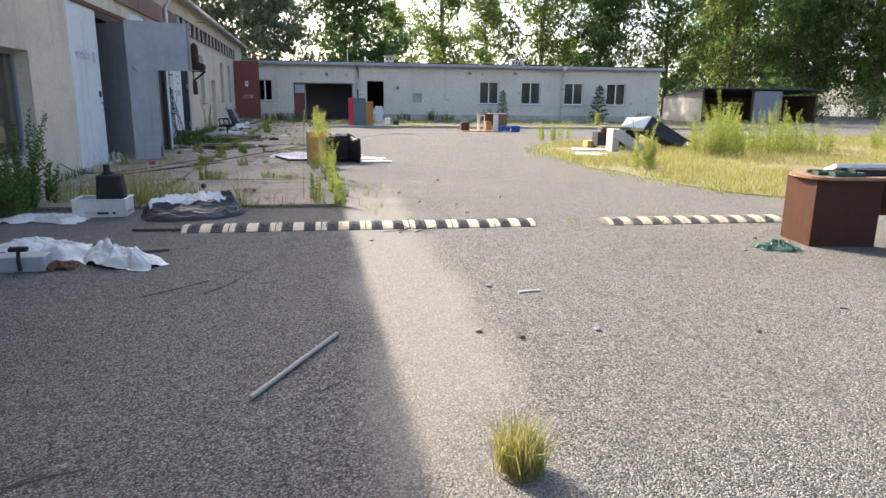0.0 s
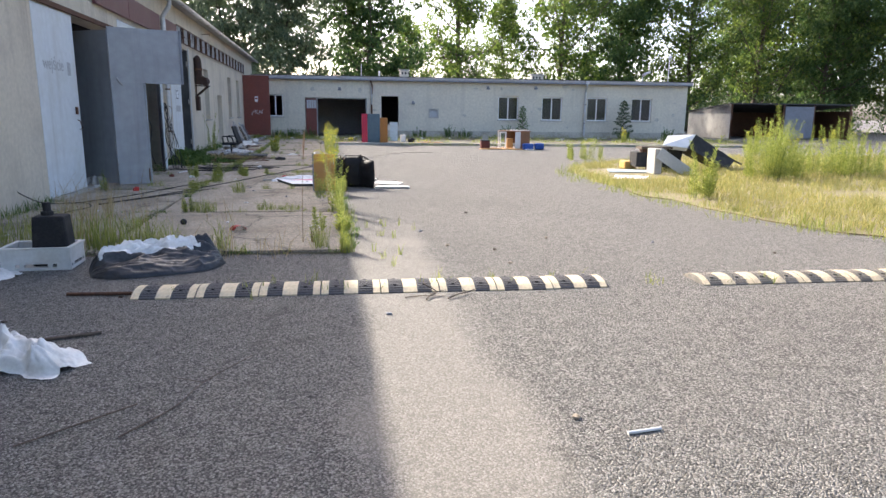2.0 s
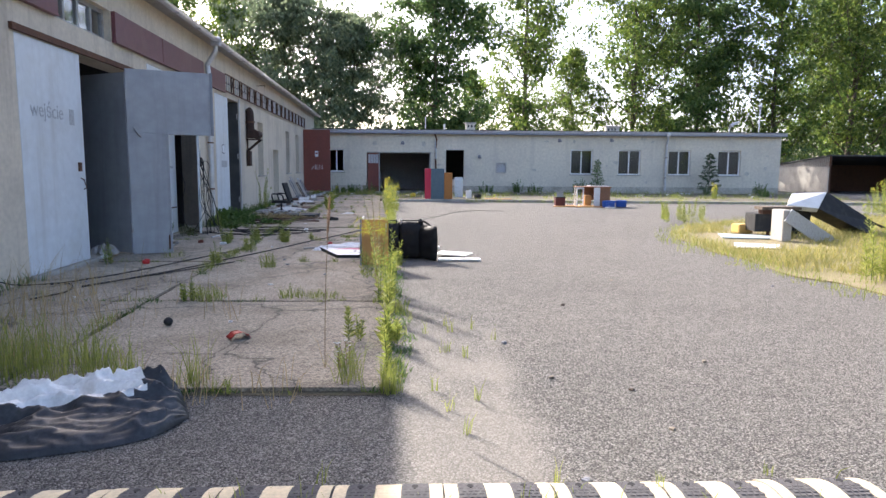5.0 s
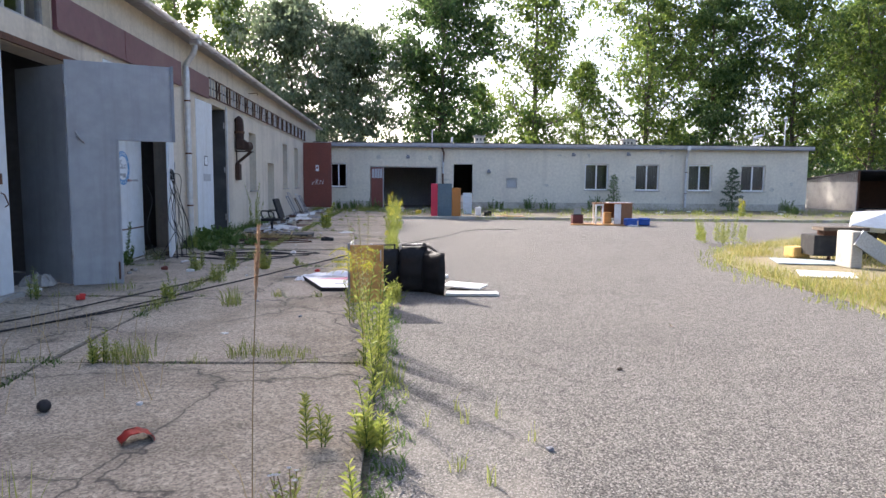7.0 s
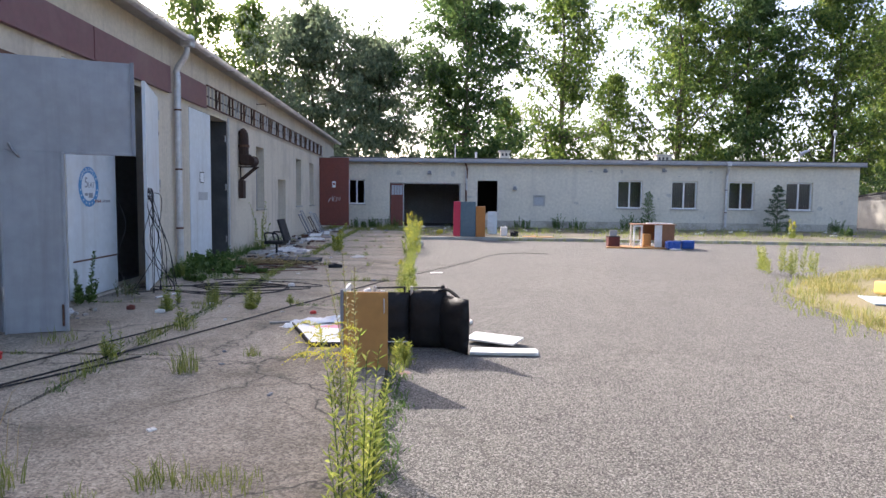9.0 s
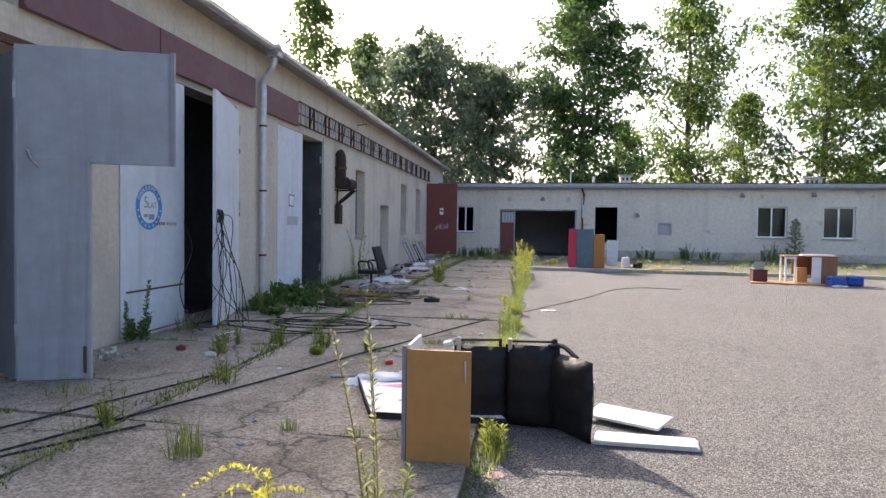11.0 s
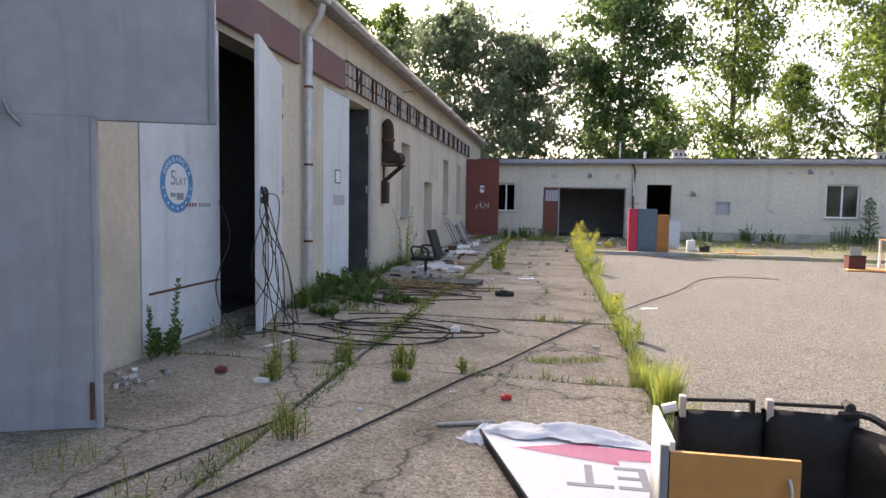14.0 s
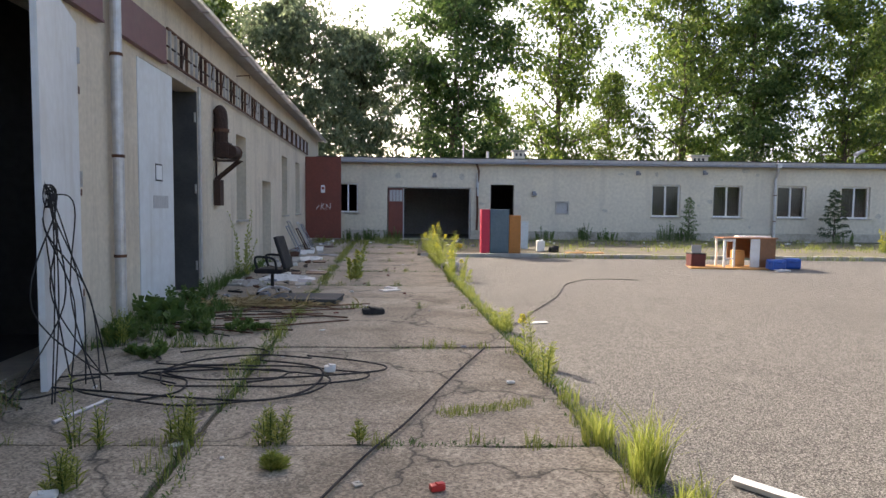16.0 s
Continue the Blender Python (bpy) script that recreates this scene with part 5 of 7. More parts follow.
rng = np.random.default_rng(77)
spots = []
for s in ROWS[:-1]:                      # cross joints of the slabs
    for _ in range(26):
        o = rng.uniform(0.1, 4.5)
        if rng.uniform() < 0.55:
            spots.append((wx(s, o), s + rng.normal() * 0.03, 0.07, int(rng.uniform(6, 30)), rng.uniform(0.25, 0.9), 0.01))
for s in np.arange(10.5, 43, 0.11):      # long joint and the pad's edge
    if noise.noise(Vector((s * 0.8, 3, 0))) > (0.12 if s < 16.5 else -0.1):
        spots.append((wx(s, 1.95) + rng.normal() * 0.05, s, 0.10, int(rng.uniform(8, 34)), rng.uniform(0.3, 0.9), 0.01))
    if noise.noise(Vector((s * 0.9, 21, 0))) > (0.1 if s < 17 else -0.25):
        spots.append((wx(s, 4.60) + rng.normal() * 0.05, s, 0.09, int(rng.uniform(8, 38)), rng.uniform(0.3, 1.15), 0.0))
for x, y, r, n, hf in ((2.79, 13.2, 0.2, 160, 1.2), (3.65, 13.28, 0.1, 70, 1.0), (4.07, 13.3, 0.16, 90, 0.7), (3.84, 13.3, 0.12, 60, 0.8), (2.9, 15.5, 0.1, 90, 1.6), (2.55, 10.6, 0.35, 260, 2.3), (2.0, 10.7, 0.4, 260, 2.4), (3.0, 10.5, 0.2, 120, 1.9), (1.4, 10.9, 0.4, 200, 2.2), (3.6, 10.35, 0.12, 50, 2.2), (4.65, 10.4, 0.1, 60, 2.0), (4.95, 10.25, 0.08, 90, 1.6), (1.1, 16.6, 0.2, 60, 1.0)):
    spots.append((x, y, r, n, hf, 0.01))
for k in range(40):                      # through the speed bump and beside it
    spots.append((rng.uniform(3.3, 9.8), 8.75 + rng.normal() * 0.12, 0.03, int(rng.uniform(2, 9)), rng.uniform(0.3, 0.9), 0.0))
for k in range(14):
    spots.append((5.35 + rng.normal() * 0.35, rng.uniform(9.2, 13), 0.03, 8, 0.7, 0.0))
for x, y in ((3.6, 19.75), (3.75, 19.8), (3.9, 19.85), (4.05, 19.95), (3.5, 19.72)):
    spots.append((x, y, 0.10, 70, 0.35, 0.03))
mspots = []                              # short moss and seedlings that fill the joints
for s in ROWS[:-1]:
    for o in np.arange(0.1, 4.5, 0.06):
        if noise.noise(Vector((o * 1.3, s * 2.0, 7))) > -0.05:
            mspots.append((wx(s, o), s + rng.normal() * 0.025, 0.05, 9, rng.uniform(0.5, 1.5), 0.012))
for s in np.arange(10.5, 43, 0.05):
    if noise.noise(Vector((s * 0.9, 11, 0))) > (0.05 if s < 16.5 else -0.2):
        mspots.append((wx(s, 1.95) + rng.normal() * 0.05, s, 0.08, 12, rng.uniform(0.5, 1.8), 0.012))
    mspots.append((wx(s, 4.60) + rng.normal() * 0.06, s, 0.08, 12, rng.uniform(0.5, 1.8), 0.0))
scatter("joint_moss", mspots, 14, LEAFSHADE, "low moss and seedlings in the slab joints", 0.045, 0.010, 0.8)
scatter("joint_grass", spots, 1, GREENGRASS, "green and yellow grass in the slab joints", 0.20)
scatter("bright_tuft", [(4.56, 18.62, 0.10, 260, 1.0), (4.42, 19.15, 0.10, 120, 0.7), (4.62, 18.15, 0.08, 70, 0.5)], 2, LEAFWEED, "bright green grass tuft at the concrete's edge", 0.42, 0.007, 0.3)
scatter("dry_stalks", [(1.5, 12.4, 0.5, 60, 1.3), (2.1, 11.9, 0.45, 50, 1.25), (1.2, 13.3, 0.4, 50, 1.2), (1.9, 11.0, 0.5, 60, 1.5), (3.6, 10.15, 0.25, 30, 0.8), (4.1, 10.2, 0.3, 22, 0.6), (2.3, 13.6, 0.5, 12, 1.0), (1.6, 14.2, 0.4, 16, 1.2), (2.6, 12.4, 0.6, 10, 0.9), (3.4, 12.1, 0.4, 8, 1.0)], 3, STRAW, "dry straw-coloured grass stalks on the slabs", 0.5, 0.006, 0.35)
scatter("yellow_tuft", [(5.72, 3.58, 0.10, 380, 1.0)], 12, GRASS, "yellow grass tuft growing through the asphalt", 0.25, 0.006, 0.35)
# dry turf, thick near the yard
tspots = []
poly = [Vector((*p, 0)) for p in TURF_EDGE]
def inside(x, y):
    c = False
    for p, q in zip(poly, poly[1:] + poly[:1]):
        if (p.y > y) != (q.y > y) and x < (q.x - p.x) * (y - p.y) / (q.y - p.y) + p.x:
            c = not c
    return c
for _ in range(10500):
    x, y = 10 + 26 * rng.uniform() ** 1.6, rng.uniform(6, 30)
    if inside(x, y) and not (10.9 < x < 13.0 and 17.9 < y < 20.9) and noise.noise(Vector((x * 0.5, y * 0.5, 0))) > -0.4:
        tspots.append((x, y, 0.22, 14, rng.uniform(0.5, 1.5), 0.02))
scatter("turf_grass", tspots, 4, GRASS, "dry yellow grass covering the turf", 0.17, 0.010, 0.5)
espots = [(x, y, 0.2, 12, rng.uniform(0.4, 1.2), 0.0) for x, y in ((p.x + rng.normal() * 0.25, p.y + rng.normal() * 0.25) for p in smooth_line([(*q, 0) for q in TURF_EDGE[:8]], 26))]
scatter("turf_fringe", espots, 6, GREENGRASS, "yellow-green grass fringe along the asphalt", 0.2, 0.009, 0.4)
kspots = [(x, KERB_Y(x) - 0.03 + rng.normal() * 0.05, 0.15, int(rng.uniform(4, 22)), rng.uniform(0.4, 1.2), 0.0) for x in np.arange(7, 27, 0.16)] + [(rng.uniform(3.4, 26.5), rng.uniform(36, 43.6), 0.25, 14, rng.uniform(0.4, 1.4), 0.09) for _ in range(330)] + [(rng.uniform(-0.9, 3.2), rng.uniform(39.5, 43.5), 0.25, 22, rng.uniform(0.6, 1.6), 0.03) for _ in range(60)]
scatter("strip_grass", kspots, 8, GREENGRASS, "patchy grass on the far pavement strip", 0.24, 0.012, 0.35)
wspots = [(wx(s, 0.12) + abs(rng.normal()) * 0.12, s, 0.1, int(rng.uniform(10, 40)), rng.uniform(0.4, 1.5), 0.02) for s in np.arange(22.2, 32, 0.14)] + [(wx(s, 0.1), s, 0.1, 14, 0.8, 0.02) for s in np.arange(12.6, 14.4, 0.2)] + [(wx(s, 0.5) + rng.normal() * 0.3, s, 0.12, 30, rng.uniform(0.5, 1.2), 0.02) for s in np.arange(21.8, 24.6, 0.09)]
scatter("wall_grass", wspots, 9, LEAFSHADE, "dark green grass at the foot of the workshop wall", 0.26, 0.010, 0.35)

# ---------- things in the yard ----------
def extruded(profile, x0, x1, bm=None):
    """A closed profile of (y, z) swept along x."""
    bm = bm or bmesh.new()
    a = [bm.verts.new((x0, y, z)) for y, z in profile]
    b = [bm.verts.new((x1, y, z)) for y, z in profile]
    bm.faces.new(a), bm.faces.new(b[::-1])
    for k in range(len(profile)):
        bm.faces.new((a[k], a[(k + 1) % len(profile)], b[(k + 1) % len(profile)], b[k]))
    bmesh.ops.recalc_face_normals(bm, faces=bm.faces[:])
    return bm


def bump_profile(g):
    return [(0.0 - g, 0.0), (0.0 - g, 0.008 + g), (0.06, 0.036 + g), (0.13, 0.052 + g), (0.19, 0.056 + g), (0.25, 0.052 + g), (0.32, 0.036 + g), (0.38 + g, 0.008 + g), (0.38 + g, 0.0)]


DUSTRUB = mat("sandy_dark_rubber", (0.15, 0.14, 0.125), 0.9, spots=(0.30, 0.26, 0.21), spot_scale=4, spot_amount=0.8, grain=60, vary=0.25)
DUSTYELLOW = mat("sandy_yellow_rubber", (0.55, 0.46, 0.31), 0.9, spots=(0.32, 0.28, 0.22), spot_scale=5, spot_amount=0.8, grain=50, vary=0.2)


def speed_bump(m, n, label, dusty):
    sb = thing("speed_bump", m, label, "speed bump", "speed bumps across the yard")
    rng = np.random.default_rng(n)
    rubber, yellow = (DUSTRUB, DUSTYELLOW) if dusty else (BUMPRUB, YELLOWRUB)
    for k in range(n):
        mod = part("module", extruded(bump_profile(0.0), 0.003, 0.497), rubber, sb)
        mod.location, mod.rotation_euler = (k * 0.5, rng.normal() * 0.004, 0), (0, 0, rng.normal() * 0.006)
        for a, b in ((0.004, 0.066), (0.19, 0.31), (0.434, 0.496)):
            part("stripe", extruded(bump_profile(0.0025), a + rng.uniform(0, 0.006), b), yellow, mod)
        for a in (0.125, 0.372):
            for y, z in ((0.1, 0.047), (0.28, 0.047)):
                part("bolt", tube([(a, y, z - 0.01), (a, y, z + 0.006)], 0.016, 8), BLACK, mod)
        bm = bmesh.new()
        pr = [q for q in bump_profile(0.0) if q[1] > 0]
        for c0 in (0.072, 0.318):
            for r in range(12):
                y = 0.02 + r * 0.029
                z = np.interp(y + 0.01, [q[0] for q in pr], [q[1] for q in pr])
                for c in range(4):
                    x = c0 + c * 0.029 + (0.012 if r % 2 else 0)
                    box(x, y, z - 0.006, x + 0.02, y + 0.02, z + 0.0035, bm=bm)
        tagged(part("tread", bm, rubber, mod), kind="stuff")
    return sb
speed_bump(pose(3.257, 8.56, 0, 0, 0, 0.8), 8, "black rubber speed bump with worn yellow stripes", False)
speed_bump(pose(8.15, 8.62, 0, 0, 0, 0.8), 5, "sand-covered rubber speed bump with faded yellow stripes", True)


def crumple(name, m, w, d, h, seed, material, label, category, nx=64, ny=44, fold=2.2, second=None):
    """A crumpled sheet or sack: sharp folds over a low, lopsided mound, its rim down on the ground. second: material of its lining, where it is turned out."""
    t = thing(name, m, label, category)
    bm = bmesh.new()
    grid = []
    off = Vector((seed * 7.1, seed * 3.3, seed * 1.7))
    for i in range(nx + 1):
        row = []
        for j in range(ny + 1):
            u, v = i / nx * 2 - 1, j / ny * 2 - 1
            q = Vector((u * fold * w * 1.2, v * fold * d * 2.2, 0)) + off
            wob = 0.28 * noise.noise(Vector((u * 2.2, v * 2.2, seed)))
            rr = min(1.0, max(0.0, (abs(u) ** 3 + abs(v) ** 3) ** (1 / 3) + wob))
            q += Vector((noise.noise(q * 1.5), noise.noise(q * 1.5 + off), 0)) * 0.5
            r1 = 1 - min(1, abs(noise.noise(q)) * 2.6)
            r2 = 1 - min(1, abs(noise.noise(q * 2.7 + off)) * 2.6)
            r3 = 1 - min(1, abs(noise.noise(q * 6.1)) * 2.6)
            mound = max(0.0, 1 - rr ** 2) ** 0.6 * (0.7 + 0.5 * noise.noise(Vector((u * 1.4, v, seed * 2.0))))
            z = h * mound * (0.46 + 0.38 * r1 + 0.17 * r2 + 0.04 * r3)
            p = Vector((u * w / 2 * (1 + wob * 0.5), v * d / 2 * (1 + 0.5 * noise.noise(Vector((u * 2.6, seed, v * 0.5)))), max(0.005, z) + 0.003 * r3))
            row.append(bm.verts.new(p))
        grid.append(row)
    for i in range(nx):
        for j in range(ny):
            bm.faces.new((grid[i][j], grid[i + 1][j], grid[i + 1][j + 1], grid[i][j + 1]))
    other = bmesh.new()
    if second:
        other = bm.copy()
        pick = lambda f: f.calc_center_median().z > h * (0.52 + 0.35 * noise.noise(f.calc_center_median() * 3 / w + off)) and f.calc_center_median().x < w * 0.22
        bmesh.ops.delete(other, geom=[f for f in other.faces if not pick(f)], context="FACES")
        bmesh.ops.delete(bm, geom=[f for f in bm.faces if pick(f)], context="FACES")
    part("sheet", bm, material, t, smooth=True)
    if second:
        part("lining", other, second, t, "white lining", smooth=True)
    return t
TARP = mat("black_foil", (0.024, 0.025, 0.029), 0.46, spots=(0.10, 0.10, 0.10), spot_scale=6, spot_amount=0.6, grain=40, vary=0.2)
CLOTH = mat("dirty_white_cloth", (0.74, 0.73, 0.70), 0.85, spots=(0.32, 0.29, 0.25), spot_scale=5, spot_amount=0.5, grain=60, vary=0.1)
SACK = mat("white_plastic_sack", (0.78, 0.77, 0.74), 0.6, spots=(0.40, 0.36, 0.30), spot_scale=4, spot_amount=0.5, grain=50, vary=0.08)
def foil_bag(m, w, d, h, label):
    """A long slack bag: smooth folds along its length, a high back rim and its pale lining turned out there."""
    t = thing("foil_bag", m, label, "bag")
    nx, ny = 96, 60
    dark, pale = bmesh.new(), bmesh.new()
    def at(u, v):
        bow = 0.10 * noise.noise(Vector((u * 1.3, 2.0, 0)))
        edge = 1 - 0.62 * abs(u) ** 3.5 + 0.10 * noise.noise(Vector((u * 2.2, 7, 0)))
        q = Vector((u * 1.5 + 0.5 * noise.noise(Vector((u, v * 2, 4))), v * 3.4 + u * 0.8, 1.3))
        f1 = 1 - min(1, abs(noise.noise(q)) * 2.4)
        f2 = 1 - min(1, abs(noise.noise(q * 2.3 + Vector((5, 1, 0)))) * 2.4)
        f3 = noise.noise(Vector((u * 9, v * 9, 2)))
        side = min(1.0, (1 - abs(u)) * 4.5) ** 0.6
        rise = min(1.0, (v + 1) / 0.35) ** 0.5 * (0.42 + 0.58 * min(1.0, max(0.0, (v + 0.75) / 1.1)) ** 1.3) * min(1.0, (1 - v) / 0.3) ** 0.5
        z = h * side * rise * (0.5 + 0.32 * f1 + 0.15 * f2 + 0.03 * f3) * (1 + 0.1 * u)
        return Vector((u * w / 2 + 0.03 * f3 * side, v * d / 2 * edge + bow, 0.006 + max(0.0, z)))
    grids = []
    for bm in (dark, pale):
        grids.append([[bm.verts.new(at(i / nx * 2 - 1, j / ny * 2 - 1)) for j in range(ny + 1)] for i in range(nx + 1)])
    for i in range(nx):
        for j in range(ny):
            u, v = i / nx * 2 - 1, j / ny * 2 - 1
            low = -0.05 + 0.2 * noise.noise(Vector((u * 2.6, 1, 5))) + 0.05 * noise.noise(Vector((u * 8, 2, 5))) - 0.1 * u
            lining = -0.86 < u < 0.62 and v > low
            g = grids[1 if lining else 0]
            (pale if lining else dark).faces.new((g[i][j], g[i + 1][j], g[i + 1][j + 1], g[i][j + 1]))
    for bm, nm, mt, lb in ((dark, "sheet", TARP, ""), (pale, "lining", SACK, "white lining")):
        bmesh.ops.delete(bm, geom=[v for v in bm.verts if not v.link_faces], context="VERTS")
        part(nm, bm, mt, t, lb, smooth=True)
    return t
foil_bag(pose(3.17, 9.68, 0.0, 0, 0, 25), 1.2, 0.74, 0.27, "slack black foil bag with its white lining turned out")
crumple("sack", pose(3.05, 7.28, 0.0, 0, 0, -32), 0.85, 0.36, 0.24, 5, SACK, "crumpled dirty white plastic sack on the asphalt", "sack")
crumple("sack", pose(2.32, 7.62, 0.0, 0, 0, 8), 0.8, 0.42, 0.2, 9, SACK, "heap of crumpled white plastic sacks", "sack")
crumple("sack", pose(2.1, 7.95, 0.0, 0, 0, -4), 0.9, 0.3, 0.12, 10, CLOTH, "folded dirty white sheet on the asphalt", "sheet")
crumple("rag", pose(2.62, 7.12, 0.0, 0, 0, 10), 0.26, 0.2, 0.13, 12, RUST, "crumpled rust-brown rag beside the sacks", "rag")
crumple("foil", pose(1.5, 9.45, 0.0, 0, 0, -8), 1.0, 0.4, 0.13, 14, CLOTH, "torn white foil scraps beside the crate", "foil", fold=6)
ORANGE = mat("orange_plastic", (0.65, 0.16, 0.03), 0.5, spots=(0.4, 0.12, 0.04), grain=30, bump=0.1)
crumple("foil", pose(2.85, 10.28, 0.02, 0, 0, 5), 0.3, 0.16, 0.1, 15, ORANGE, "crumpled orange plastic scrap", "foil")
GREENPL = mat("green_plastic", (0.02, 0.07, 0.05), 0.5, spots=(0.05, 0.12, 0.08), spot_scale=9, grain=40)
crumple("net", pose(9.4, 7.27, 0.0, 0, 0, 5), 0.42, 0.3, 0.11, 16, GREENPL, "dark green plastic net heaped on the asphalt", "net", fold=9)
LIME = mat("cloth_scrap", (0.35, 0.33, 0.3), 0.9, grain=40)

tb = thing("toolbox", pose(2.33, 7.1, 0, 0, 0, 4), "low grey metal box with a black handle", "box")
part("body", box(-0.2, -0.1, 0, 0.2, 0.1, 0.13, 0.012), GREYGATE, tb)
part("handle", tube([(0.02, -0.11, 0.02), (0.02, -0.13, 0.1), (0.02, -0.1, 0.2)], 0.015), BLACK, tb)
part("knob", box(-0.05, -0.13, 0.18, 0.09, -0.07, 0.22, 0.01), BLACK, tb)

CRATEPL = mat("white_crate_plastic", (0.60, 0.60, 0.58), 0.55, spots=(0.40, 0.38, 0.34), spot_scale=5, spot_amount=0.5, grain=30, vary=0.06)
cr = thing("crate", pose(2.06, 9.84, 0, 0, 0, 4), "dirty white plastic crate on the asphalt", "crate")
for nm, mm, w in (("side", pose(-0.3, -0.2, 0), 0.6), ("side", pose(-0.3, 0.18, 0), 0.6), ("end", pose(-0.28, -0.18, 0, 0, 0, 90), 0.36), ("end", pose(0.30, -0.18, 0, 0, 0, 90), 0.36)):
    part(nm, pierced(0, w, 0, 0.21, 0.02, [(w / 2 - 0.1, w / 2 + 0.1, 0.03, 0.06), (w / 2 - 0.18, w / 2 - 0.14, 0.03, 0.06), (w / 2 + 0.14, w / 2 + 0.18, 0.03, 0.06)]), CRATEPL, cr).matrix_local = mm
part("base", box(-0.28, -0.18, 0.004, 0.28, 0.18, 0.02), CRATEPL, cr)
part("rim", pierced(-0.31, 0.31, -0.21, 0.21, 0.018, [(-0.27, 0.27, -0.17, 0.17)]), CRATEPL, cr).matrix_local = pose(0, 0, 0.215, -90, 0, 0)
jc = thing("jerrycan", pose(2.17, 9.83, 0.0, 0, 0, 6), "black plastic jerrycan standing in the crate", "jerrycan")
bm = box(-0.17, -0.12, 0.022, 0.17, 0.12, 0.50, 0.03)
for v in bm.verts:
    if v.co.z > 0.4:
        v.co.x *= 0.82
part("body", bm, BLACK, jc, smooth=False)
part("neck", tube([(-0.03, 0, 0.49), (-0.03, 0, 0.535)], 0.055, 14), BLACK, jc)
part("cap", tube([(-0.03, 0, 0.535), (-0.03, 0, 0.62)], 0.035, 14), BLACK, jc)

def stick(name, p, q, r, material, label, category, sides=8):
    t = thing(name, pose(*p), label, category)
    d = Vector(q) - Vector(p)
    part("rod", tube([(0, 0, 0), tuple(d * 0.5), tuple(d)], r, sides), material, t)
    return t
stick("tube", (4.57, 4.35, 0.016), (4.98, 5.21, 0.016), 0.013, KERB, "thin grey plastic tube lying on the asphalt", "tube")
stick("bar", (2.72, 8.72, 0.015), (3.27, 8.70, 0.015), 0.014, RUST, "rusty bar lying at the end of the speed bump", "bar")
stick("bar", (2.9, 7.55, 0.012), (3.35, 7.72, 0.012), 0.012, BARK, "dark stick lying on the asphalt", "stick")
for k, (p, q) in enumerate((((3.55, 6.15, 0.01), (3.95, 6.55, 0.01)), ((3.75, 3.7, 0.008), (4.02, 3.8, 0.008)), ((3.7, 3.64, 0.008), (3.86, 3.78, 0.01)), ((4.9, 4.4, 0.006), (5.0, 4.5, 0.006)))):
    stick("twig", p, q, 0.004, BARK, "small broken twig on the asphalt", "twig")
def branch(points, r, side, label):
    """A crooked dead branch with one side shoot."""
    t = thing("twig", pose(*points[0]), label, "twig")
    q = [Vector(p) - Vector(points[0]) for p in points]
    part("stem", tube([tuple(p) for p in smooth_line(q, 4)], r, 6, taper=0.4), BARK, t)
    k = len(q) // 2
    part("shoot", tube([tuple(q[k]), tuple(q[k] + Vector(side) * 0.5), tuple(q[k] + Vector(side))], r * 0.6, 5, taper=0.4), BARK, t)
branch([(5.62, 8.34, 0.012), (5.66, 8.44, 0.02), (5.72, 8.50, 0.03), (5.63, 8.60, 0.07), (5.63, 8.70, 0.075)], 0.008, (0.08, 0.02, 0.01), "crooked dark dead branch against the speed bump")
branch([(5.80, 8.36, 0.012), (5.88, 8.44, 0.02), (5.97, 8.50, 0.02), (6.06, 8.56, 0.03)], 0.008, (-0.02, 0.08, 0.01), "crooked dark dead branch against the speed bump")
branch([(5.45, 8.42, 0.01), (5.6, 8.45, 0.012), (5.78, 8.42, 0.012)], 0.005, (0.07, 0.06, 0.005), "thin dark dead branch before the speed bump")
branch([(3.98, 6.2, 0.008), (4.15, 6.5, 0.01), (4.22, 6.8, 0.01), (4.42, 7.2, 0.008)], 0.005, (-0.2, 0.1, 0.0), "thin dark dead branch on the asphalt")
stick("twig", (6.35, 6.0, 0.008), (6.53, 6.03, 0.008), 0.009, WHITEPAINT, "pale wood splinter on the asphalt", "splinter")

# brown desk with trays and a white box
DK = thing("desk", pose(9.8, 7.3, 0, 0, 0, -6), "reddish-brown veneer desk standing outdoors", "desk")
part("side_panel", box(0, 0.02, 0.0, 0.70, 0.045, 0.70, 0.004), BROWN, DK)
part("side_panel", box(0.0, 0.55, 0.0, 0.025, 0.57, 0.70, 0.004), BROWN, DK)
part("side_panel", box(0.0, 0.045, 0.0, 0.022, 0.55, 0.70, 0.004), BROWN, DK)
part("side_panel", box(1.55, 0.02, 0.0, 1.575, 0.57, 0.70, 0.004), BROWN, DK)
part("back_panel", box(0.7, 0.5, 0.25, 1.55, 0.52, 0.70, 0.004), BROWN, DK)
bm = bmesh.new()
ol = [(0.05, -0.08)] + [(0.13 - 0.22 * math.sin(a), 0.26 - 0.34 * math.cos(a)) for a in np.linspace(0.25, math.pi - 0.25, 9)] + [(0.05, 0.62), (1.62, 0.62), (1.62, -0.08)]
lo, hi = [bm.verts.new((x, y, 0.70)) for x, y in ol], [bm.verts.new((x, y, 0.728)) for x, y in ol]
bm.faces.new(lo[::-1]), bm.faces.new(hi)
for k in range(len(ol)):
    bm.faces.new((lo[k], lo[(k + 1) % len(ol)], hi[(k + 1) % len(ol)], hi[k]))
bmesh.ops.recalc_face_normals(bm, faces=bm.faces[:])
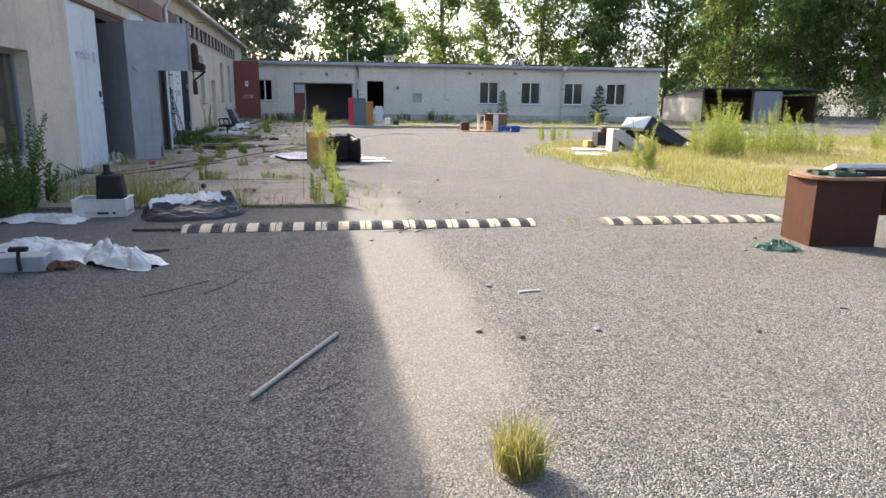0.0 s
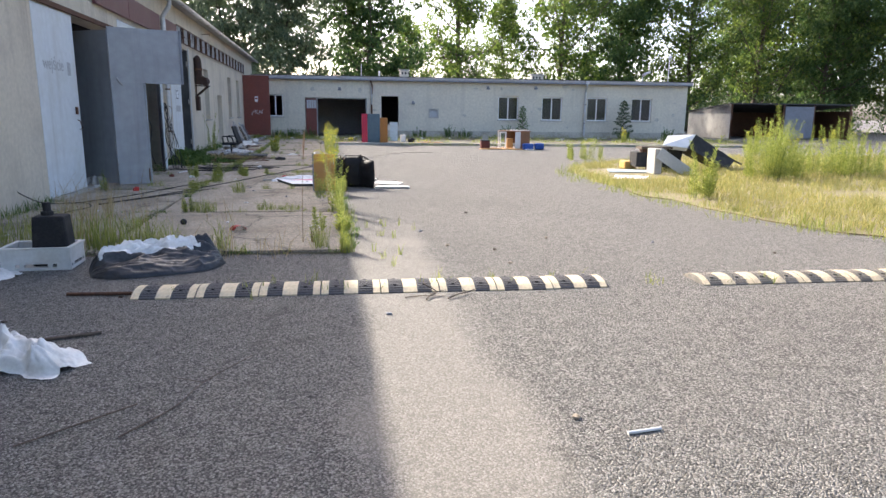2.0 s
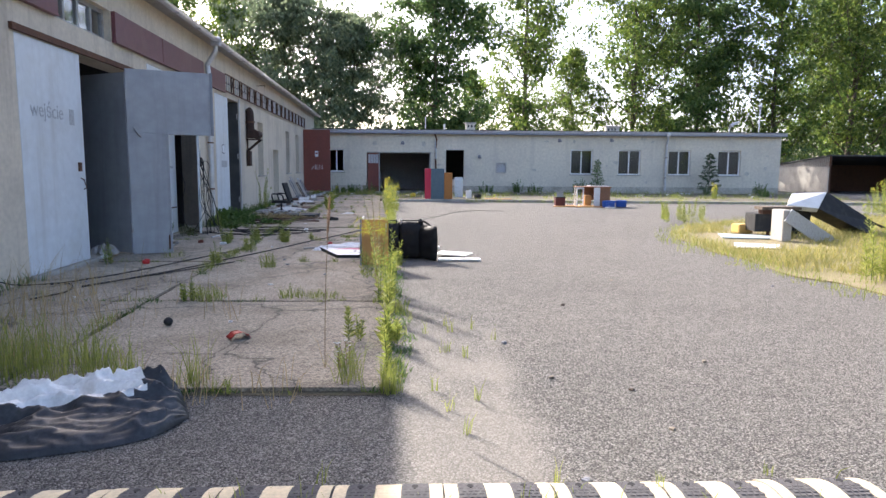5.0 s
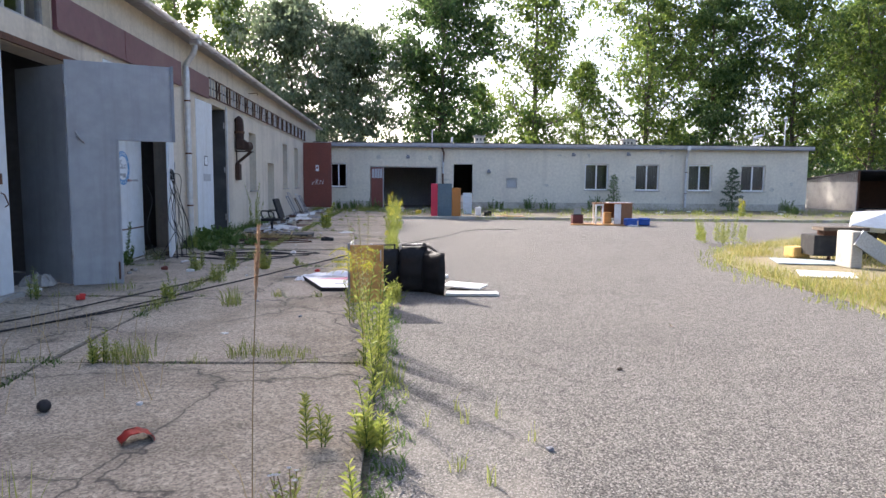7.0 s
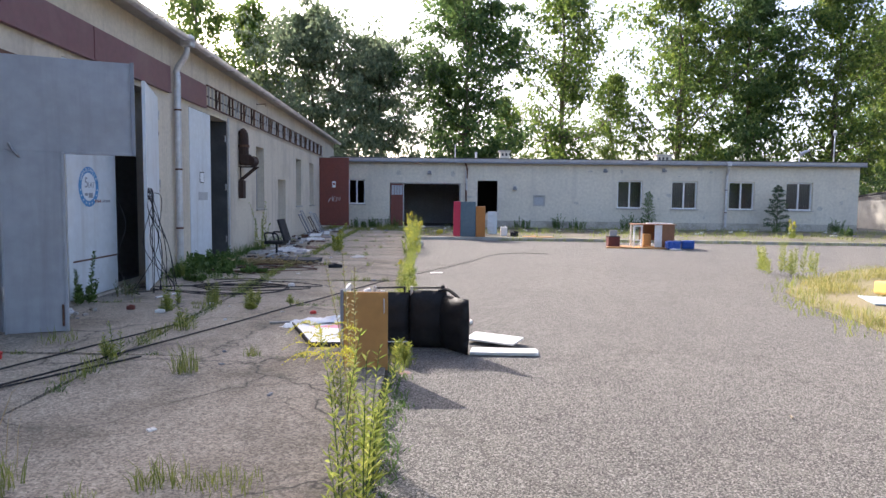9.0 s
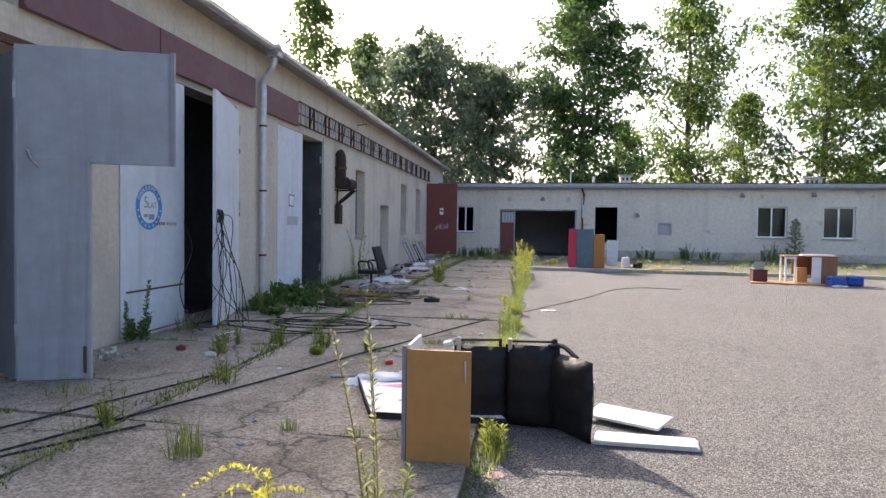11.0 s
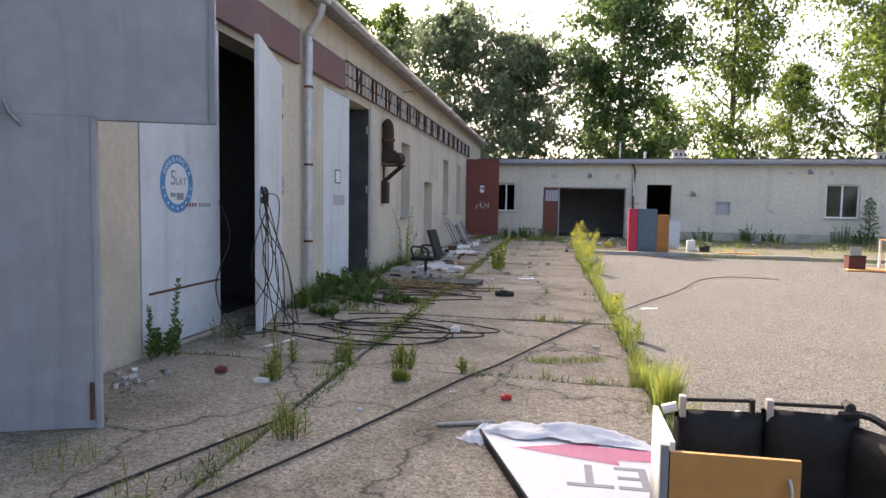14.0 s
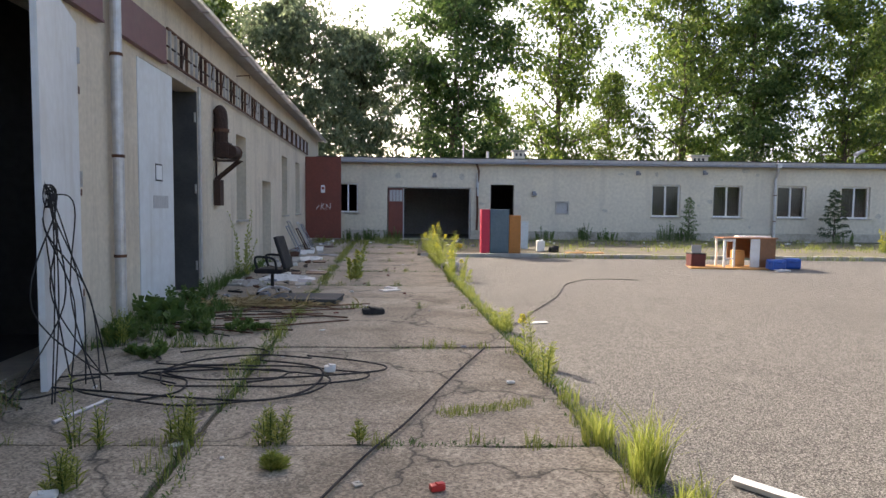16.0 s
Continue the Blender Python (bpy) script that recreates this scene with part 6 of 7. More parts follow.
part("desktop", bm, mat("worn_brown_desktop", (0.27, 0.15, 0.085), 0.45, spots=(0.2, 0.1, 0.05), spot_scale=3, spot_amount=0.6, grain=14, vary=0.1), DK)
part("desk_edge", box(0.7, -0.085, 0.69, 1.62, -0.08, 0.728), BROWN, DK)
for x, y, w in ((0.06, 0.12, 0.28), (0.16, 0.0, 0.32)):
    tr = thing("tray", DK.matrix_world @ pose(x, y, 0.732), "flat dark green plastic tray on the desk", "tray", "trays on the desk")
    part("base", box(0, 0, 0, w, 0.22, 0.008), GREENPL, tr)
    part("rim", pierced(0, w, 0, 0.22, 0.03, [(0.015, w - 0.015, 0.015, 0.205)]), GREENPL, tr).matrix_local = pose(0, 0, 0.038, -90, 0, 0)
bd = thing("white_board", DK.matrix_world @ pose(0.36, 0.30, 0.79, -20, 0, 0), "thick white panel leaning on dark ledgers on the desk", "panel")
part("panel", box(0, 0, 0, 1.1, 0.35, 0.05, 0.01), WHITEPAINT, bd)
lg = thing("ledger", DK.matrix_world @ pose(0.45, 0.12, 0.732), "stack of dark ledgers under the white panel", "book")
part("cover", box(0, 0, 0, 0.9, 0.28, 0.06, 0.005), BLACK, lg)
stick("bar", (9.85, 7.55, 0.76), (10.2, 7.5, 0.76), 0.014, BROWN, "short dark wooden bar on the desk", "bar")

# oak-fronted cabinet standing on the concrete's edge
CB = thing("cabinet", pose(4.23, 15.75, 0.012, 0, 0, 2.5), "open white chipboard cabinet with an oak laminate door", "cabinet")
dd = part("door", box(0, 0, 0.0, 0.395, 0.018, 0.71, 0.002), OAK, CB, "oak laminate door")
part("door_edge", box(-0.002, 0.002, 0.0, 0.0, 0.02, 0.71), BLACK, dd)
part("handle", tube(smooth_line([(0.36, -0.002, 0.52), (0.362, -0.022, 0.55), (0.362, -0.022, 0.62), (0.36, -0.002, 0.65)], 4), 0.0055, 8), ZINC, dd, "brushed metal bow handle")
part("side_panel", box(0.0, 0.022, 0.0, 0.018, 0.42, 0.735, 0.002), WHITEPAINT, CB)
part("side_strip", box(-0.03, 0.0, 0.0, -0.004, 0.03, 0.73, 0.003), GREYDARK, CB)
part("hinge", box(0.0185, 0.03, 0.56, 0.04, 0.09, 0.60), STEEL, CB)

# black bench seat on its side
ST = thing("bench_seat", pose(0, 0, 0), "black leatherette vehicle bench seat tipped upright", "seat")
def cushion(x0, x1, m, h, thick, name):
    bm = bmesh.new()
    nx, nz = 10, 14
    g = [[None] * (nz + 1) for _ in range(nx + 1)]
    for side in (0, 1):
        for i in range(nx + 1):
            for j in range(nz + 1):
                f, k = i / nx, j / nz
                puff = (math.sin(math.pi * f) * math.sin(math.pi * min(1, k * 1.02))) ** 0.35
                groove = 0.014 * math.exp(-((k - 0.62) / 0.03) ** 2) + 0.012 * math.exp(-((k - 0.3) / 0.03) ** 2)
                y = (-thick / 2 * puff + groove + noise.noise(Vector((f * 3 + x0 * 9, k * 4, side))) * 0.008) if side == 0 else thick / 2 * puff
                g[i][j] = bm.verts.new((x0 + (x1 - x0) * f, y, h * k))
        for i in range(nx):
            for j in range(nz):
                bm.faces.new((g[i][j], g[i + 1][j], g[i + 1][j + 1], g[i][j + 1]))
    bmesh.ops.remove_doubles(bm, verts=bm.verts[:], dist=0.0015)
    bmesh.ops.recalc_face_normals(bm, faces=bm.faces[:])
    ob = part(name, bm, LEATHER, ST, smooth=True)
    ob.matrix_local = m
    return ob
cushion(0, 0.40, pose(4.36, 16.70, 0.005, 0, 0, 6), 0.58, 0.16, "cushion")
cushion(0, 0.40, pose(4.74, 16.74, 0.005, 0, 0, -2), 0.60, 0.16, "cushion")
cushion(0, 0.46, pose(5.08, 16.76, 0.005, 0, 0, -52), 0.56, 0.17, "side_bolster")
part("backing", box(4.38, 16.80, 0.01, 5.14, 16.83, 0.52, 0.01), BLACK, ST)
for x0, y0, x1, y1 in ((4.40, 16.70, 4.70, 16.74), (4.78, 16.74, 5.10, 16.75)):
    rod = part("rod", tube([(x0, y0, 0.63), (x1, y1, 0.635)], 0.009, 8), BLACK, ST)
    part("bracket", box(x0 - 0.02, y0 - 0.02, 0.55, x0 + 0.01, y0 + 0.02, 0.65, 0.006), STEEL, rod)
    part("bracket", box(x1 - 0.01, y1 - 0.02, 0.57, x1 + 0.012, y1 + 0.02, 0.645, 0.006), BLACK, rod)
part("knob", tube([(5.10, 16.72, 0.64), (5.10, 16.78, 0.64)], 0.022, 10), BLACK, ST)
part("strap", tube(smooth_line([(5.06, 16.74, 0.6), (5.16, 16.68, 0.62), (5.26, 16.56, 0.56)], 4), 0.018, 6), BLACK, ST)
cap = part("headrest_bolt", tube([(4.30, 16.62, 0.60), (4.36, 16.62, 0.62)], 0.022, 8), WHITEPAINT, ST)

def board(name, corners, z, thick, material, label, category="board", tilt=0.0):
    """A flat board with four ground corners, z at its underside; tilt raises its third and fourth corners."""
    t = thing(name, pose(0, 0, 0), label, category)
    bm = bmesh.new()
    zz = (z, z, z + tilt, z + tilt)
    lo = [bm.verts.new((x, y, h)) for (x, y), h in zip(corners, zz)]
    hi = [bm.verts.new((x, y, h + thick)) for (x, y), h in zip(corners, zz)]
    bm.faces.new(lo[::-1]), bm.faces.new(hi)
    for k in range(4):
        bm.faces.new((lo[k], lo[(k + 1) % 4], hi[(k + 1) % 4], hi[k]))
    bmesh.ops.recalc_face_normals(bm, faces=bm.faces[:])
    bmesh.ops.bevel(bm, geom=bm.edges[:], offset=0.002, segments=1, affect="EDGES")
    part("panel", bm, material, t)
    return t
board("white_plank", ((5.38, 16.42), (6.07, 16.42), (6.09, 16.62), (5.40, 16.63)), 0.004, 0.018, WHITEPAINT, "white laminate furniture panel lying on the asphalt")
board("white_plank", ((5.38, 16.40), (6.05, 16.41), (6.07, 16.60), (5.41, 16.62)), 0.024, 0.016, WHITEPAINT, "white laminate furniture panel lying on another")
board("white_plank", ((5.34, 16.98), (5.84, 16.72), (5.98, 16.98), (5.46, 17.25)), 0.035, 0.02, WHITEPAINT, "white laminate furniture panel propped on the asphalt", tilt=0.02)
stick("timber", (5.02, 18.56, 0.03), (5.44, 18.05, 0.03), 0.028, WHITEPAINT, "white-painted timber batten on the asphalt", "batten", 4)

# fallen advertising panel
SG = thing("advertising_board", pose(3.76, 16.56, 0.03, 0, 0, 3), "fallen white advertising panel with a pink arrow", "sign")
bm = extruded([(0, 0), (0, 0.05), (1.08, 0.05), (1.08, 0)], 0, 1.0)
for v in bm.verts:
    v.co.x -= 0.36 * v.co.y
part("panel", bm, SIGNWHITE, SG)
bm = extruded([(-0.012, 0), (-0.012, 0.052), (0, 0.052), (0, 0)], -0.01, 1.01)
part("edge_profile", bm, BLACK, SG)
bm = extruded([(0, 0.0), (0, 0.0505), (1.08, 0.0505), (1.08, 0.0)], -0.016, -0.002)
for v in bm.verts:
    v.co.x -= 0.36 * v.co.y
part("edge_profile", bm, BLACK, SG)
PINK = mat("faded_pink_print", (0.60, 0.14, 0.26), 0.5, spots=(0.5, 0.2, 0.28), grain=20, vary=0.08, bump=0)
bm = bmesh.new()
arrow = [(-0.16, 0.80), (0.34, 0.98), (0.33, 0.90), (0.85, 0.90), (0.92, 0.72), (0.42, 0.72), (0.43, 0.64)]
bm.faces.new([bm.verts.new((x, y, 0.0525)) for x, y in arrow])
part("arrow", bm, PINK, SG, "faded pink arrow")
text_on("lettering", "ET", 0.42, GREYPRINT, SG, pose(0.36, 0.62, 0.0515, 0, 0, 180), "grey capital letters")
crumple("banner", pose(3.82, 17.60, 0.083, 0, 0, -2), 0.95, 0.2, 0.10, 21, SIGNWHITE, "crumpled white banner over the panel's edge", "banner", nx=44, ny=12, fold=2.5)
crumple("banner", pose(3.32, 17.62, 0.03, 0, 0, 60), 0.3, 0.18, 0.1, 22, SIGNWHITE, "torn end of a white banner", "banner", nx=24, ny=12, fold=3)
stick("tube", (3.0, 17.72, 0.045), (3.36, 17.86, 0.05), 0.014, KERB, "short grey pipe end on the concrete", "tube")

# small litter
REDPL = mat("red_plastic", (0.55, 0.03, 0.025), 0.4, spots=(0.35, 0.03, 0.03), grain=30, bump=0.1)
def litter(x, y, w, d, h, material, label, turn=0, cat="litter", z=0.035):
    t = thing("litter", pose(x, y, z, 0, 0, turn), label, cat, "litter on the ground")
    part("piece", box(-w / 2, -d / 2, 0, w / 2, d / 2, h, min(w, d, h) * 0.25), material, t)
    part("flap", box(-w * 0.3, -d * 0.4, h, w * 0.35, d * 0.1, h * 1.3, h * 0.05), material, t).rotation_euler = (0.15, 0.2, 0.3)
    return t
can = thing("can", pose(3.58, 11.53, 0.034, 0, 0, 38), "crushed and torn red drinks can on the slab", "can", "litter on the ground")
for nm, mt, r, a0, a1, w in (("shell", REDPL, 0.060, -0.25, 3.0, 0.11), ("inside", ZINC, 0.0575, -0.2, 2.9, 0.106)):
    bm = bmesh.new()
    rows = []
    for k in range(19):
        a = a0 + (a1 - a0) * k / 18
        q = 1 + 0.22 * noise.noise(Vector((a * 1.6, 3, 0)))
        x, z = r * 1.35 * math.cos(a) * q, max(0.0, r * 0.95 * math.sin(a) * q)
        rows.append([bm.verts.new((x + 0.008 * noise.noise(Vector((a * 2, y * 30, 1))), y * (1 + 0.2 * noise.noise(Vector((a, 8, y * 9)))), z + 0.004)) for y in np.linspace(-w / 2, w / 2, 5)])
    for p0, p1 in zip(rows, rows[1:]):
        for k in range(4):
            bm.faces.new((p0[k], p0[k + 1], p1[k + 1], p1[k]))
    bmesh.ops.solidify(bm, geom=bm.faces[:], thickness=0.0012)
    part(nm, bm, mt, can, smooth=True)
litter(3.37, 18.44, 0.08, 0.05, 0.035, REDPL, "small red and white plastic toy on the slab", 20, "toy")
litter(1.38, 18.36, 0.12, 0.07, 0.035, WHITEPAINT, "small white socket box on the slab", 15, "socket")
litter(1.77, 19.1, 0.09, 0.05, 0.012, WHITEPAINT, "white plastic scrap on the slab", 40)
litter(2.47, 20.9, 0.10, 0.07, 0.06, WHITEPAINT, "small white box on the slab", 5, "box")
litter(2.63, 24.1, 0.30, 0.16, 0.07, BLACK, "black broken casing on the slab", 12, "casing")
litter(1.0, 15.83, 0.10, 0.07, 0.06, REDPL, "red scrap beside the open gate", 30)
litter(0.9, 18.55, 0.1, 0.06, 0.05, REDPAINT, "broken brick piece beside the wall", 10, "brick")
litter(2.75, 26.6, 0.35, 0.2, 0.015, CLOTH, "torn white paper on the slab", 33, "paper")
litter(2.75, 26.9, 0.22, 0.12, 0.02, CLOTH, "torn white paper on the slab", -20, "paper")
litter(4.85, 23.6, 0.25, 0.1, 0.012, CLOTH, "white paper scrap on the asphalt", 15, "paper", 0.002)
b = thing("ball", pose(2.81, 11.99, 0.072), "small dark ball on the slab", "ball")
bm = bmesh.new()
bmesh.ops.create_icosphere(bm, subdivisions=2, radius=0.042)
part("shell", bm, BLACK, b, smooth=True)
cd = thing("compact_disc", pose(4.78, 15.72, 0.004, 0, 0, 0), "scratched pinkish compact disc on the asphalt", "disc")
dm = disc(0.06, 0.0075, 0, cd, "disc", mat("disc_pink", (0.62, 0.42, 0.40), 0.25, 0.5, grain=10), 0, 0)
dm.rotation_euler = (radians(90), 0, 0)
for k in range(46):
    rr = random.Random(k)
    s = rr.uniform(11, 40)
    litter(wx(s, rr.uniform(0.2, 4.3)), s, rr.uniform(0.02, 0.07), rr.uniform(0.02, 0.05), rr.uniform(0.008, 0.02), rr.choice((CLOTH, KERB, WHITEPAINT, GREYDARK, REDPAINT)), "small scrap of rubbish on the slabs", rr.uniform(0, 180))
for k in range(40):
    rr = random.Random(100 + k)
    litter(rr.uniform(2, 10), rr.uniform(2.5, 16), rr.uniform(0.015, 0.045), rr.uniform(0.015, 0.04), rr.uniform(0.008, 0.02), rr.choice((SLAB, BARK, GREYDARK)), "small stone on the asphalt", rr.uniform(0, 180), "stone", 0.0)

crumple("bag", pose(-0.05, 16.75, 0.05, 0, 0, 12), 0.42, 0.3, 0.26, 41, LIME, "grey plastic bag of rubbish in the gateway", "bag", fold=3)
litter(0.13, 16.4, 0.14, 0.07, 0.04, WHITEPAINT, "white plastic piece in the gateway", 30)
stick("bar", (-0.9, 17.6, 0.12), (0.2, 17.2, 0.10), 0.012, KERB, "pale lath lying in the gateway", "lath")
stick("tube", (0.80, 19.5, 0.045), (0.93, 20.08, 0.045), 0.014, ZINC, "thin grey tube lying on the slab", "tube")
for k in range(16):
    rr = random.Random(700 + k)
    litter(0.35 + rr.uniform(-0.25, 0.3), 18.1 + rr.uniform(-0.3, 0.4), rr.uniform(0.03, 0.08), rr.uniform(0.03, 0.06), rr.uniform(0.02, 0.04), rr.choice((KERB, CLOTH, SLAB)), "plaster crumb below the open gate", rr.uniform(0, 180), "rubble")

# cables
def cable(points, r, label, mat_=BLACK, sides=6):
    r *= 0.75
    t = thing("cable", pose(0, 0, 0), label, "cable", "cables on the concrete")
    part("sheath", tube(smooth_line(points, 7), r, sides), mat_, t, smooth=True)
LONG = "long black cable lying across the slabs"
cable([(0.62, 14.0, 0.05), (1.07, 14.78, 0.05), (1.45, 15.9, 0.05), (1.96, 17.54, 0.05)], 0.011, LONG)
cable([(1.05, 13.9, 0.05), (1.58, 14.76, 0.05), (1.95, 15.4, 0.05), (2.28, 15.98, 0.05)], 0.011, LONG)
cable([(1.1, 13.8, 0.06), (1.7, 15.05, 0.06), (2.1, 16.3, 0.05), (2.36, 17.02, 0.05), (2.62, 17.8, 0.05), (2.96, 18.9, 0.05), (3.19, 19.5, 0.05), (3.6, 20.8, 0.05), (3.96, 21.85, 0.05)], 0.012, LONG)
cable([(0.2, 13.2, 0.35), (0.35, 13.7, 0.1), (0.75, 14.1, 0.05), (1.05, 13.6, 0.05), (0.9, 13.1, 0.05)], 0.011, LONG)
cable([(4.45, 23.3, 0.012), (4.9, 24.4, 0.012), (5.62, 26.1, 0.012), (6.2, 27.9, 0.012), (6.96, 28.8, 0.012), (7.9, 28.7, 0.012)], 0.008, "thin dark cable lying on the asphalt")
rng = np.random.default_rng(8)
for k in range(6):
    cx, cy = 1.3 + rng.normal() * 0.35, 20.85 + rng.normal() * 0.4
    ra, rb, ph = rng.uniform(0.45, 1.1), rng.uniform(0.25, 0.55), rng.uniform(0, 6.28)
    cable([(cx + ra * math.cos(ph + a) + rng.normal() * 0.03, cy + rb * math.sin(ph + a) + rng.normal() * 0.03, 0.046 + 0.007 * k * (0.5 + 0.5 * math.sin(a * 2))) for a in np.linspace(0, rng.uniform(4.2, 6.6), 13)], 0.011, "black cable loops on the slabs")
cable([(0.3, 20.35, 0.05), (0.9, 20.2, 0.05), (1.55, 20.05, 0.05), (2.1, 20.0, 0.05), (2.4, 20.35, 0.05), (2.35, 21.0, 0.05), (1.7, 21.3, 0.05)], 0.012, "black cable loops on the slabs")
for k in range(11):                       # hanging over the gate leaf's edge
    x, y = 0.32 + rng.normal() * 0.02, 20.34 + rng.normal() * 0.04
    cable([(x, y, 1.62 + rng.normal() * 0.05), (x + rng.uniform(0.0, 0.15), y - rng.uniform(-0.05, 0.15), 1.45 + rng.normal() * 0.08), (x + rng.uniform(0.0, 0.25), y + rng.normal() * 0.2, 0.75), (x + rng.uniform(-0.05, 0.5), y + rng.normal() * 0.28, 0.06)], 0.008, "black cables hanging down the gate leaf")
for k in range(7):
    ph = rng.uniform(0, 6.28)
    cable([(0.34 + 0.03 * math.cos(a * 1.3), 20.32 + 0.10 * math.cos(a + ph), 1.58 + 0.09 * math.sin(a + ph)) for a in np.linspace(0, 6.0, 9)], 0.007, "tangled black cable ends on the gate leaf")
cable([(-0.12, 20.2, 1.5), (0.1, 20.05, 1.1), (0.14, 19.7, 0.6), (0.25, 19.9, 0.1), (0.5, 20.3, 0.05)], 0.009, "black cable sagging from the gate")
for k in range(26):                       # scattered dark rods and cut cables by the pit
    x, y, a = rng.uniform(0.2, 2.3), rng.uniform(22.6, 25.0), rng.uniform(-0.5, 0.5)
    l = rng.uniform(0.2, 0.6)
    cable([(x - l * math.cos(a), y - l * math.sin(a), 0.05), (x + rng.normal() * 0.05, y + rng.normal() * 0.05, 0.055), (x + l * math.cos(a), y + l * math.sin(a), 0.05)], rng.uniform(0.008, 0.016), "cut cable end among the rubbish", RUST if k % 3 else BLACK)

# pit with its lid pushed aside, and straw
PT = thing("manhole_cover", pose(1.55, 25.2, 0.032, 0, 0, -4), "dark steel pit cover lying on the slabs", "cover")
part("plate", box(-0.52, -0.35, 0.06, 0.5, 0.35, 0.09, 0.006), ROOFFELT, PT)
for x0, y0, x1, y1 in ((-0.5, -0.34, 0.48, -0.31), (-0.5, 0.31, 0.48, 0.34), (-0.5, -0.31, -0.47, 0.31), (0.45, -0.31, 0.48, 0.31)):
    part("rim", box(x0, y0, 0.0, x1, y1, 0.06), ROOFFELT, PT)
lv = Leaves()
for k in range(900):
    p = np.array((0.95 + rng.normal() * 0.42, 24.85 + rng.normal() * 0.16, 0.035 + abs(rng.normal()) * 0.03))
    lv.leaf(p, (rng.normal(), rng.normal() * 0.6, 0.12), rng.uniform(0.1, 0.3), 0.012, rng, 0.1)
tagged(lv.link("straw", STRAW), "scattered orange-brown straw on the slabs", "straw", kind="stuff")

# office chair
CH = thing("office_chair", pose(0.80, 26.1, 0.03, 0, 0, -6), "broken black office chair standing on the apron", "chair")
part("seat", box(-0.24, -0.24, 0.36, 0.24, 0.24, 0.44, 0.035), BLACK, CH)
bk = part("backrest", box(-0.22, -0.03, 0.0, 0.22, 0.03, 0.56, 0.028), BLACK, CH)
bk.matrix_local = pose(0.28, 0.0, 0.44, -18, 0, 90)
part("stem", tube([(0, 0, 0.09), (0, 0, 0.36)], 0.028, 10), BLACK, CH)
for k in range(5):
    a = k * math.tau / 5 + 0.3
    lg_ = part("leg", tube(smooth_line([(0, 0, 0.12), (0.16 * math.cos(a), 0.16 * math.sin(a), 0.11), (0.29 * math.cos(a), 0.29 * math.sin(a), 0.06)], 3), 0.02, 8, taper=0.7), ZINC, CH, "chrome leg")
    part("castor", tube([(0.29 * math.cos(a) - 0.015, 0.29 * math.sin(a), 0.028), (0.29 * math.cos(a) + 0.02, 0.29 * math.sin(a), 0.028)], 0.027, 10), BLACK, lg_)
for y in (-0.27, 0.27):
    part("armrest", tube(smooth_line([(0.16, y, 0.42), (0.12, y, 0.60), (-0.05, y, 0.64), (-0.2, y, 0.62), (-0.16, y, 0.44)], 4), 0.02, 8), BLACK, CH)

# rubbish along the wall beyond the chair
for k in range(26):
    rr = random.Random(300 + k)
    s = rr.uniform(26.8, 40)
    o = rr.uniform(0.2, 1.6) * (1.0 if s < 36 else 0.8)
    x = wx(s, o)
    w, d = rr.uniform(0.15, 0.5), rr.uniform(0.1, 0.3)
    board("scrap_board", ((x, s), (x + w, s + rr.uniform(-0.1, 0.1)), (x + w, s + d), (x - 0.05, s + d)), 0.035, 0.02, rr.choice((CLOTH, KERB, GREYDARK, WHITEPAINT, BROWN)), "broken board in the rubbish by the wall", tilt=rr.uniform(0, 0.12))
for k in range(70):
    rr = random.Random(1300 + k)
    s = rr.uniform(25.6, 39)
    litter(wx(s, abs(rr.gauss(0, 0.7)) + 0.12), s, rr.uniform(0.05, 0.3), rr.uniform(0.03, 0.12), rr.uniform(0.015, 0.07), rr.choice((BLACK, BARK, RUST, KERB, CLOTH, GREYDARK)), "scrap in the rubbish along the wall", rr.uniform(0, 180), "rubbish")
crumple("rubbish", pose(wx(28.2, 1.2), 28.2, 0.03), 1.2, 0.6, 0.12, 31, CLOTH, "heap of crumpled white paper and foil", "rubbish", fold=6)
crumple("rubbish", pose(wx(27.4, 0.6), 27.4, 0.03), 0.8, 0.6, 0.14, 32, LIME, "heap of grey rags by the wall", "rubbish", fold=6)
for k, (s, h, mt) in enumerate(((35.0, 0.95, GREYDARK), (35.7, 1.1, STEEL), (36.8, 0.8, BROWN), (37.6, 1.0, ZINC), (38.4, 0.9, GREYDARK))):
    ln = thing("leaning_frame", ALONG @ pose(0.62, s, 0.035, 0, -26, 0), "old window frame leaning on the wall", "frame", "frames leaning on the wall")
    part("frame", pierced(0, 0.55, 0, h, 0.03, [(0.05, 0.5, 0.05, h - 0.05)]), mt, ln).matrix_local = pose(0, 0, 0, 0, 0, 90)

# things on the far strip
def locker(x0, x1, h, material, label, y=35.2):
    t = thing("locker", pose(x0, y, 0.09), label, "locker")
    part("body", box(0, 0.02, 0, x1 - x0, 0.45, h, 0.006), material, t)
    part("door", box(0.01, 0.0, 0.03, x1 - x0 - 0.01, 0.02, h - 0.02, 0.004), material, t)
    if x1 - x0 > 0.4:
        for k in range(1, 6):
            part("rib", box(k * (x1 - x0) / 6 - 0.006, -0.006, 0.05, k * (x1 - x0) / 6 + 0.006, 0.0, h - 0.05), material, t)
locker(5.17, 5.44, 1.36, mat("red_locker_paint", (0.50, 0.02, 0.06), 0.45, spots=(0.3, 0.03, 0.05), grain=12, vary=0.08), "narrow bright red steel locker")
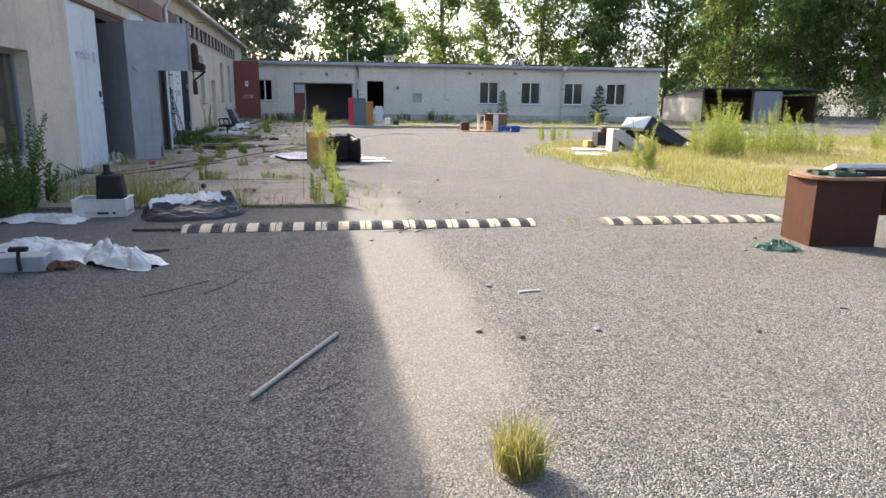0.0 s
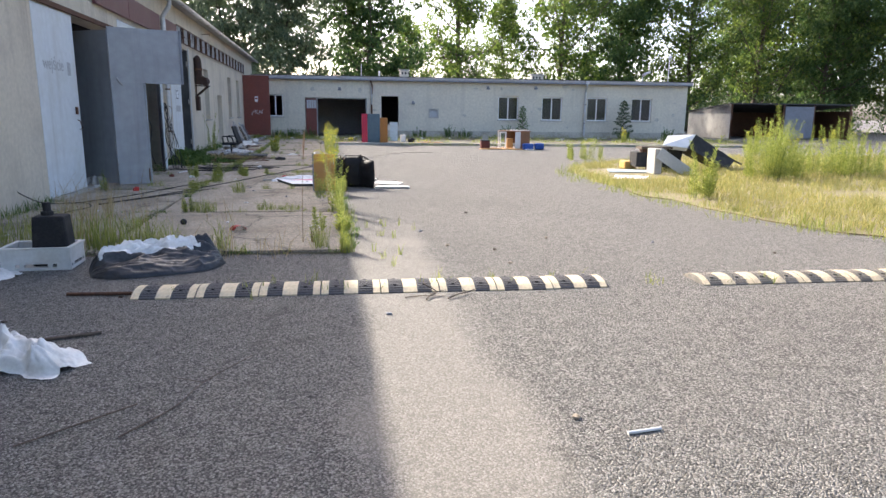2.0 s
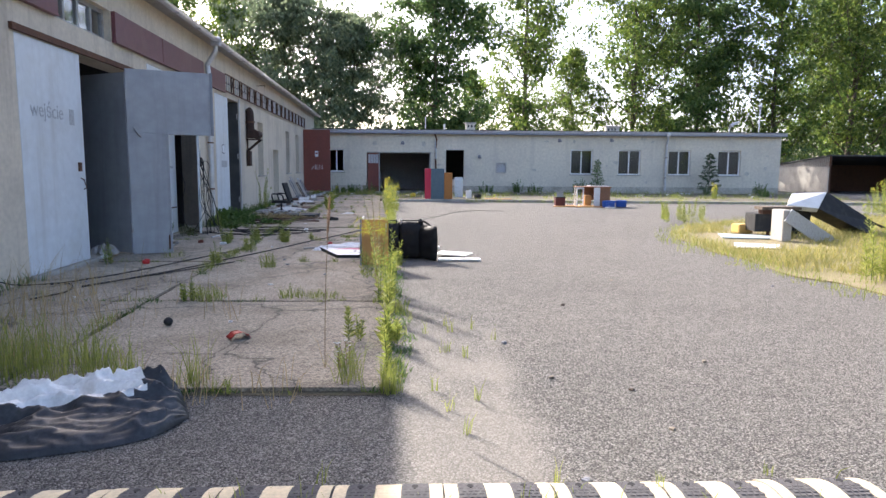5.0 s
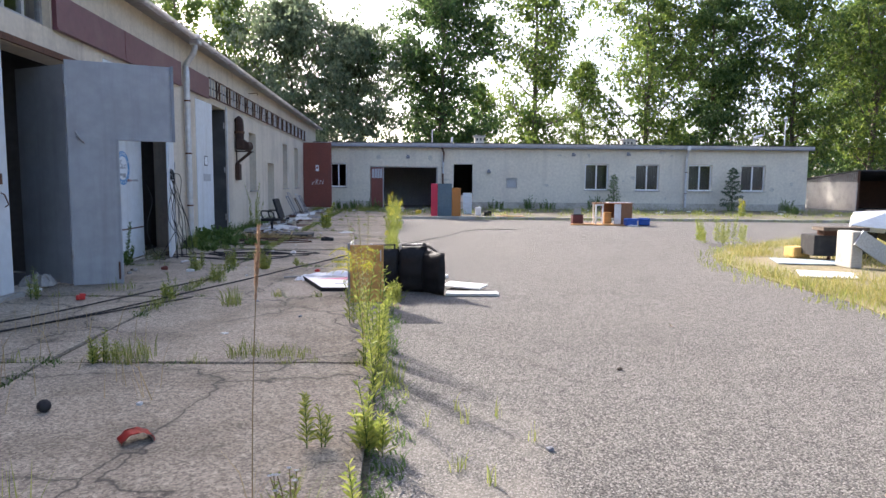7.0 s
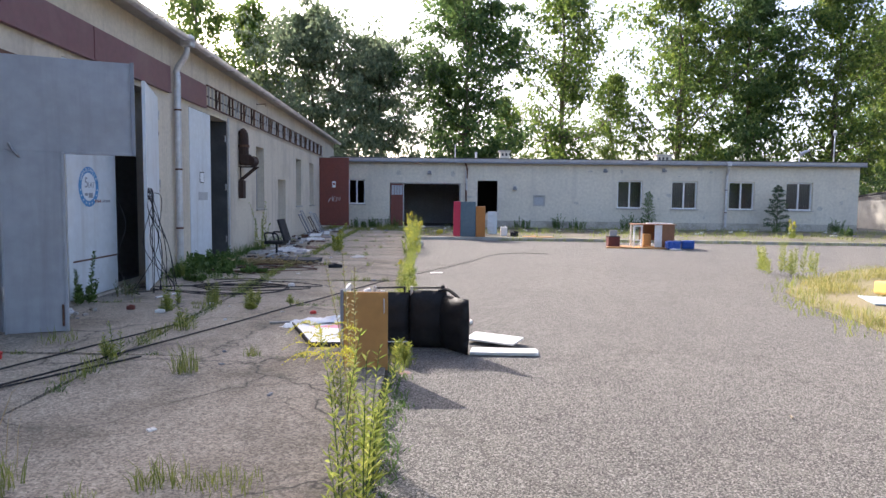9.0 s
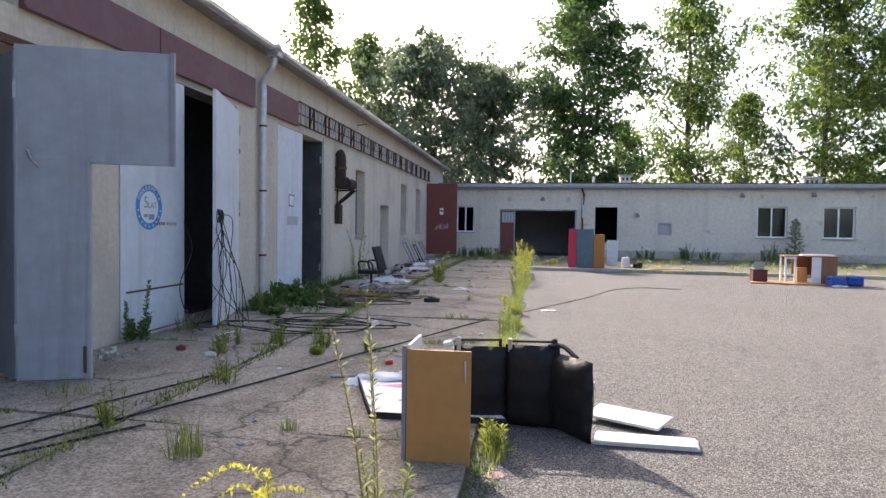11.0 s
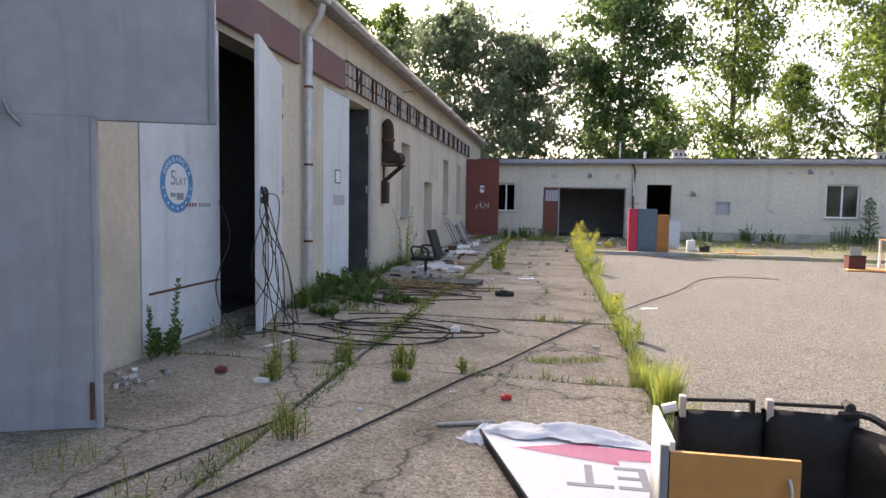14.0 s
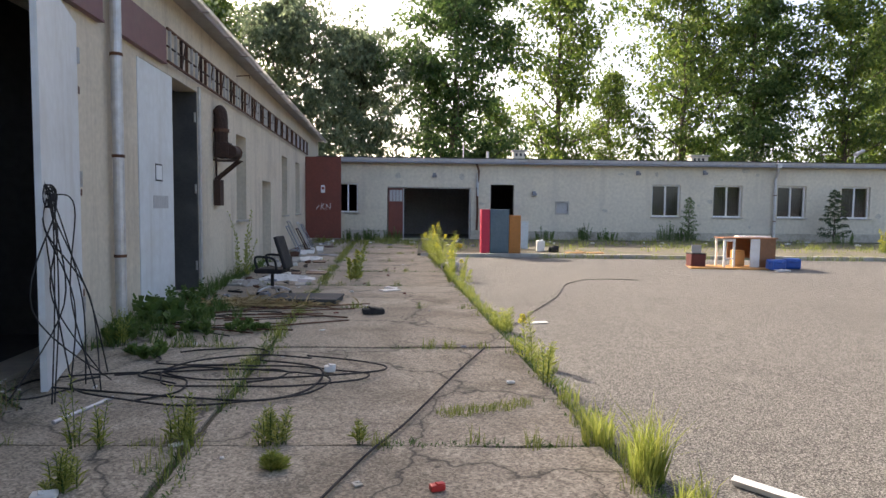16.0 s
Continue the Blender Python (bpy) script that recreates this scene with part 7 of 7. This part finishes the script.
locker(5.445, 6.03, 1.36, mat("blue_grey_paint", (0.09, 0.14, 0.17), 0.55, spots=(0.14, 0.19, 0.21), grain=12, vary=0.12), "blue-grey ribbed steel cabinet between two lockers")
locker(6.035, 6.40, 1.18, mat("orange_veneer", (0.42, 0.16, 0.03), 0.5, spots=(0.32, 0.13, 0.03), grain=12, vary=0.1), "orange wooden cupboard beside the steel cabinet")
board("pale_sheet", ((6.6, 37.4), (7.0, 37.4), (7.0, 37.45), (6.6, 37.45)), 0.09, 0.95, mat("pale_blue_sheet", (0.45, 0.55, 0.60), 0.6, grain=10), "pale blue sheet standing upright", "sheet")
cn = thing("canister", pose(7.2, 36.2, 0.09), "white plastic canister on the strip", "canister")
part("body", box(-0.13, -0.1, 0, 0.13, 0.1, 0.36, 0.03), WHITEPAINT, cn)
part("neck", tube([(0.05, 0, 0.36), (0.05, 0, 0.41)], 0.03), WHITEPAINT, cn)
litter(7.6, 36.0, 0.3, 0.2, 0.17, BLACK, "small black battery on the strip", 8, "battery", 0.09)
litter(8.5, 35.6, 1.2, 0.3, 0.03, OAK, "plank lying on the strip", 4, "plank", 0.09)
litter(4.6, 37.5, 0.25, 0.2, 0.14, mat("yellow_plastic", (0.6, 0.5, 0.03), 0.5, grain=20), "yellow plastic bowl on the ground", 0, "bowl", 0.09)
for k in range(60):
    rr = random.Random(500 + k)
    litter(rr.uniform(-0.6, 25), rr.uniform(38.5, 43.2), rr.uniform(0.06, 0.3), rr.uniform(0.05, 0.2), rr.uniform(0.02, 0.07), rr.choice((CLOTH, KERB, GREYDARK, WHITEPAINT, SLAB)), "rubble piece at the foot of the far wall", rr.uniform(0, 180), "rubble", 0.09)
lgp = thing("log", pose(4.0, 30.6, 0.07, 0, 0, 60), "short rolled mat lying at the concrete's edge", "roll")
part("roll", tube([(-0.3, 0, 0.04), (0.3, 0, 0.04)], 0.1, 12), KERB, lgp)
part("core", tube([(-0.305, 0, 0.04), (0.305, 0, 0.04)], 0.04, 10), BLACK, lgp)

# half-dismantled desk on a board, bucket and blue canisters
board("baseboard", ((10.2, 31.45), (12.4, 31.25), (12.65, 32.2), (10.45, 32.4)), 0.004, 0.03, OAK, "thin wooden board under the old desk")
WARMBROWN = mat("warm_brown_veneer", (0.24, 0.105, 0.045), 0.5, spots=(0.17, 0.075, 0.035), spot_scale=3, spot_amount=0.6, grain=14, vary=0.12)
D2 = thing("desk", pose(11.15, 31.7, 0.036, 0, 0, -4), "half-dismantled brown desk with a white end frame", "desk")
part("desktop", box(-0.03, -0.02, 0.73, 1.36, 0.62, 0.76, 0.004), WARMBROWN, D2)
for x, y in ((0.0, 0.0), (0.0, 0.55), (0.24, 0.0)):
    part("leg", box(x, y, 0, x + 0.05, y + 0.05, 0.73, 0.004), WHITEPAINT, D2)
part("stretcher", box(0.05, 0.01, 0.2, 0.24, 0.04, 0.24), WHITEPAINT, D2)
part("apron", box(0.05, 0.01, 0.66, 0.3, 0.04, 0.73), WHITEPAINT, D2)
part("inner_panel", box(0.68, 0.0, 0.0, 0.92, 0.02, 0.73, 0.003), WHITEPAINT, D2)
part("drawer_block", box(0.93, 0.0, 0.0, 1.32, 0.58, 0.73, 0.004), WARMBROWN, D2)
part("drawer", box(0.36, 0.2, 0.02, 0.62, 0.5, 0.42, 0.004), OAK, D2)
part("back_panel", box(0.3, 0.56, 0.2, 0.92, 0.58, 0.73), WARMBROWN, D2)
board("white_plank", ((11.7, 32.05), (12.5, 31.9), (12.5, 32.15), (11.7, 32.3)), 0.797, 0.03, WHITEPAINT, "white shelf lying on the old desk")
bk2 = thing("bucket", pose(10.55, 32.0, 0.034), "dark red and black square bucket", "bucket")
part("body", extruded([(-0.15, 0.0), (-0.18, 0.33), (0.18, 0.33), (0.15, 0.0)], -0.19, 0.19), mat("dark_red_plastic", (0.10, 0.02, 0.02), 0.5, grain=20), bk2)
part("rim", box(-0.2, -0.19, 0.31, 0.2, 0.19, 0.34, 0.008), BLACK, bk2)
part("paper", box(-0.12, 0.0, 0.34, 0.14, 0.02, 0.55), KERB, bk2)
BLUEPL = mat("blue_plastic", (0.01, 0.08, 0.36), 0.4, spots=(0.02, 0.06, 0.2), spot_scale=5, grain=20, bump=0.1)
for x, y, tn, w in ((12.32, 31.3, 14, 0.42), (12.92, 31.65, -8, 0.40)):
    c = thing("canister", pose(x, y, 0.004, 0, 0, tn), "blue plastic canister lying on its side", "canister", "blue canisters")
    part("body", box(-w / 2, -0.14, 0, w / 2, 0.14, 0.27, 0.05), BLUEPL, c)
    part("neck", tube([(-w / 2 - 0.05, 0, 0.2), (-w / 2, 0, 0.2)], 0.04, 10), BLUEPL, c)
    part("handle", tube([(-w / 4, -0.15, 0.2), (0, -0.18, 0.2), (w / 4, -0.15, 0.2)], 0.02), BLUEPL, c)
litter(12.3, 30.95, 0.35, 0.16, 0.04, CLOTH, "crumpled white foil before the canisters", 5, "foil", 0.0)

# junk on the turf
JK = thing("old_cabinet", pose(12.6, 20.5, 0.02, 0, 0, -2), "black cabinet with planks on its top", "cabinet")
part("body", box(0, 0, 0.10, 0.95, 0.5, 0.50, 0.01), BLACK, JK)
for x in (0.3, 0.5, 0.85):
    part("leg", box(x, 0.03, 0, x + 0.05, 0.08, 0.10), BROWN, JK)
part("plank", box(0.05, -0.2, 0.60, 0.92, 0.2, 0.67, 0.006), BARK, JK, "weathered grey plank")
part("plank", box(0.15, -0.05, 0.50, 0.62, 0.2, 0.60, 0.006), BROWN, JK)
TB = thing("tipped_table", pose(12.56, 19.35, 0.02, 0, 0, 4), "tipped grey-white table with its end standing up", "table")
part("panel", box(0.04, 0, 0, 0.25, 0.42, 0.66, 0.03), KERB, TB)
pn = part("leaning_panel", box(0, 0, -0.29, 1.5, 0.03, 0.0, 0.004), FADED, TB)
pn.matrix_local = pose(0.20, -0.04, 0.68, 0, 31, 0)


def prism(quad, shift):
    """A solid from four corners and the way of its thickness."""
    bm = bmesh.new()
    a = [bm.verts.new(p) for p in quad]
    b = [bm.verts.new(Vector(p) + Vector(shift)) for p in quad]
    bm.faces.new(a), bm.faces.new(b[::-1])
    for k in range(4):
        bm.faces.new((a[k], a[(k + 1) % 4], b[(k + 1) % 4], b[k]))
    bmesh.ops.recalc_face_normals(bm, faces=bm.faces[:])
    bmesh.ops.bevel(bm, geom=bm.edges[:], offset=0.006, segments=1, affect="EDGES")
    return bm
DX = thing("tipped_cupboard", pose(0, 0, 0.0), "black cupboard tipped over with a white end", "cupboard")
part("white_end", prism(((13.42, 20.7, 0.71), (14.15, 20.7, 0.64), (14.63, 21.2, 1.0), (13.79, 21.2, 0.96)), (0.02, 0.10, -0.10)), WHITEPAINT, DX, "white laminate end")
part("body", prism(((14.17, 20.72, 0.63), (15.55, 20.95, 0.03), (16.12, 21.55, 0.24), (14.65, 21.2, 0.99)), (-0.25, 0.55, 0.0)), BLACK, DX)
part("foot", prism(((13.75, 21.0, 0.02), (14.1, 21.0, 0.02), (14.2, 21.0, 0.6), (13.7, 21.0, 0.66)), (0.0, 0.3, 0.0)), BLACK, DX)
part("rail", tube([(16.05, 21.5, 0.24), (16.34, 21.55, 0.12)], 0.025, 6), BLACK, DX)
board("white_sheet", ((11.05, 18.2), (11.85, 18.0), (12.15, 18.6), (11.4, 18.95)), 0.03, 0.02, WHITEPAINT, "white board lying on the turf")
board("grey_sheet", ((11.6, 19.9), (12.9, 19.7), (13.1, 20.3), (11.9, 20.8)), 0.03, 0.02, mat("pale_blue_board", (0.35, 0.42, 0.46), 0.6, grain=12), "pale blue-grey board lying on the turf")
yb = thing("foam_block", pose(12.35, 20.9, 0.03, 0, 0, 10), "yellow foam block on the turf", "foam")
part("block", box(0.1, 0, 0, 0.48, 0.3, 0.22, 0.04), mat("yellow_foam", (0.62, 0.40, 0.13), 0.9, spots=(0.4, 0.28, 0.1), grain=40), yb)

# ---------- pieces of the paving, last ----------
def slab_piece(x0a, x0b, x1a, x1b, y0, y1, top, rng, nx=5, ny=5):
    """A four-sided slab with slightly uneven, worn edges."""
    bm = bmesh.new()
    grid = [[None] * (ny + 1) for _ in range(nx + 1)]
    for i in range(nx + 1):
        for j in range(ny + 1):
            f, g = i / nx, j / ny
            x = (x0a * (1 - g) + x0b * g) * (1 - f) + (x1a * (1 - g) + x1b * g) * f
            y = y0 * (1 - g) + y1 * g
            if i in (0, nx):
                x += rng.normal() * 0.012
            if j in (0, ny):
                y += rng.normal() * 0.012
            grid[i][j] = bm.verts.new((x, y, top + rng.normal() * 0.002))
    for i in range(nx):
        for j in range(ny):
            bm.faces.new((grid[i][j], grid[i + 1][j], grid[i + 1][j + 1], grid[i][j + 1]))
    edge = [e for e in bm.edges if len(e.link_faces) == 1]
    r = bmesh.ops.extrude_edge_only(bm, edges=edge)
    for v in r["geom"]:
        if isinstance(v, bmesh.types.BMVert):
            v.co.z = 0.007
    bmesh.ops.recalc_face_normals(bm, faces=bm.faces[:])
    return bm
rng = np.random.default_rng(31)
for a, b in zip(ROWS, ROWS[1:]):
    for o0, o1 in ((0.02, 1.93), (1.97, 4.52)):
        g = 0.018
        part("slab", slab_piece(wx(a, o0), wx(b, o0), wx(a, o1), wx(b, o1), a + g, b - g, 0.03 + rng.uniform(-0.008, 0.008), rng), SLAB, pad)
# kerb stones of the far pavement strip
me = None
for k in range(24):
    x = 3.3 + k
    if me is None:
        kb = part("kerb_stone", box(0.004, -0.06, 0.0, 0.996, 0.06, 0.13, 0.012), KERB, strip)
        me = kb.data
    else:
        kb = new("kerb_stone", me)
        kb.parent = strip
    kb.matrix_world = pose(x, KERB_Y(x) + 0.06 + rng.normal() * 0.01, -0.015 + rng.uniform(-0.012, 0.012), 0, 0, -1.7 + rng.normal() * 0.5)
